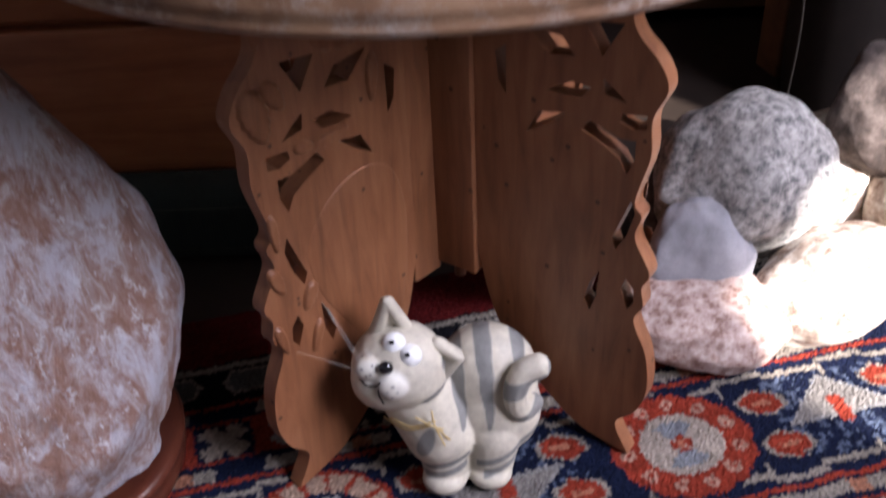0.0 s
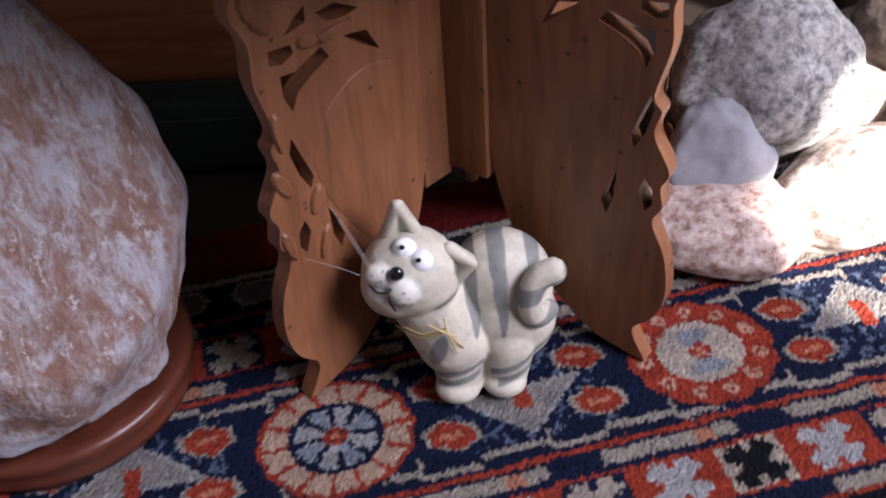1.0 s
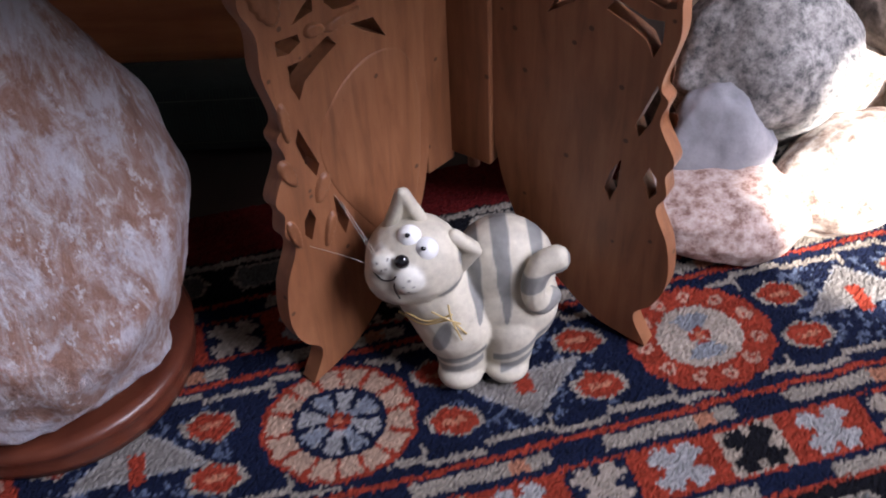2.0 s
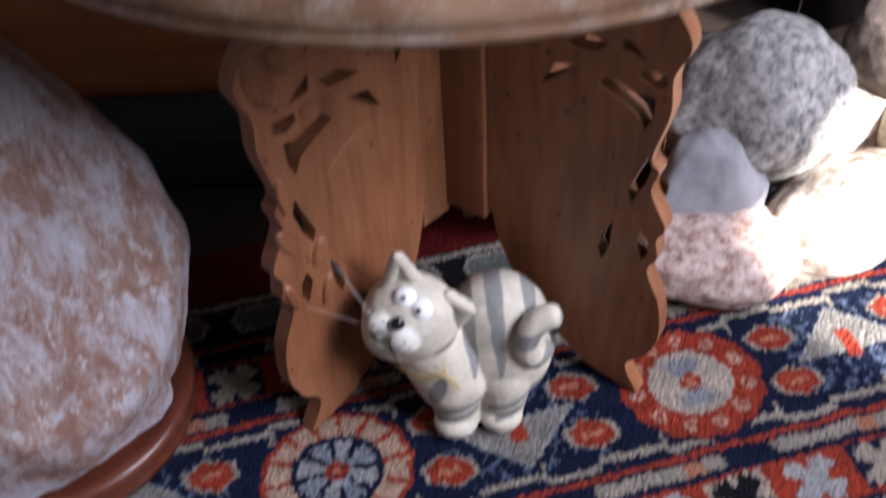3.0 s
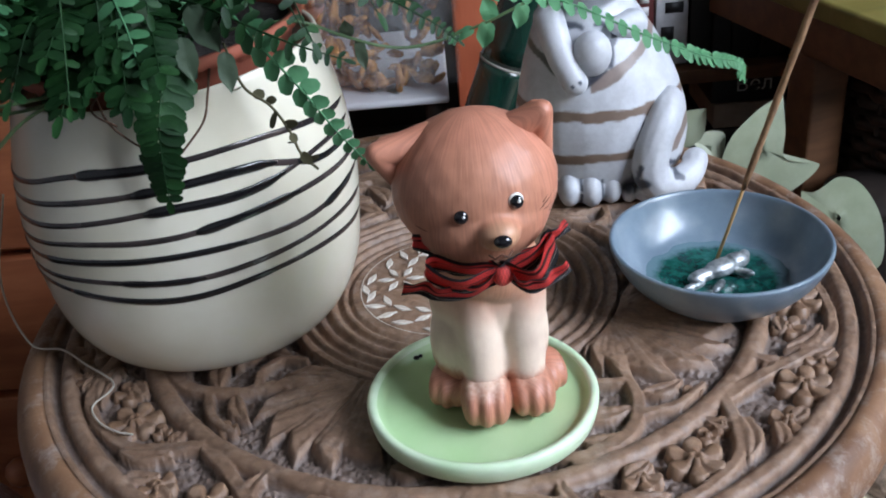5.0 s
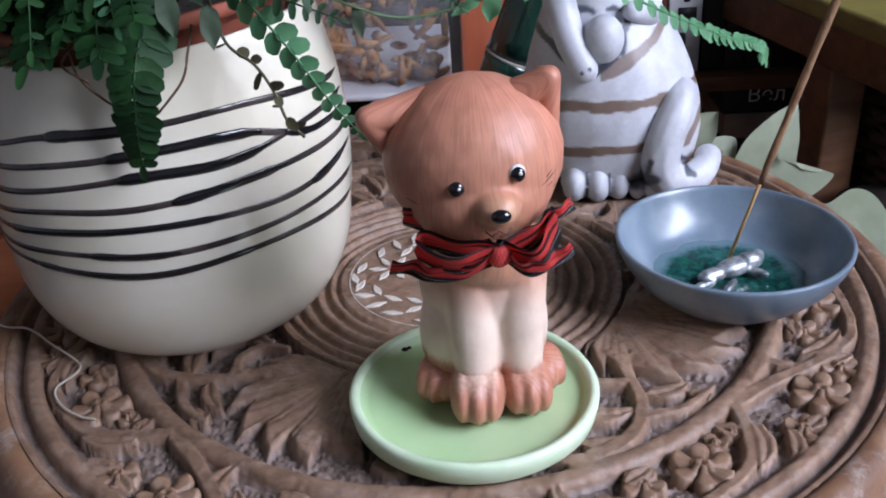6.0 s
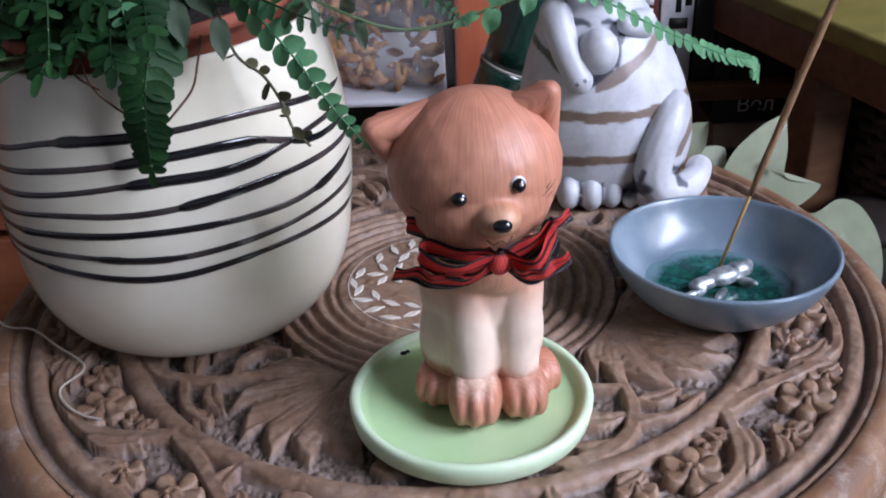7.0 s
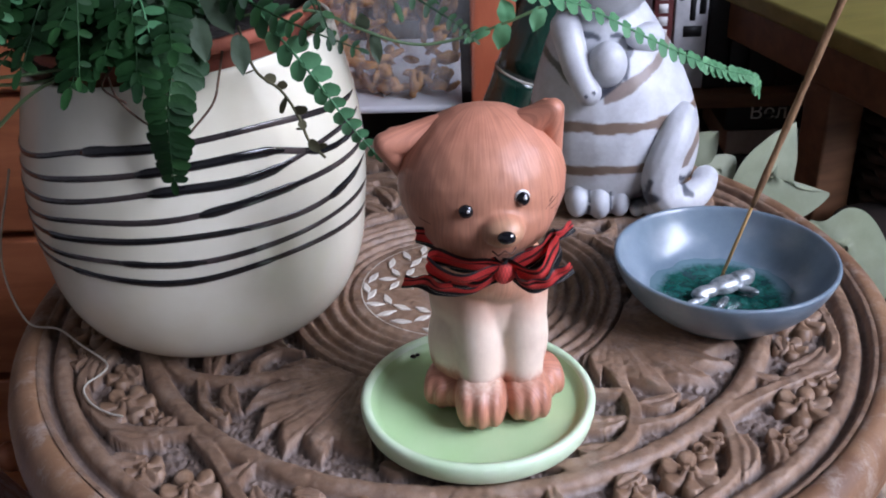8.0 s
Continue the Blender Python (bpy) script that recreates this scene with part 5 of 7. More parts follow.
# ---- small striped cat on the rug ----
def striped_cat():
    bm = bmesh.new()
    hc = Vector((-0.0286, -0.0880, 0.0900))
    ellipsoid(bm, hc, (0.0292, 0.0262, 0.0282))
    ellipsoid(bm, (-0.0360, -0.0920, 0.0840), (0.0225, 0.0205, 0.0205))          # broad jowls
    ellipsoid(bm, (-0.0180, -0.0900, 0.0860), (0.0185, 0.0205, 0.0190))
    ellipsoid(bm, (-0.0385, -0.1000, 0.0860), (0.0185, 0.0125, 0.0130), (0, 25, 0))
    # muzzle: two round cheeks and the chin under them
    ellipsoid(bm, (-0.0452, -0.1045, 0.1030), (0.0086, 0.0062, 0.0082))
    ellipsoid(bm, (-0.0318, -0.1105, 0.0945), (0.0100, 0.0070, 0.0095))
    ellipsoid(bm, (-0.0430, -0.1030, 0.0890), (0.0080, 0.0060, 0.0060))
    ears = bmesh.new()
    ear(ears, (-0.0410, -0.0830, 0.1120), (-0.0235, -0.0830, 0.1150), (-0.0330, -0.0880, 0.1395), 0.0042, 0.0036, 0.0024)
    ear(ears, (-0.0050, -0.0890, 0.1060), (-0.0030, -0.0930, 0.0850), (0.0078, -0.0950, 0.0995), 0.0042, 0.0036, 0.0024)
    ears = melted(ears, 0.0007, 7)
    # chest, body and hips
    limb(bm, (-0.0215, -0.0850, 0.0700), (-0.0055, -0.0920, 0.0380), 0.0235, 0.0240)
    ellipsoid(bm, (0.0240, -0.0720, 0.0620), (0.0330, 0.0270, 0.0400))
    ellipsoid(bm, (0.0275, -0.0790, 0.0430), (0.0310, 0.0270, 0.0340))
    limb(bm, (-0.0045, -0.0950, 0.0350), (-0.0030, -0.0990, 0.0120), 0.0185, 0.0150)
    limb(bm, (0.0270, -0.0930, 0.0350), (0.0255, -0.0960, 0.0120), 0.0180, 0.0145)
    ellipsoid(bm, (-0.0045, -0.1060, 0.0085), (0.0145, 0.0135, 0.0088))
    ellipsoid(bm, (0.0245, -0.1030, 0.0085), (0.0140, 0.0130, 0.0086))
    ellipsoid(bm, (0.0100, -0.0740, 0.0095), (0.0120, 0.0150, 0.0095))
    body = melted(bm, 0.0010, 6)
    # the tail lies curled on the flank
    bm = bmesh.new()
    line = spline([(0.0520, -0.0900, 0.0560), (0.0450, -0.0985, 0.0580), (0.0405, -0.1000, 0.0660), (0.0405, -0.0990, 0.0780), (0.0455, -0.0965, 0.0880), (0.0535, -0.0945, 0.0905)], 40)
    for i, p in enumerate(line):
        r = 0.0066 + 0.0020 * i / 40
        ellipsoid(bm, p, (r, r, r), sub=2)
    tail_ = melted(bm, 0.0009, 4)
    cream, grey = (0.63, 0.585, 0.475), (0.25, 0.25, 0.235)
    p = points_of(body)
    x, y, z = p.T
    rgb = np.tile(np.array(cream), (len(p), 1))
    wob = value_noise(y, z, 0.012, 3)
    trunk = (x > -0.004) & (z > 0.040)
    # broad brush strokes down the flank, each drawn to a point
    for x0, z0, x1, z1, w in ((0.0030, 0.098, 0.0090, 0.050, 0.0056), (0.0205, 0.108, 0.0250, 0.048, 0.0060), (0.0420, 0.106, 0.0440, 0.078, 0.0058), (0.0560, 0.100, 0.0560, 0.070, 0.004)):
        f = np.clip((z - z1) / (z0 - z1), 0, 1.6)
        d = np.abs(x - (x1 + (x0 - x1) * f) - 0.0010 * wob)
        w2 = w * np.clip(f, 0, 1) ** 0.45 * np.clip(1.25 - 0.3 * f, 0.3, 1)
        rgb = blend(rgb, grey, (1 - step(d, w2 * 0.85, w2 + 0.0002)) * trunk * (z > z1))
    for z0, xa, xb, slope in ((0.0275, -0.020, 0.012, 0.30), (0.0190, -0.024, 0.010, 0.26), (0.0300, 0.016, 0.060, 0.34), (0.0215, 0.020, 0.060, 0.28)):
        d = np.abs(z - z0 - slope * (x - (xa + xb) / 2) + 0.0008 * wob)
        rgb = blend(rgb, grey, (1 - step(d, 0.0020, 0.0032)) * (y < -0.078) * (x > xa) * (x < xb))
    chest = np.hypot((x + 0.0150 - 0.30 * (z - 0.046)) / 0.0055, (z - 0.0470) / 0.0130)
    rgb = blend(rgb, grey, (1 - step(chest, 0.8, 1.0)) * (y < -0.09))
    cheek = np.hypot((x + 0.0085) / 0.0085, (z - 0.0800 - 0.45 * (x + 0.0085)) / 0.0030)
    rgb = blend(rgb, grey, (1 - step(cheek, 0.7, 1.0)) * (y < -0.085))
    pale = np.minimum(np.hypot((x + 0.0450) / 0.0092, (z - 0.1025) / 0.0088), np.hypot((x + 0.0312) / 0.0104, (z - 0.0965) / 0.0100))
    rgb = blend(rgb, (0.76, 0.74, 0.66), (1 - step(pale, 0.8, 1.05)) * (y < -0.095))
    freck = np.zeros(len(p))
    for fx, fz in ((-0.0487, 0.1065), (-0.0465, 0.1020), (-0.0425, 0.1085), (-0.0440, 0.1030), (-0.0344, 0.0945), (-0.0366, 0.0890), (-0.0288, 0.0945), (-0.0310, 0.0990), (-0.0320, 0.0900)):
        freck = np.maximum(freck, 1 - step(np.hypot(x - fx, z - fz), 0.0005, 0.0010))
    rgb = blend(rgb, (0.10, 0.09, 0.08), freck * (y < -0.098))
    tone(body, rgb)
    tp = points_of(tail_)
    trgb = np.tile(np.array(cream), (len(tp), 1))
    for cx, cz, w in ((0.0410, 0.0800, 0.0062), (0.0500, 0.0570, 0.0050), (0.0625, 0.0915, 0.0030)):
        d = np.abs((tp[:, 2] - cz) - 0.25 * (tp[:, 0] - cx)) if cx < 0.06 else np.abs(tp[:, 0] - cx)
        trgb = blend(trgb, grey, 1 - step(d, w * 0.85, w))
    tone(tail_, trgb)
    tone(ears, np.tile(np.array(cream), (len(points_of(ears)), 1)))
    skin = painted("old_cream_glaze", 0.6, 0.0, fine=400, fine_bump=0.3, dirt=0.45)
    white = small([((-0.0300, -0.0962, 0.1142), (0.0072, 0.0056, 0.0070), (-35, 0, 0)), ((-0.0207, -0.1018, 0.1095), (0.0070, 0.0056, 0.0070), (-35, 0, 0))], EYE_WHITE)
    dark = small([((-0.0308, -0.1004, 0.1189), (0.0016, 0.0013, 0.0015)), ((-0.0221, -0.1062, 0.1139), (0.0016, 0.0013, 0.0015)), ((-0.0346, -0.1095, 0.1075), (0.0044, 0.0036, 0.0046))], GLOSS_BLACK)
    bm = bmesh.new()
    tube(bm, spline([(-0.0512, -0.1055, 0.0965), (-0.0465, -0.1105, 0.0950), (-0.0405, -0.1135, 0.0975), (-0.0382, -0.1135, 0.1000), (-0.0398, -0.1150, 0.0930), (-0.0370, -0.1170, 0.0860)], 30), 0.00050, 6)
    grin = (mesh_of(bm, GLOSS_BLACK), GLOSS_BLACK)
    put("cat_figurine", joined([(body, skin), (tail_, skin), (ears, skin), white, dark, grin]), (0, 0, 0), "small cream cat figurine with grey stripes standing on the rug", "figurine")
striped_cat()
WHISKER, _, _ = shader("whisker_nylon", 0.4, color=(0.6, 0.58, 0.52))
for pts in ([(-0.0480, -0.1060, 0.1040), (-0.0575, -0.0990, 0.1210), (-0.0690, -0.0920, 0.1440)], [(-0.0470, -0.1060, 0.1060), (-0.0570, -0.0990, 0.1240), (-0.0660, -0.0930, 0.1400)], [(-0.0470, -0.1080, 0.1010), (-0.0650, -0.1020, 0.1060), (-0.0890, -0.0940, 0.1090)]):
    tagged(part("whisker", tube(bmesh.new(), spline(pts, 14), 0.00012, 5), WHISKER), "long pale nylon whisker of the striped figurine", "whisker", "whiskers of the figurine")
RAFFIA, ft_, fb_ = shader("raffia", 0.7, color=(0.52, 0.38, 0.16))
raffia = thing("raffia_bow", (0, 0, 0), "thin straw-coloured raffia bow on the figurine's chest", "bow")
for pts in ([(-0.036, -0.1030, 0.0600), (-0.022, -0.1120, 0.0610), (-0.008, -0.1140, 0.0680)], [(-0.024, -0.1110, 0.0600), (-0.0105, -0.1150, 0.0650), (0.000, -0.1130, 0.0500)], [(-0.010, -0.1120, 0.0740), (-0.0085, -0.1150, 0.0650), (-0.003, -0.1160, 0.0480)],
            [(-0.020, -0.1120, 0.0690), (-0.0100, -0.1155, 0.0650), (-0.0035, -0.1140, 0.0600)], [(-0.040, -0.0990, 0.0570), (-0.026, -0.1100, 0.0570), (-0.0105, -0.1145, 0.0640)]):
    part("strand", tube(bmesh.new(), spline(pts, 14), 0.0006, 5), RAFFIA, raffia)

# ---- salt lamp on its turned base ----
SALT, at_, ab_ = shader("rock_salt", 0.42)
vein = noise_tex(at_, 52, 10, (1.5, 1.5, 0.45), rough=0.76, distort=0.7)
patch = noise_tex(at_, 26, 11, (1.2, 1.2, 0.6), rough=0.74, distort=0.4)
sc = ramp(at_, vein, [(0.30, (0.21, 0.100, 0.066)), (0.46, (0.31, 0.172, 0.126)), (0.54, (0.38, 0.275, 0.245)), (0.63, (0.56, 0.54, 0.57))])
sc = mix(at_, ramp(at_, patch, [(0.48, (0, 0, 0)), (0.57, (0.85, 0.85, 0.85))]), sc, (0.55, 0.54, 0.59))
sc = mix(at_, ramp(at_, noise_tex(at_, 150, 6, (1, 1, 0.5), rough=0.7), [(0.58, (0, 0, 0)), (0.64, (0.8, 0.8, 0.8))]), sc, (0.62, 0.62, 0.66))
at_.links.new(sc, ab_.inputs["Base Color"])
ab_.inputs["Subsurface Weight"].default_value = 0.05
ab_.inputs["Subsurface Radius"].default_value = (0.012, 0.006, 0.004)
rough_of(at_, ab_, patch, 0.55, 0.3)
bump(at_, ab_, [(noise_tex(at_, 60, 9, (1, 1, 0.6), rough=0.75), 0.9, 0.006), (noise_tex(at_, 350, 4), 0.5, 0.0015)])
LAMP = Vector((-0.2640, -0.0830, 0.0))
salt_lamp = thing("salt_lamp", LAMP, "large pinkish-white rock salt lamp on a dark red base", "lamp")
part("base", lathe([(0, 0.0005), (0.082, 0.0005), (0.0870, 0.0030), (0.0885, 0.0100), (0.0870, 0.0160), (0.0900, 0.0200), (0.0905, 0.0250), (0.0870, 0.0285), (0.0800, 0.0265), (0.0, 0.0245)], 90), BASE_WOOD, salt_lamp, "dark red varnished turned wooden base")
def rock(radii, seed, sub=5, rough=0.10, cuts=5, lift=0.0, fine=0.0):
    rnd = random.Random(seed)
    bm = bmesh.new()
    bmesh.ops.create_icosphere(bm, subdivisions=sub, radius=1)
    planes = []
    for _ in range(cuts):
        n = Vector((rnd.uniform(-1, 1), rnd.uniform(-1, 1), rnd.uniform(-1, 1))).normalized()
        planes.append((n, rnd.uniform(0.72, 0.90)))
    off = Vector((rnd.uniform(-9, 9), rnd.uniform(-9, 9), rnd.uniform(-9, 9)))
    for v in bm.verts:
        p = v.co.copy()
        for n, d in planes:
            k = p.dot(n) - d
            if k > 0:
                p -= n * k * 0.8
        p *= 1 + rough * noise.noise(p * 1.6 + off) + rough * 0.45 * noise.noise(p * 4.0 + off)
        if fine:
            p *= 1 + fine * noise.noise(p * 14 + off)
        v.co = Vector((p.x * radii[0], p.y * radii[1], p.z * radii[2]))
    return bm
bm = rock((1, 1, 1), 4, 6, 0.06, 7, fine=0.010)
for v in bm.verts:
    u = (v.co.z + 1) / 2
    u = min(max(u, 0), 1)
    r = np.interp(u, [0, 0.06, 0.18, 0.36, 0.55, 0.75, 0.9, 1.0], [0.55, 0.80, 0.99, 1.06, 0.965, 0.760, 0.54, 0.30])
    q = math.hypot(v.co.x, v.co.y) or 1e-6
    shrink = math.sqrt(max(1 - v.co.z * v.co.z, 0.05))
    k = r * 0.1085 * min(q / shrink, 1.1) / q
    v.co = Vector((v.co.x * k - 0.012 * u, v.co.y * k, 0.024 + 0.325 * u))
part("salt_crystal", bm, SALT, salt_lamp, "rough pinkish-orange salt rock with white crystal veins")

# ---- stones beside the table ----
def stone_stuff(name, dark, mid, light, scale, speck=None, rough=0.8, contrast=(0.38, 0.5, 0.62)):
    m, t, b = shader(name, rough)
    n = noise_tex(t, scale, 8, rough=0.72)
    c = ramp(t, n, list(zip(contrast, (dark, mid, light))))
    if speck:
        s = noise_tex(t, scale * 0.45, 5, rough=0.6)
        c = mix(t, ramp(t, s, [(0.52, (0, 0, 0)), (0.62, (0.8, 0.8, 0.8))]), c, speck)
    t.links.new(c, b.inputs["Base Color"])
    bump(t, b, [(noise_tex(t, scale * 1.5, 6), 0.5, 0.0016), (noise_tex(t, 25, 4), 0.35, 0.004)])
    return m
GRANITE = stone_stuff("grey_granite", (0.070, 0.070, 0.072), (0.23, 0.22, 0.205), (0.42, 0.395, 0.37), 150, contrast=(0.36, 0.48, 0.62))
BLUESTONE = stone_stuff("smooth_grey_stone", (0.20, 0.195, 0.205), (0.25, 0.245, 0.26), (0.31, 0.30, 0.315), 30)
PINK = stone_stuff("pink_granite", (0.20, 0.11, 0.085), (0.40, 0.29, 0.25), (0.52, 0.43, 0.39), 130)
SANDY = stone_stuff("sandy_stone", (0.16, 0.10, 0.072), (0.40, 0.325, 0.265), (0.62, 0.57, 0.50), 60, contrast=(0.37, 0.48, 0.58))
BROWNISH = stone_stuff("brown_grey_stone", (0.045, 0.033, 0.028), (0.085, 0.062, 0.052), (0.14, 0.11, 0.095), 110)
for radii, seed, at, turn, mat, label in (
        ((0.068, 0.054, 0.032), 12, (0.184, 0.028, 0.022), (0, 6, 8), PINK, "flat pinkish granite stone lying on the rug"),
        ((0.068, 0.046, 0.042), 21, (0.281, 0.050, 0.027), (0, -14, 12), SANDY, "pale sandy stone leaning in the sunlight on the rug"),
        ((0.040, 0.026, 0.050), 34, (0.186, 0.056, 0.052), (-22, 14, 0), BLUESTONE, "smooth flat grey stone leaning on the pile"),
        ((0.072, 0.060, 0.060), 17, (0.300, 0.170, 0.045), (0, 0, 30), SANDY, "rounded sandy stone at the back of the pile"),
        ((0.070, 0.058, 0.068), 8, (0.226, 0.108, 0.086), (10, -8, 15), GRANITE, "large speckled grey granite boulder on the pile"),
        ((0.080, 0.064, 0.058), 27, (0.368, 0.165, 0.104), (0, 10, 20), BROWNISH, "dark brownish-grey stone on top of the pile"),
        ((0.070, 0.060, 0.055), 41, (0.395, 0.110, 0.048), (0, 0, -20), SANDY, "pale rough stone in the sunlight"),
        ((0.060, 0.060, 0.060), 55, (0.205, 0.150, 0.040), (0, 0, 50), BROWNISH, "brown stone low in the pile")):
    ob = put("stone", mesh_of(rock(radii, seed, 5, 0.09, 3 if mat is BLUESTONE else 6, fine=0.006), mat), at, label, "stone", group="pile of stones")
    ob.rotation_euler = [radians(a) for a in turn]

# ---- furniture and clutter behind the table ----
def board(name, lo, hi, mat, parent, bevel=0.0015, m=Matrix(), label=""):
    return part(name, box(bmesh.new(), lo, hi, m, bevel), mat, parent, label)

chest = thing("chest_of_drawers", (0, 0, 0), "dark reddish-brown wooden chest of drawers behind the lamp", "chest")
board("body", (-1.15, 0.235, 0.030), (-0.115, 0.62, 0.425), CHEST_WOOD, chest)
board("top", (-1.16, 0.215, 0.4255), (-0.105, 0.63, 0.445), CHEST_WOOD, chest)
for x0, x1 in ((-1.14, -0.64), (-0.63, -0.125)):
    for z0, z1 in ((0.042, 0.176), (0.184, 0.305), (0.313, 0.418)):
        d = board("drawer_front", (x0, 0.219, z0), (x1, 0.2345, z1), CHEST_WOOD, chest, 0.002)
        bm = bmesh.new()
        ellipsoid(bm, ((x0 + x1) / 2, 0.205, (z0 + z1) / 2), (0.014, 0.013, 0.014), sub=2)
        part("knob", bm, CHEST_WOOD, d)
for x in (-1.12, -0.15):
    for y in (0.26, 0.59):
        board("foot", (x - 0.02, y - 0.02, -0.011), (x + 0.02, y + 0.02, 0.0295), CHEST_WOOD, chest)

BLANKET, yt_, yb_ = shader("dark_green_cloth", 0.95)
yw = yt_.nodes.new("ShaderNodeTexBrick")
yc = yt_.nodes.new("ShaderNodeTexCoord")
yt_.links.new(yc.outputs["Object"], yw.inputs["Vector"])
for key, v in (("Scale", 190.0), ("Mortar Size", 0.012), ("Brick Width", 0.5), ("Row Height", 0.6)):
    yw.inputs[key].default_value = v
yw.inputs["Color1"].default_value, yw.inputs["Color2"].default_value, yw.inputs["Mortar"].default_value = (0.010, 0.018, 0.014, 1), (0.008, 0.013, 0.012, 1), (0.07, 0.09, 0.06, 1)
yt_.links.new(yw.outputs[0], yb_.inputs["Base Color"])
bump(yt_, yb_, [(yw.outputs["Fac"], 0.4, 0.001)])
bm = box(bmesh.new(), (-0.44, 0.150, -0.008), (0.118, 0.205, 0.058), bevel=0.018)
for v in bm.verts:
    v.co.z += 0.006 * noise.noise(v.co * 22) if v.co.z > 0.01 else 0
tagged(part("folded_blanket", bm, BLANKET), "dark green dotted cloth folded on the floor", "blanket")

DARK_GLOSS, dt_, db_ = shader("dark_lacquer", 0.7)
db_.inputs["Specular IOR Level"].default_value = 0.2
dt_.links.new(ramp(dt_, noise_tex(dt_, 8, 5), [(0.3, (0.012, 0.009, 0.007)), (0.7, (0.028, 0.020, 0.016))]), db_.inputs["Base Color"])
bump(dt_, db_, [(noise_tex(dt_, 6, 3, (3, 3, 0.5)), 0.3, 0.01)])
WICKER = wood("dark_wicker", (0.014, 0.008, 0.005), (0.034, 0.019, 0.011), (0.060, 0.036, 0.022), (3, 3, 1), scale=60)
basket = thing("wicker_basket", (0.560, 0.480, -0.0115), "round dark brown wicker basket under the side table", "basket")
def woven_row(z, odd):
    """One rod of the weave, running in front of and behind the upright stakes."""
    pts = []
    for i in range(97):
        a = 2 * math.pi * i / 96
        r = 0.140 + 0.010 * min(z / 0.2, 1) + 0.0042 * math.sin(a * 24 + (math.pi if odd else 0))
        pts.append((r * math.cos(a), r * math.sin(a), z))
    return tube(bmesh.new(), pts, 0.0062, 6)
for k in range(27):
    part("woven_rod", woven_row(0.007 + 0.0112 * k, k % 2), WICKER, basket)
STAKE = mesh_of(tube(bmesh.new(), [(0.140, 0, 0.0005), (0.150, 0, 0.200), (0.150, 0, 0.312)], 0.0038, 6), WICKER)
for k in range(24):
    part("stake", STAKE, None, basket).rotation_euler = (0, 0, radians(15 * k + 3.75))
part("base", lathe([(0, 0.0004), (0.136, 0.0004), (0.136, 0.006), (0, 0.006)], 48), WICKER, basket)

# dark jar added in front of the side table's leg, standing in for shade
jar = thing("storage_jar", (0.402, 0.384, -0.0115), "tall dark jar added behind the stones to hide the shaded table leg", "jar")
part("body", lathe([(p.x, p.z) for p in spline([(0, 0, 0.0), (0.048, 0, 0.0), (0.056, 0, 0.010), (0.061, 0, 0.06), (0.061, 0, 0.14), (0.056, 0, 0.19), (0.045, 0, 0.215)], 40)], 64), DARK_GLOSS, jar)
part("lid", lathe([(0.046, 0.2155), (0.048, 0.219), (0.047, 0.225), (0.015, 0.231), (0, 0.231)], 64), DARK_GLOSS, jar)

# white stool with a bag of dried snacks on it
WHITE_PLASTIC, _, wb_ = shader("white_plastic", 0.4, color=(0.5, 0.51, 0.52))
stool = thing("plastic_stool", (-0.045, 0.455, -0.012), "low stool with a thin white seat and dark legs", "stool")
bm = box(bmesh.new(), (-0.085, -0.10, 0.3595), (0.054, 0.10, 0.3660), bevel=0.0028)
part("seat", bm, WHITE_PLASTIC, stool)
for x in (-0.072, 0.042):
    for y in (-0.085, 0.085):
        part("leg", tube(bmesh.new(), [(x * 1.06, y * 1.08, 0.0005), (x, y, 0.3593)], [0.008, 0.010], 10), DARK_GLOSS, stool, "dark lacquered leg")
FILM, it_, ib_ = shader("clear_film", 0.12, color=(0.92, 0.92, 0.9), coat=0.6)
ib_.inputs["Alpha"].default_value = 0.13
bump(it_, ib_, [(noise_tex(it_, 45, 5, distort=1.5), 0.9, 0.006)])
SNACK, nt_, nb_ = shader("dried_snack", 0.7)
nt_.links.new(ramp(nt_, noise_tex(nt_, 90, 5), [(0.3, (0.10, 0.038, 0.010)), (0.5, (0.25, 0.115, 0.028)), (0.7, (0.38, 0.20, 0.06))]), nb_.inputs["Base Color"])
bag = thing("snack_bag", (-0.045, 0.388, 0.3545), "clear crumpled plastic bag of brown dried snacks", "bag")
def pillow():
    bm = bmesh.new()
    n, m = 34, 40
    rows = [[], []]
    for side, s in ((0, -1), (1, 1)):
        for j in range(m + 1):
            v = j / m
            row = []
            for i in range(n + 1):
                u = i / n * 2 - 1
                fat = 0.030 * (1 - u * u) ** 0.6 * (1 - v) ** 0.5 * min(1, v * 8 + 0.5)
                p = Vector((u * 0.066, 0, v * 0.150))
                w = 0.006 * noise.noise(Vector((u * 3, v * 5, side * 7))) + 0.003 * noise.noise(Vector((u * 9, v * 12, side * 3)))
                row.append(bm.verts.new((p.x + w * 0.6, s * fat + w, p.z + 0.001)))
            rows[side].append(row)
        for a, b in zip(rows[side], rows[side][1:]):
            for i in range(n):
                bm.faces.new((a[i], a[i + 1], b[i + 1], b[i]))
    return bm
part("film", pillow(), FILM, bag, "clear shiny wrinkled film")
rnd = random.Random(5)
bm = bmesh.new()
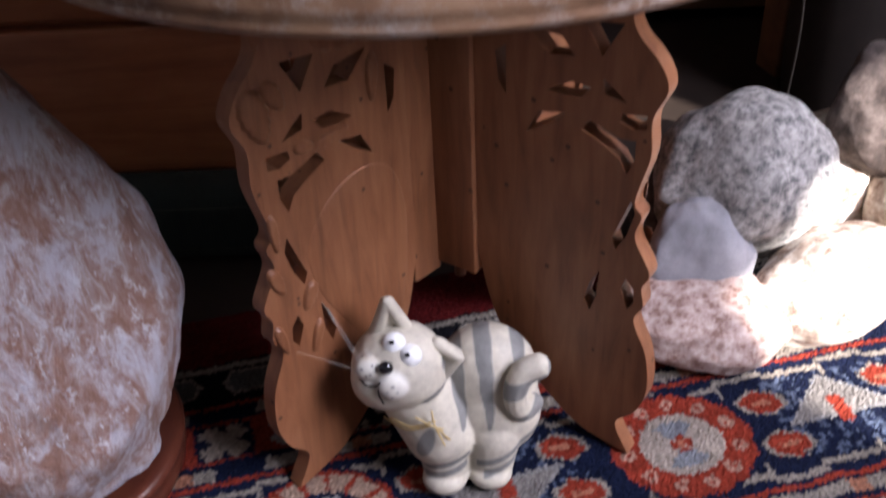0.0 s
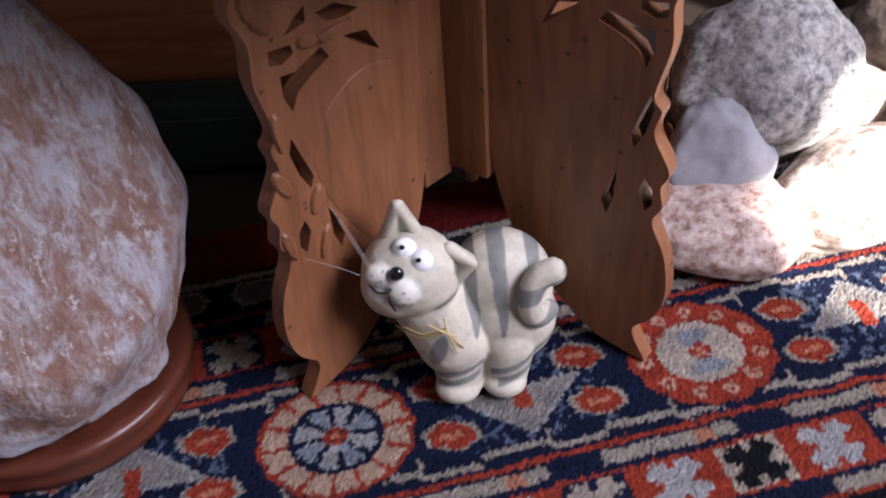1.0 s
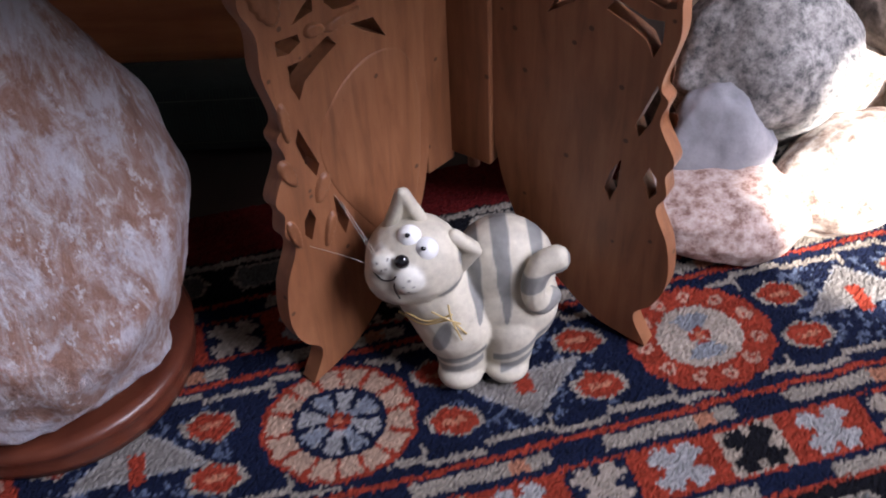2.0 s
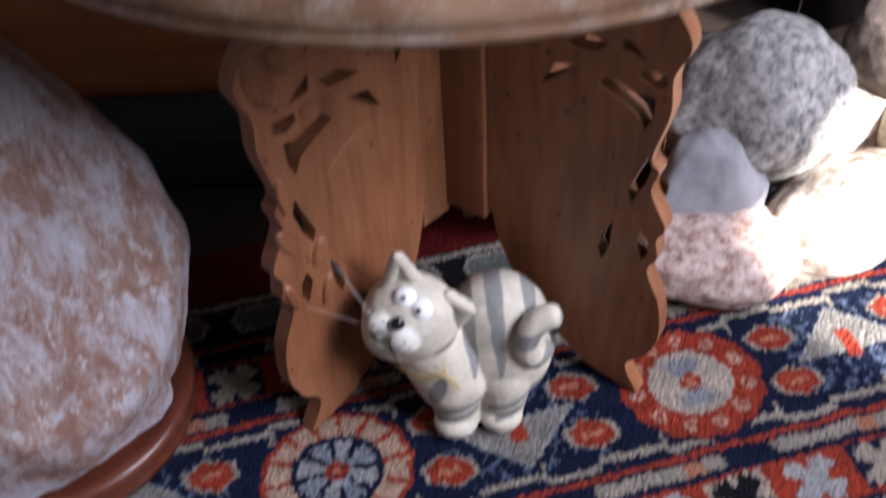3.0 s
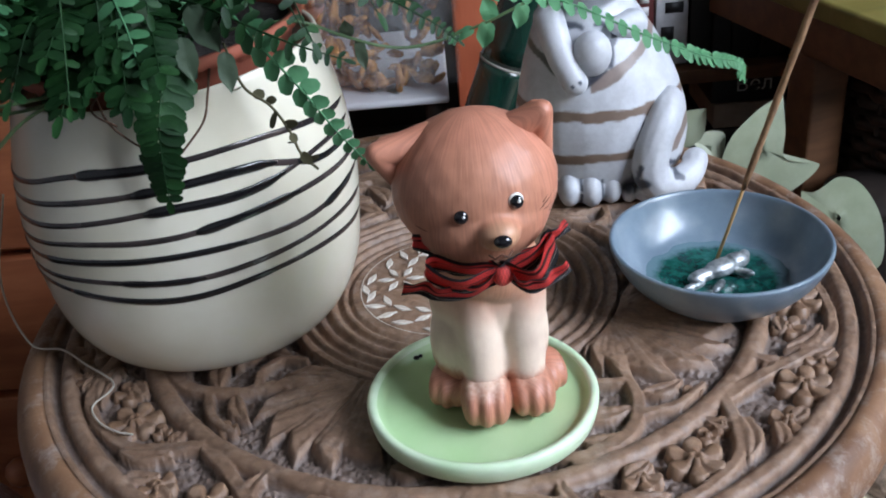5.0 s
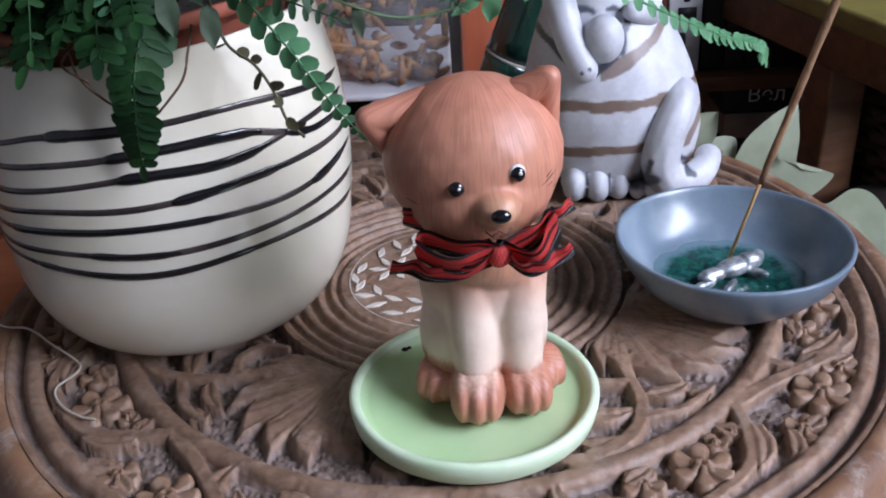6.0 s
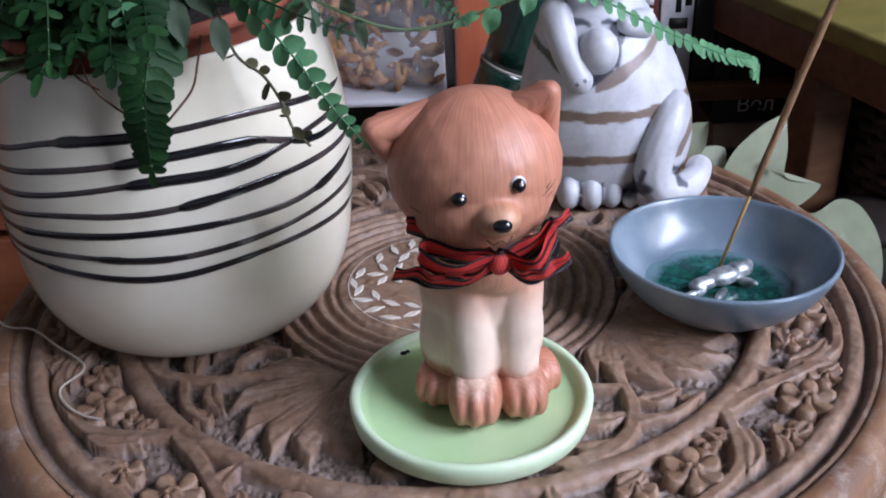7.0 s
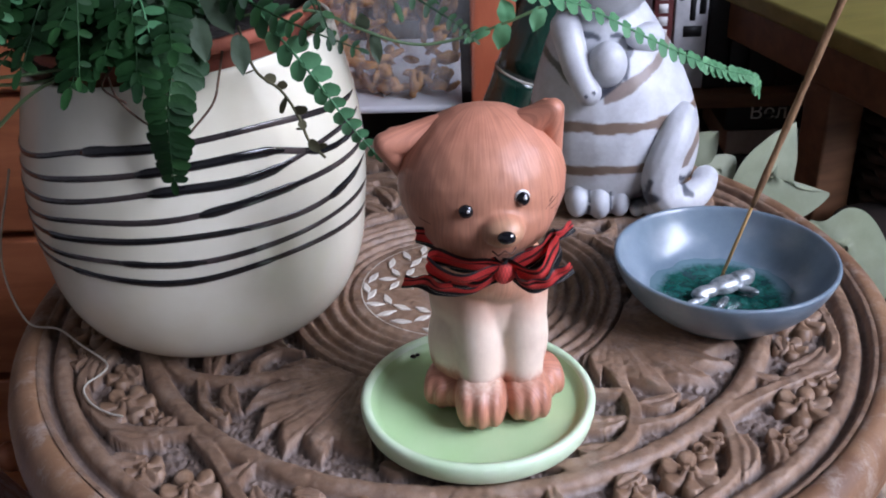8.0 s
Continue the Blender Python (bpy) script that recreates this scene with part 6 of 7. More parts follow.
for _ in range(120):
    u, v = rnd.uniform(-0.85, 0.85), rnd.random() ** 1.3
    fat = 0.026 * (1 - u * u) ** 0.6 * (1 - v) ** 0.5
    ellipsoid(bm, (u * 0.062, rnd.uniform(-fat, fat) * 0.8, 0.006 + v * 0.125), (rnd.uniform(0.008, 0.017), 0.003, rnd.uniform(0.004, 0.008)), (rnd.uniform(0, 90), rnd.uniform(0, 90), rnd.uniform(0, 180)), 1)
tagged(part("snack_pieces", bm, SNACK, bag, "brown dried pieces inside the bag"), kind="stuff")

ORANGE_WOOD = wood("orange_board", (0.26, 0.055, 0.02), (0.36, 0.085, 0.035), (0.44, 0.12, 0.05), (2, 2, 0.3), scale=20)
plank = part("wooden_plank", box(bmesh.new(), (0.020, 0.545, -0.0115), (0.066, 0.562, 0.60), bevel=0.002), ORANGE_WOOD)
tagged(plank, "upright reddish-orange wooden board behind the stool", "board")

BAMBOO, zt_, zb_ = shader("dark_green_bamboo", 0.2, coat=0.5)
zt_.links.new(ramp(zt_, noise_tex(zt_, 30, 5, (2, 2, 0.3)), [(0.3, (0.004, 0.020, 0.014)), (0.6, (0.010, 0.040, 0.026)), (0.75, (0.03, 0.07, 0.045))]), zb_.inputs["Base Color"])
NODE_PALE, _, _ = shader("bamboo_node", 0.8, color=(0.34, 0.32, 0.27))
bamboo = thing("bamboo_cane", (-0.094, 0.330, -0.0115), "thick dark green glossy bamboo cane leaning behind the table", "bamboo")
bway = Vector((0.163, 0.0, 0.428)).normalized()
marks = [0.0, 0.12, 0.245, 0.368, 0.428, 0.56, 0.70]
for a, b in zip(marks, marks[1:]):
    pts, rad = [], []
    for i in range(9):
        f = i / 8
        pts.append(bway * (a + (b - a) * f))
        rad.append(0.0225 + 0.0010 * abs(2 * f - 1) ** 6)
    part("segment", tube(bmesh.new(), pts, rad, 24), BAMBOO, bamboo)
for s in marks[1:-1]:
    part("node_ring", tube(bmesh.new(), [bway * (s - 0.0016), bway * s, bway * (s + 0.0016)], [0.0232, 0.0240, 0.0232], 24), NODE_PALE, bamboo, "pale papery ring at the node")

# bookcase and its books
case = thing("bookcase", (0, 0, 0), "dark brown wooden bookcase with open shelves", "bookcase")
board("side", (0.080, 0.600, -0.0115), (0.098, 0.86, 1.20), SHELF_WOOD, case)
board("side", (0.470, 0.600, -0.0115), (0.488, 0.86, 1.20), SHELF_WOOD, case)
board("back", (0.0985, 0.845, -0.0115), (0.4695, 0.858, 1.20), DARK_WOOD, case)
for z in (0.004, 0.250, 0.560, 0.860, 1.180):
    board("shelf", (0.0985, 0.602, z), (0.4695, 0.8445, z + 0.016), SHELF_WOOD, case)
PAGES, _, _ = shader("book_pages", 0.9, color=(0.5, 0.46, 0.38))
def cover(color):
    m, t, b = shader("book_cover", 0.5)
    n = noise_tex(t, 60, 5)
    t.links.new(ramp(t, n, [(0.3, tuple(c * 0.7 for c in color)), (0.7, color)]), b.inputs["Base Color"])
    return m
INK_WHITE, _, _ = shader("white_print", 0.6, color=(0.6, 0.6, 0.58))
def book(x, w, h, d, color, label, z=0.2665, bars=(), flat=False):
    b = thing("book", (x, 0.622, z), label, "book", "books in the bookcase")
    c = cover(color)
    if flat:
        board("cover", (0, 0, 0.0005), (w, d, h), c, b, 0.0015)
        board("pages", (0.004, 0.003, 0.003), (w + 0.0015, d - 0.003, h - 0.003), PAGES, b, 0)
    else:
        board("cover", (0, 0, 0.0005), (w, d, h), c, b, 0.0015)
        board("pages", (0.002, 0.005, 0.004), (w - 0.002, d + 0.0015, h + 0.0005), PAGES, b, 0)
    for x0, z0, x1, z1, ink in bars:
        board("print_bar", (x0, -0.0006, z0), (x1, 0.0002, z1), ink, b, 0)
    return b
WHITE_COVER = (0.5, 0.5, 0.5)
INK_BLACK, _, _ = shader("black_print", 0.6, color=(0.01, 0.01, 0.01))
x = 0.100
for w, h, col, lab, bars in ((0.030, 0.17, (0.05, 0.05, 0.06), "black upright book on the shelf", ()), (0.026, 0.15, (0.25, 0.2, 0.14), "beige upright book on the shelf", ()), (0.034, 0.18, (0.03, 0.05, 0.08), "dark blue upright book on the shelf", ()), (0.022, 0.17, (0.05, 0.03, 0.03), "thin dark book on the shelf", ()),
                             (0.021, 0.19, (0.10, 0.022, 0.02), "dark red book with pale upright lettering", [(0.005, 0.045 + 0.014 * i, 0.015, 0.055 + 0.014 * i, INK_WHITE) for i in range(7)]),
                             (0.036, 0.19, WHITE_COVER, "white paperback with black brush marks", [(0.004, 0.10, 0.008, 0.17, INK_BLACK), (0.010, 0.060, 0.030, 0.072, INK_BLACK), (0.016, 0.078, 0.022, 0.12, INK_BLACK), (0.026, 0.085, 0.033, 0.16, INK_BLACK), (0.006, 0.03, 0.02, 0.045, INK_BLACK)]),
                             (0.024, 0.18, (0.010, 0.010, 0.012), "black upright book on the shelf", ()), (0.020, 0.17, (0.02, 0.02, 0.022), "black upright book on the shelf", ()), (0.030, 0.19, (0.014, 0.012, 0.012), "black upright book on the shelf", ()), (0.028, 0.17, (0.03, 0.018, 0.012), "dark brown upright book on the shelf", ()), (0.030, 0.18, (0.015, 0.015, 0.018), "black upright book on the shelf", ()), (0.035, 0.16, (0.02, 0.016, 0.014), "black upright book on the shelf", ())):
    book(x, w, h, 0.14, col, lab, bars=bars)
    x += w + 0.002
z = 0.0205
for w, h, col, lab in ((0.17, 0.058, (0.05, 0.03, 0.025), "dark brown book lying in a stack"), (0.165, 0.032, (0.02, 0.03, 0.04), "dark blue book lying in a stack"), (0.16, 0.040, (0.06, 0.05, 0.04), "grey-brown book lying in a stack"), (0.15, 0.030, (0.03, 0.02, 0.02), "dark book lying in a stack"), (0.085, 0.030, (0.34, 0.29, 0.23), "pale beige book lying in a stack")):
    book(0.305 + (0.0 if w > 0.1 else 0.008), w, h, 0.12, col, lab, z, flat=True)
    z += h + 0.001
top_book = book(0.309, 0.098, 0.031, 0.12, (0.010, 0.010, 0.011), "black book with white lettering on its spine", z, flat=True)
fc = bpy.data.curves.new("lettering", "FONT")
fc.body, fc.size, fc.extrude = "\u0412\u0435\u043b", 0.0240, 0.0002
tmp = new("lettering", fc)
me = bpy.data.meshes.new_from_object(tmp.evaluated_get(bpy.context.evaluated_depsgraph_get()))
bpy.data.objects.remove(tmp)
me.materials.clear(); me.materials.append(INK_WHITE)
txt = part("lettering", me, None, top_book, "white printed word")
txt.location, txt.rotation_euler = (0.0265, -0.0006, 0.0135), (radians(90), 0, 0)

# small yellow-topped table at the right
side_table = thing("side_table", (0.362, 0.385, -0.0115), "small table with a yellow-green top and brown legs", "table")
side_table.rotation_euler = (0, 0, radians(16.7))
board("top", (0.0, -0.06, 0.378), (0.60, 0.44, 0.3975), YELLOW_WOOD, side_table, 0.004)
board("apron", (0.010, -0.045, 0.336), (0.59, 0.425, 0.3775), SHELF_WOOD, side_table, 0.002)
for x, y in ((0.012, 0.060), (0.545, -0.03), (0.012, 0.385), (0.545, 0.385)):
    board("leg", (x, y, 0.0005), (x + 0.040, y + 0.040, 0.3355), SHELF_WOOD, side_table, 0.003)

# ---- plants ----
def leaf_stuff(name, dark, mid, light, rough=0.55, scale=50):
    m, t, b = shader(name, rough)
    n = noise_tex(t, scale, 5)
    info = t.nodes.new("ShaderNodeNewGeometry")
    c = mix(t, 0.45, ramp(t, n, [(0.3, dark), (0.55, mid), (0.75, light)]), ramp(t, info.outputs["Random Per Island"], [(0.0, dark), (0.6, mid), (1.0, light)]))
    t.links.new(c, b.inputs["Base Color"])
    b.inputs["Specular IOR Level"].default_value = 0.25
    bump(t, b, [(noise_tex(t, scale * 5, 3), 0.3, 0.0008)])
    tr = t.nodes.new("ShaderNodeBsdfTranslucent")
    t.links.new(c, tr.inputs[0])
    ms = t.nodes.new("ShaderNodeMixShader")
    ms.inputs[0].default_value = 0.10
    t.links.new(b.outputs[0], ms.inputs[1]); t.links.new(tr.outputs[0], ms.inputs[2])
    t.links.new(ms.outputs[0], t.nodes["Material Output"].inputs[0])
    return m
FERN = leaf_stuff("fern_green", (0.004, 0.016, 0.005), (0.011, 0.043, 0.010), (0.032, 0.100, 0.026))
FERN_PALE = leaf_stuff("fern_pale_green", (0.05, 0.15, 0.06), (0.10, 0.26, 0.12), (0.18, 0.36, 0.18))
DRY = leaf_stuff("dry_leaf", (0.06, 0.055, 0.030), (0.11, 0.105, 0.055), (0.19, 0.165, 0.095), 0.8)
IVY = leaf_stuff("grey_green_leaf", (0.03, 0.055, 0.03), (0.07, 0.10, 0.06), (0.14, 0.18, 0.13))
POTHOS = leaf_stuff("pale_marbled_leaf", (0.20, 0.24, 0.15), (0.31, 0.345, 0.24), (0.41, 0.435, 0.33), 0.35, 25)

def leaflet(bm, base, way, normal, length, width, teeth=True):
    """One small fern leaflet, cupped along its midrib."""
    side = way.cross(normal).normalized()
    cols = []
    for i, (f, w) in enumerate(((0.0, 0.40), (0.18, 0.92), (0.45, 1.0), (0.72, 0.95), (0.91, 0.66), (1.0, 0.12))):
        c = base + way * length * f - normal * length * 0.10 * f * f
        k = width / 2 * w * (0.86 if teeth and i % 2 else 1.0)
        cols.append((bm.verts.new(c + side * k + normal * k * 0.25), bm.verts.new(c), bm.verts.new(c - side * k + normal * k * 0.25)))
    for a, b in zip(cols, cols[1:]):
        bm.faces.new((a[0], b[0], b[1], a[1]))
        bm.faces.new((a[1], b[1], b[2], a[2]))

def frond(pts, pairs, length, mat, parent, face=(0, -0.7, 0.7), taper=0.35, width=0.5, start=0.08, stem=0.0006, rnd=random.Random(1), lean_in=0.35, name="frond"):
    line = spline(pts, 60)
    bm = bmesh.new()
    tube(bm, line, [stem * (1.2 - 0.7 * i / 60) for i in range(61)], 5)
    n = Vector(face).normalized()
    for k in range(pairs):
        f = start + (1 - start) * (k + 0.5) / pairs
        i = min(int(f * 60), 59)
        p = line[i].lerp(line[i + 1], f * 60 - i)
        d = (line[i + 1] - line[i]).normalized()
        s = d.cross(n).normalized()
        up = s.cross(d)
        size = length * (1 - (1 - taper) * f ** 1.4) * min(1, 0.55 + f * 4) * rnd.uniform(0.88, 1.1)
        for sgn in (-1, 1):
            w = (s * sgn + d * lean_in * rnd.uniform(0.7, 1.3) - up * 0.18 * rnd.uniform(0, 1.6)).normalized()
            leaflet(bm, p, w, up, size, size * width)
    d = (line[-1] - line[-4]).normalized()
    leaflet(bm, line[-1], d, d.cross(n).cross(d).normalized(), length * taper * 1.3, length * taper * 0.6)
    return part(name, bm, mat, parent)

fern = thing("fern", POT + Vector((0, 0, 0.148)), "bushy green fern with drooping fronds in the planter", "plant")
F0 = fern.location
def rel(pts):
    return [Vector(p) - F0 for p in pts]
rnd = random.Random(11)
# near fronds that hang over the planter and reach across
frond(rel([(-0.096, -0.050, 0.556), (-0.100, -0.076, 0.546), (-0.104, -0.0945, 0.526), (-0.106, -0.0975, 0.507), (-0.107, -0.0965, 0.4920)]), 14, 0.0150, FERN, fern, (0, -1, 0.25), 0.36, 0.72, 0.20, lean_in=0.4)
frond(rel([(-0.085, -0.045, 0.558), (-0.068, -0.076, 0.549), (-0.050, -0.090, 0.531), (-0.038, -0.094, 0.514), (-0.0275, -0.096, 0.5005)]), 12, 0.0094, FERN_PALE, fern, (-0.5, -0.7, 0.6), 0.34, 0.85, 0.2, lean_in=0.8)
frond(rel([(-0.045, -0.020, 0.563), (0.010, -0.030, 0.552), (0.055, -0.030, 0.5395), (0.095, -0.030, 0.5195), (0.120, -0.030, 0.5085), (0.1345, -0.030, 0.5045), (0.1375, -0.030, 0.4985)]), 38, 0.0074, FERN_PALE, fern, (0.2, -0.45, 0.85), 0.5, 0.80, 0.1, lean_in=0.6)
frond(rel([(-0.070, -0.020, 0.560), (-0.030, -0.040, 0.556), (0.000, -0.045, 0.540), (0.012, -0.046, 0.530)]), 14, 0.008, FERN, fern, (0.2, -0.6, 0.75))
frond(rel([(-0.110, -0.030, 0.556), (-0.085, -0.070, 0.560), (-0.055, -0.085, 0.549), (-0.032, -0.088, 0.540)]), 14, 0.010, FERN, fern, (-0.2, -0.6, 0.75))
frond(rel([(-0.130, -0.030, 0.556), (-0.165, -0.070, 0.556), (-0.190, -0.085, 0.536), (-0.200, -0.090, 0.515)]), 14, 0.009, FERN, fern, (0.3, -0.6, 0.75))
frond(rel([(-0.150, -0.010, 0.556), (-0.195, -0.040, 0.552), (-0.220, -0.050, 0.520), (-0.226, -0.052, 0.490)]), 15, 0.008, FERN, fern, (0.4, -0.6, 0.7))
frond(rel([(-0.120, -0.030, 0.560), (-0.115, -0.080, 0.575), (-0.107, -0.098, 0.560), (-0.104, -0.103, 0.545)]), 10, 0.011, FERN_PALE, fern, (0, -0.8, 0.6))
for k in range(120):
    a = rnd.uniform(0, 2 * math.pi)
    reach = rnd.uniform(0.05, 0.135)
    rise = rnd.uniform(0.012, 0.10)
    b = Vector((0.030 * math.cos(a) * rnd.random(), 0.030 * math.sin(a) * rnd.random(), 0.0015))
    e = Vector((reach * math.cos(a), reach * math.sin(a), max(rnd.uniform(-0.004, 0.06) + rise * 0.3, 0.012)))
    m1 = b.lerp(e, 0.35) + Vector((0, 0, rise * 0.7))
    m2 = b.lerp(e, 0.70) + Vector((0, 0, rise * 0.8))
    frond([b, m1, m2, e], rnd.randint(11, 17), rnd.uniform(0.009, 0.0145), FERN if rnd.random() < 0.85 else FERN_PALE, fern, (math.cos(a) * 0.5, math.sin(a) * 0.5, 0.8), 0.4, 0.55, 0.15, rnd=rnd)
# a dark, dense skirt of fronds over the rim on the window's far side
for k in range(120):
    a = radians(rnd.uniform(150, 285))
    reach = rnd.uniform(0.060, 0.112)
    b = Vector((0.035 * math.cos(a), 0.035 * math.sin(a), 0.0015))
    e = Vector((reach * math.cos(a), reach * math.sin(a), rnd.uniform(0.001, 0.028) if reach > 0.08 else rnd.uniform(0.010, 0.034)))
    m = b.lerp(e, 0.6) + Vector((0, 0, rnd.uniform(0.012, 0.035)))
    frond([b, m, e], rnd.randint(9, 13), rnd.uniform(0.011, 0.016), FERN, fern, (math.cos(a) * 0.6, math.sin(a) * 0.6, 0.7), 0.45, 0.62, 0.1, rnd=rnd)
# tall upper fronds, added mostly above the view to shade the rest
for k in range(80):
    a = rnd.uniform(0, 2 * math.pi)
    reach = rnd.uniform(0.06, 0.15)
    b = Vector((0.030 * math.cos(a) * rnd.random(), 0.030 * math.sin(a) * rnd.random(), 0.0015))
    e = Vector((reach * math.cos(a), reach * math.sin(a), rnd.uniform(0.08, 0.16)))
    m = b.lerp(e, 0.5) + Vector((0, 0, rnd.uniform(0.04, 0.08)))
    frond([b, m, e], rnd.randint(13, 18), rnd.uniform(0.012, 0.018), FERN, fern, (math.cos(a) * 0.4, math.sin(a) * 0.4, 0.9), 0.4, 0.55, 0.15, rnd=rnd)
# bare stems low over the rim, and roots
STEM, _, _ = shader("green_stem", 0.5, color=(0.09, 0.15, 0.06))
ROOT, _, _ = shader("dry_root", 0.9, color=(0.10, 0.055, 0.03))
WHITE_ROOT, _, _ = shader("pale_root", 0.85, color=(0.5, 0.46, 0.38))
for pts in ([(-0.100, -0.060, 0.540), (-0.145, -0.085, 0.535), (-0.200, -0.090, 0.531)], [(-0.110, -0.060, 0.538), (-0.150, -0.090, 0.531), (-0.176, -0.092, 0.512)], [(-0.130, -0.060, 0.536), (-0.160, -0.080, 0.528), (-0.215, -0.080, 0.530)]):
    part("bare_stem", tube(bmesh.new(), spline(rel(pts), 20), 0.0008, 6), STEM, fern)
for pts in ([(-0.132, -0.078, 0.532), (-0.126, -0.0885, 0.524), (-0.118, -0.091, 0.516), (-0.110, -0.092, 0.511)], [(-0.086, -0.076, 0.537), (-0.086, -0.088, 0.530), (-0.089, -0.0905, 0.521), (-0.099, -0.092, 0.510)], [(-0.130, -0.076, 0.532), (-0.131, -0.088, 0.528), (-0.122, -0.090, 0.522)]):
    part("root", tube(bmesh.new(), spline(rel(pts), 20), 0.0005, 5), ROOT, fern, "thin brown dangling root")
part("root", tube(bmesh.new(), spline(rel([(-0.215, -0.005, 0.46), (-0.222, -0.022, 0.42), (-0.213, -0.032, H + 0.006), (-0.195, -0.038, H + 0.004), (-0.180, -0.051, H + 0.003), (-0.162, -0.068, H + 0.002), (-0.168, -0.083, H + 0.0015), (-0.162, -0.095, H + 0.0015), (-0.152, -0.103, H + 0.0015), (-0.144, -0.106, H + 0.0015)]), 70), 0.00055, 5), WHITE_ROOT, fern, "pale thread-like root lying on the table")
withered = spline(rel([(-0.080, -0.070, 0.545), (-0.072, -0.087, 0.533), (-0.062, -0.092, 0.526), (-0.056, -0.094, 0.516), (-0.053, -0.094, 0.506), (-0.0475, -0.093, 0.4985)]), 40)
bm = tube(bmesh.new(), withered, 0.0006, 5)
for k in range(10):
    p = withered[5 + int(k * 3.4)]
    w = Vector((rnd.uniform(-1, 1), -0.3 + rnd.uniform(-0.4, 0.4), rnd.uniform(-1.0, 0.5))).normalized()
    leaflet(bm, p, w, Vector((rnd.uniform(-1, 1), -1, rnd.uniform(-1, 1))).normalized(), rnd.uniform(0.003, 0.0075), rnd.uniform(0.0022, 0.0045))
part("dry_frond", bm, DRY, fern, "withered curled brown-green frond")
# ivy leaves and a creeping runner through the fern
ivy = thing("ivy_runner", F0, "thin ivy runner with small grey-green leaves", "plant")
part("runner", tube(bmesh.new(), spline(rel([(-0.100, -0.020, 0.5345), (-0.059, -0.030, 0.540), (-0.039, -0.020, 0.529), (-0.023, -0.010, 0.5195), (-0.008, -0.005, 0.516), (0.011, 0.0, 0.518), (0.029, 0.0, 0.524), (0.048, 0.0, 0.532)]), 50), 0.0008, 6), STEM, ivy)
def broad_leaf(tip, base, width, normal, lobes, mat, parent, name="leaf"):
    tip, base, n = Vector(tip), Vector(base), Vector(normal).normalized()
    d = tip - base
    L = d.length
    d.normalize()
    s = d.cross(n).normalized()
    n = s.cross(d)
    bm = bmesh.new()
    rows = []
    for i in range(15):
        f = i / 14
        w = width / 2 * (math.sin(math.pi * min(f * 1.0, 1) ** 0.72) ** 0.85 if 0 < f < 1 else 0.02)
        w *= 1 + lobes * math.cos(f * 9.0) + 0.025 * math.sin(f * 31)
        row = []
        for j in range(-4, 5):
            g = j / 4
            row.append(bm.verts.new(base + d * L * (f - 0.05 * abs(g) * (1 - f)) + s * w * g + n * (0.18 * w * abs(g) - 0.10 * L * f * f + 0.03 * L * math.sin(f * 6 + g * 2))))
        rows.append(row)
    for a, b in zip(rows, rows[1:]):
        for j in range(8):
            bm.faces.new((a[j], a[j + 1], b[j + 1], b[j]))
    return part(name, bm, mat, parent)
for tip, base, w, n in (((-0.090, -0.088, 0.537), (-0.094, -0.076, 0.550), 0.009, (0.3, -1, 0.2)), ((-0.076, -0.090, 0.532), (-0.078, -0.080, 0.544), 0.008, (0.3, -1, 0.2)), ((-0.103, -0.098, 0.552), (-0.108, -0.080, 0.568), 0.010, (0, -1, 0.4)), ((-0.080, -0.080, 0.545), (-0.090, -0.070, 0.560), 0.012, (0.2, -1, 0.3)),
                        ((0.008, -0.003, 0.516), (0.020, 0.0, 0.5205), 0.007, (0, -0.5, 0.8)), ((0.024, -0.004, 0.512), (0.027, 0.0, 0.523), 0.009, (0, -0.8, 0.4)), ((0.026, -0.002, 0.535), (0.029, 0.0, 0.524), 0.009, (0, -0.8, 0.4)), ((0.040, -0.004, 0.520), (0.044, 0.0, 0.530), 0.008, (0, -0.8, 0.4)), ((-0.036, -0.024, 0.536), (-0.036, -0.018, 0.528), 0.007, (0, -0.8, 0.4)), ((-0.030, -0.020, 0.512), (-0.032, -0.014, 0.524), 0.006, (0, -0.8, 0.4))):
    broad_leaf(Vector(tip) - F0, Vector(base) - F0, w, n, 0.12, FERN_PALE if tip[0] > -0.02 else IVY, ivy)

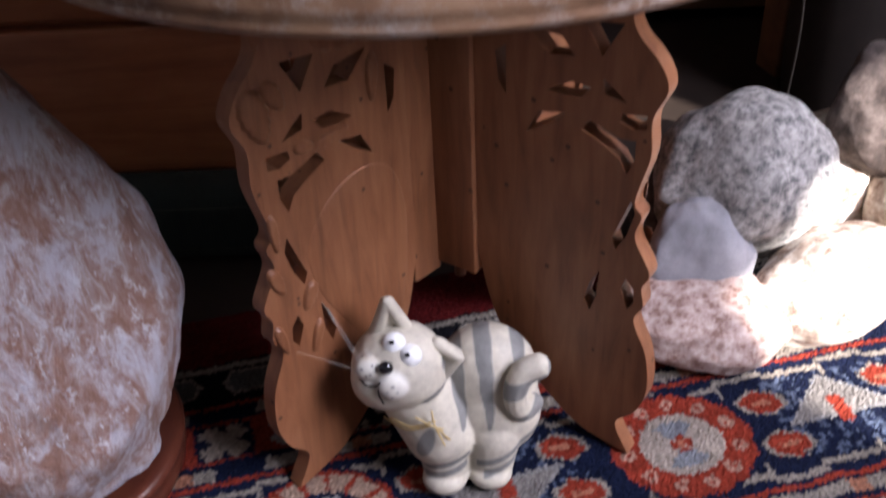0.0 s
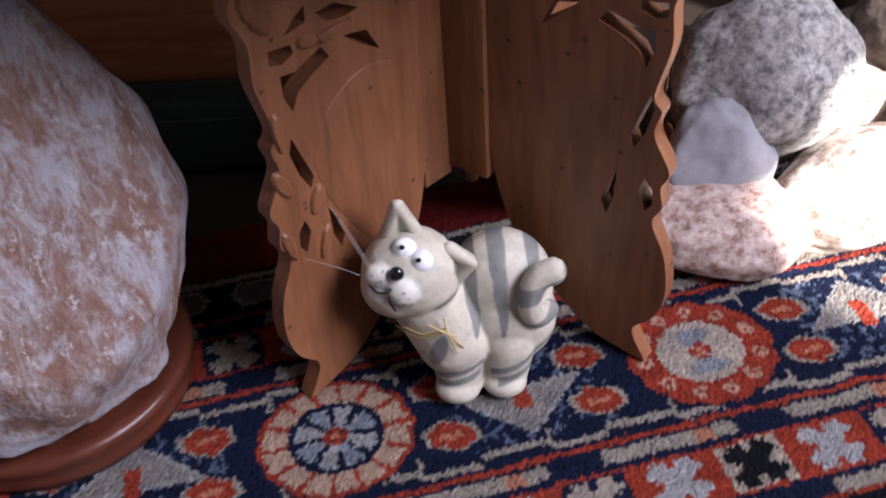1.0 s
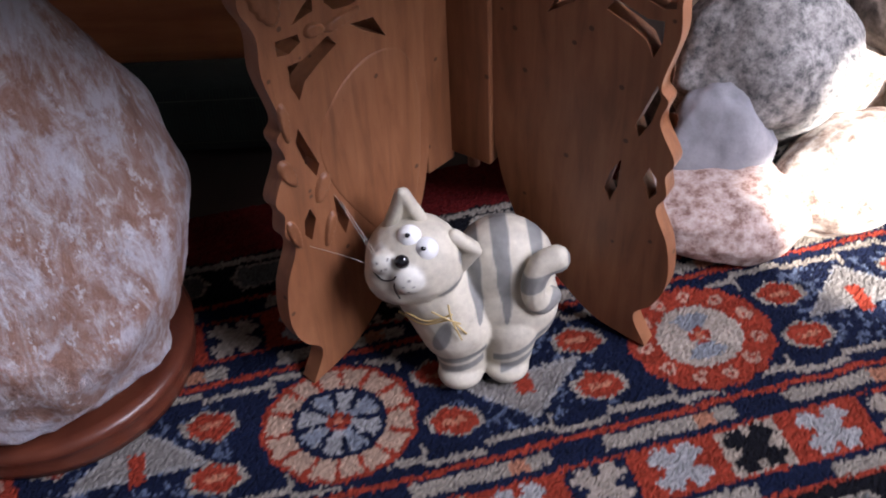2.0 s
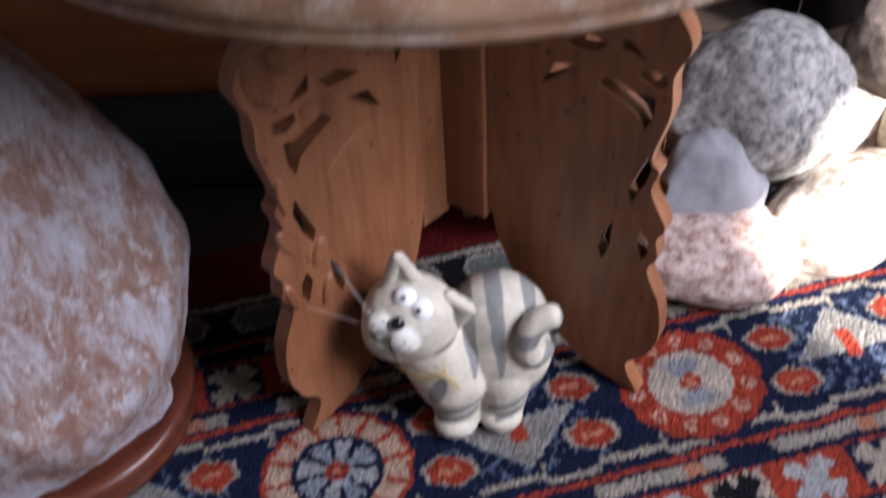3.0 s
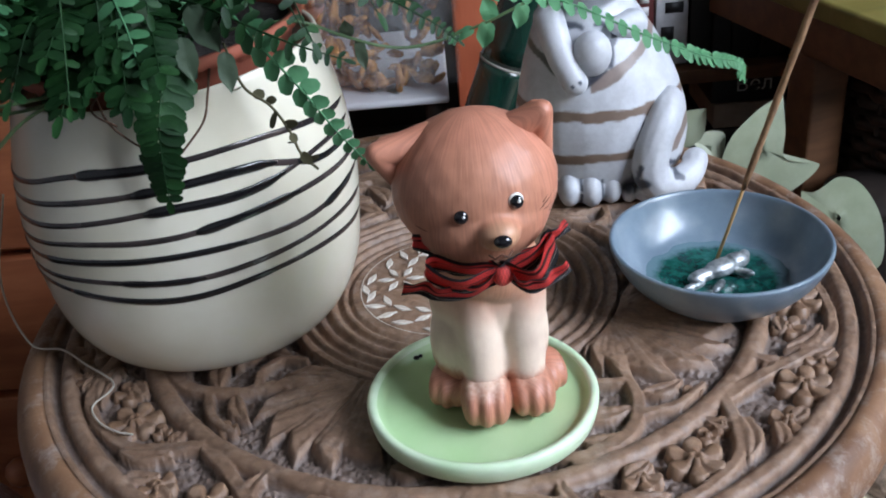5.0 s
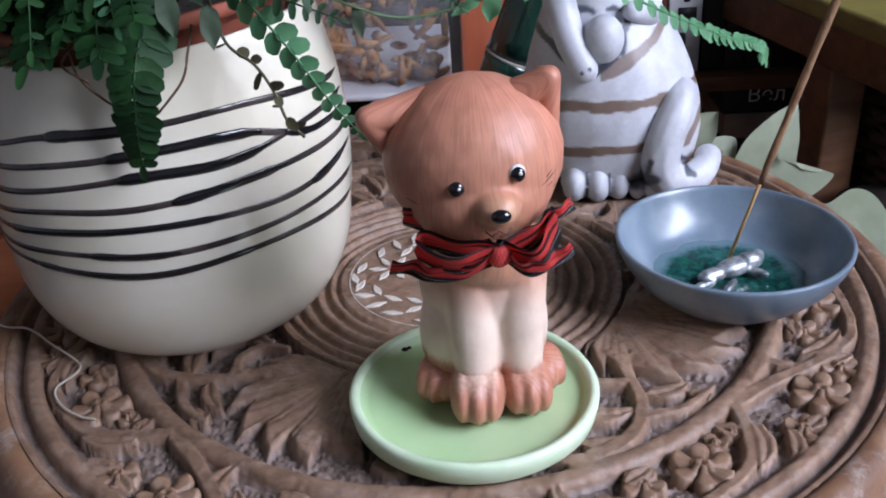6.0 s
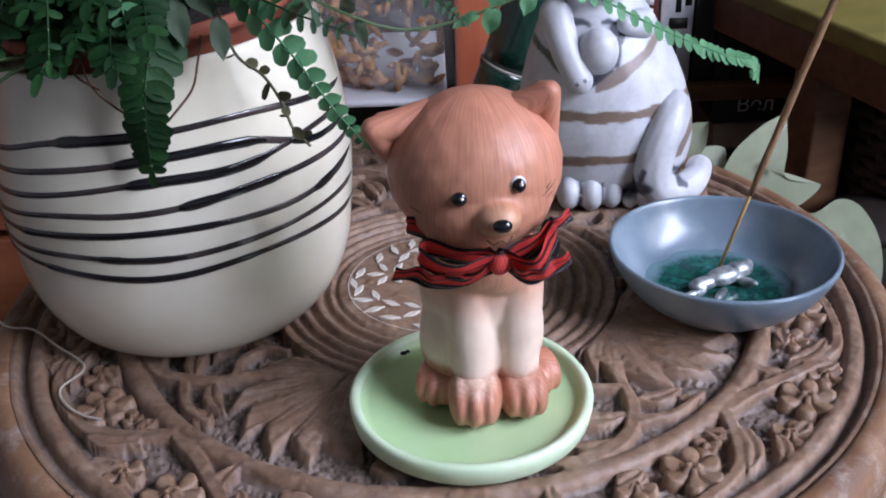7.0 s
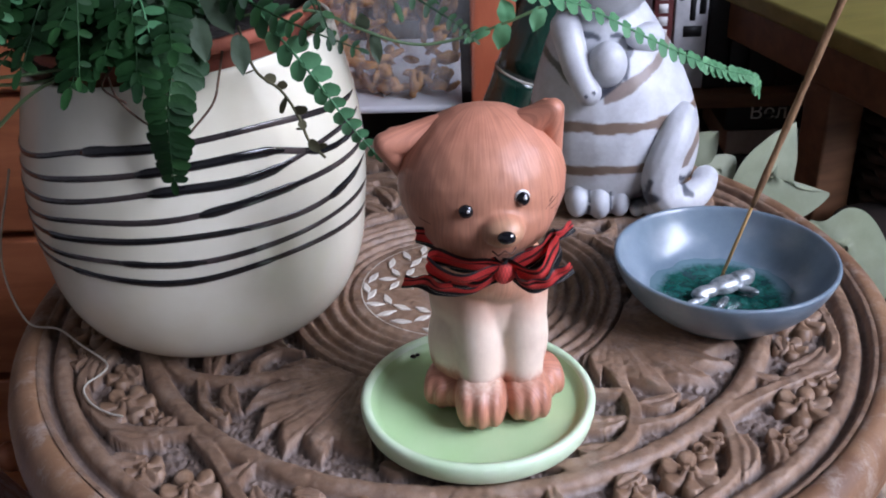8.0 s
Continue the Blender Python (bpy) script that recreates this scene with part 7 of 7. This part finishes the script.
# pale climbing plant beyond the table's edge
WOODY, _, _ = shader("woody_stem", 0.9, color=(0.030, 0.022, 0.014))
climber = thing("climbing_plant", (0.330, 0.335, -0.0115), "climbing plant with large pale marbled green leaves", "plant")
C0 = climber.location
part("stem", tube(bmesh.new(), spline([Vector(p) - C0 for p in ((0.330, 0.335, -0.0105), (0.333, 0.336, 0.10), (0.322, 0.334, 0.175), (0.303, 0.331, 0.225), (0.270, 0.330, 0.250), (0.212, 0.305, 0.300))], 40), 0.0013, 8), WOODY, climber, "thin dark woody stem")
def cut_leaf(centre, outline, tilt, parent):
    """A broad leaf of a given outline, dished about its middle."""
    c = Vector(centre) - C0
    pts = [Vector((u, 0, v)) for u, v in outline]
    ring = spline(pts + pts[:1], 8 * len(pts))[:-1]
    bm = bmesh.new()
    rows = []
    for f in (0.06, 0.3, 0.55, 0.8, 1.0):
        rows.append([bm.verts.new(c + Vector((p.x * f, tilt * p.z * f - 0.003 * f * f + 10.0 * f * f * p.x * p.z, p.z * f))) for i, p in enumerate(ring)])
    n = len(ring)
    for p, q in zip(rows, rows[1:]):
        for i in range(n):
            bm.faces.new((p[i], p[(i + 1) % n], q[(i + 1) % n], q[i]))
    bm.faces.new(rows[0])
    return part("leaf", bm, POTHOS, parent)
cut_leaf((0.265, 0.312, 0.300), [(0.020, 0.041), (0.0205, 0.015), (0.018, -0.006), (0.032, -0.011), (0.046, -0.013), (0.030, -0.027), (0.011, -0.037), (-0.012, -0.030), (-0.030, -0.018), (-0.033, -0.004), (-0.024, 0.018), (-0.003, 0.034)], 0.25, climber)
cut_leaf((0.335, 0.306, 0.232), [(-0.038, 0.033), (-0.024, 0.029), (-0.003, 0.037), (0.020, 0.026), (0.036, -0.003), (0.032, -0.038), (0.006, -0.046), (-0.018, -0.030), (-0.034, 0.008)], 0.2, climber)
cut_leaf((0.222, 0.318, 0.303), [(-0.016, 0.008), (0.000, 0.013), (0.014, 0.010), (0.013, -0.003), (0.010, -0.018), (-0.004, -0.004)], 0.5, climber)
for base in ((0.245, 0.313, 0.288), (0.330, 0.308, 0.200), (0.222, 0.319, 0.300)):
    part("leaf_stalk", tube(bmesh.new(), spline([Vector(base) - C0, (Vector(base) + Vector((0.300, 0.330, 0.235))) / 2 - C0 + Vector((0, 0.006, 0)), Vector((0.300, 0.330, 0.235)) - C0], 12), 0.0012, 6), STEM, climber)
broad_leaf(Vector((0.213, 0.298, 0.345)) - C0, Vector((0.190, 0.305, 0.318)) - C0, 0.030, (0, -0.8, 0.4), 0.05, POTHOS, climber)
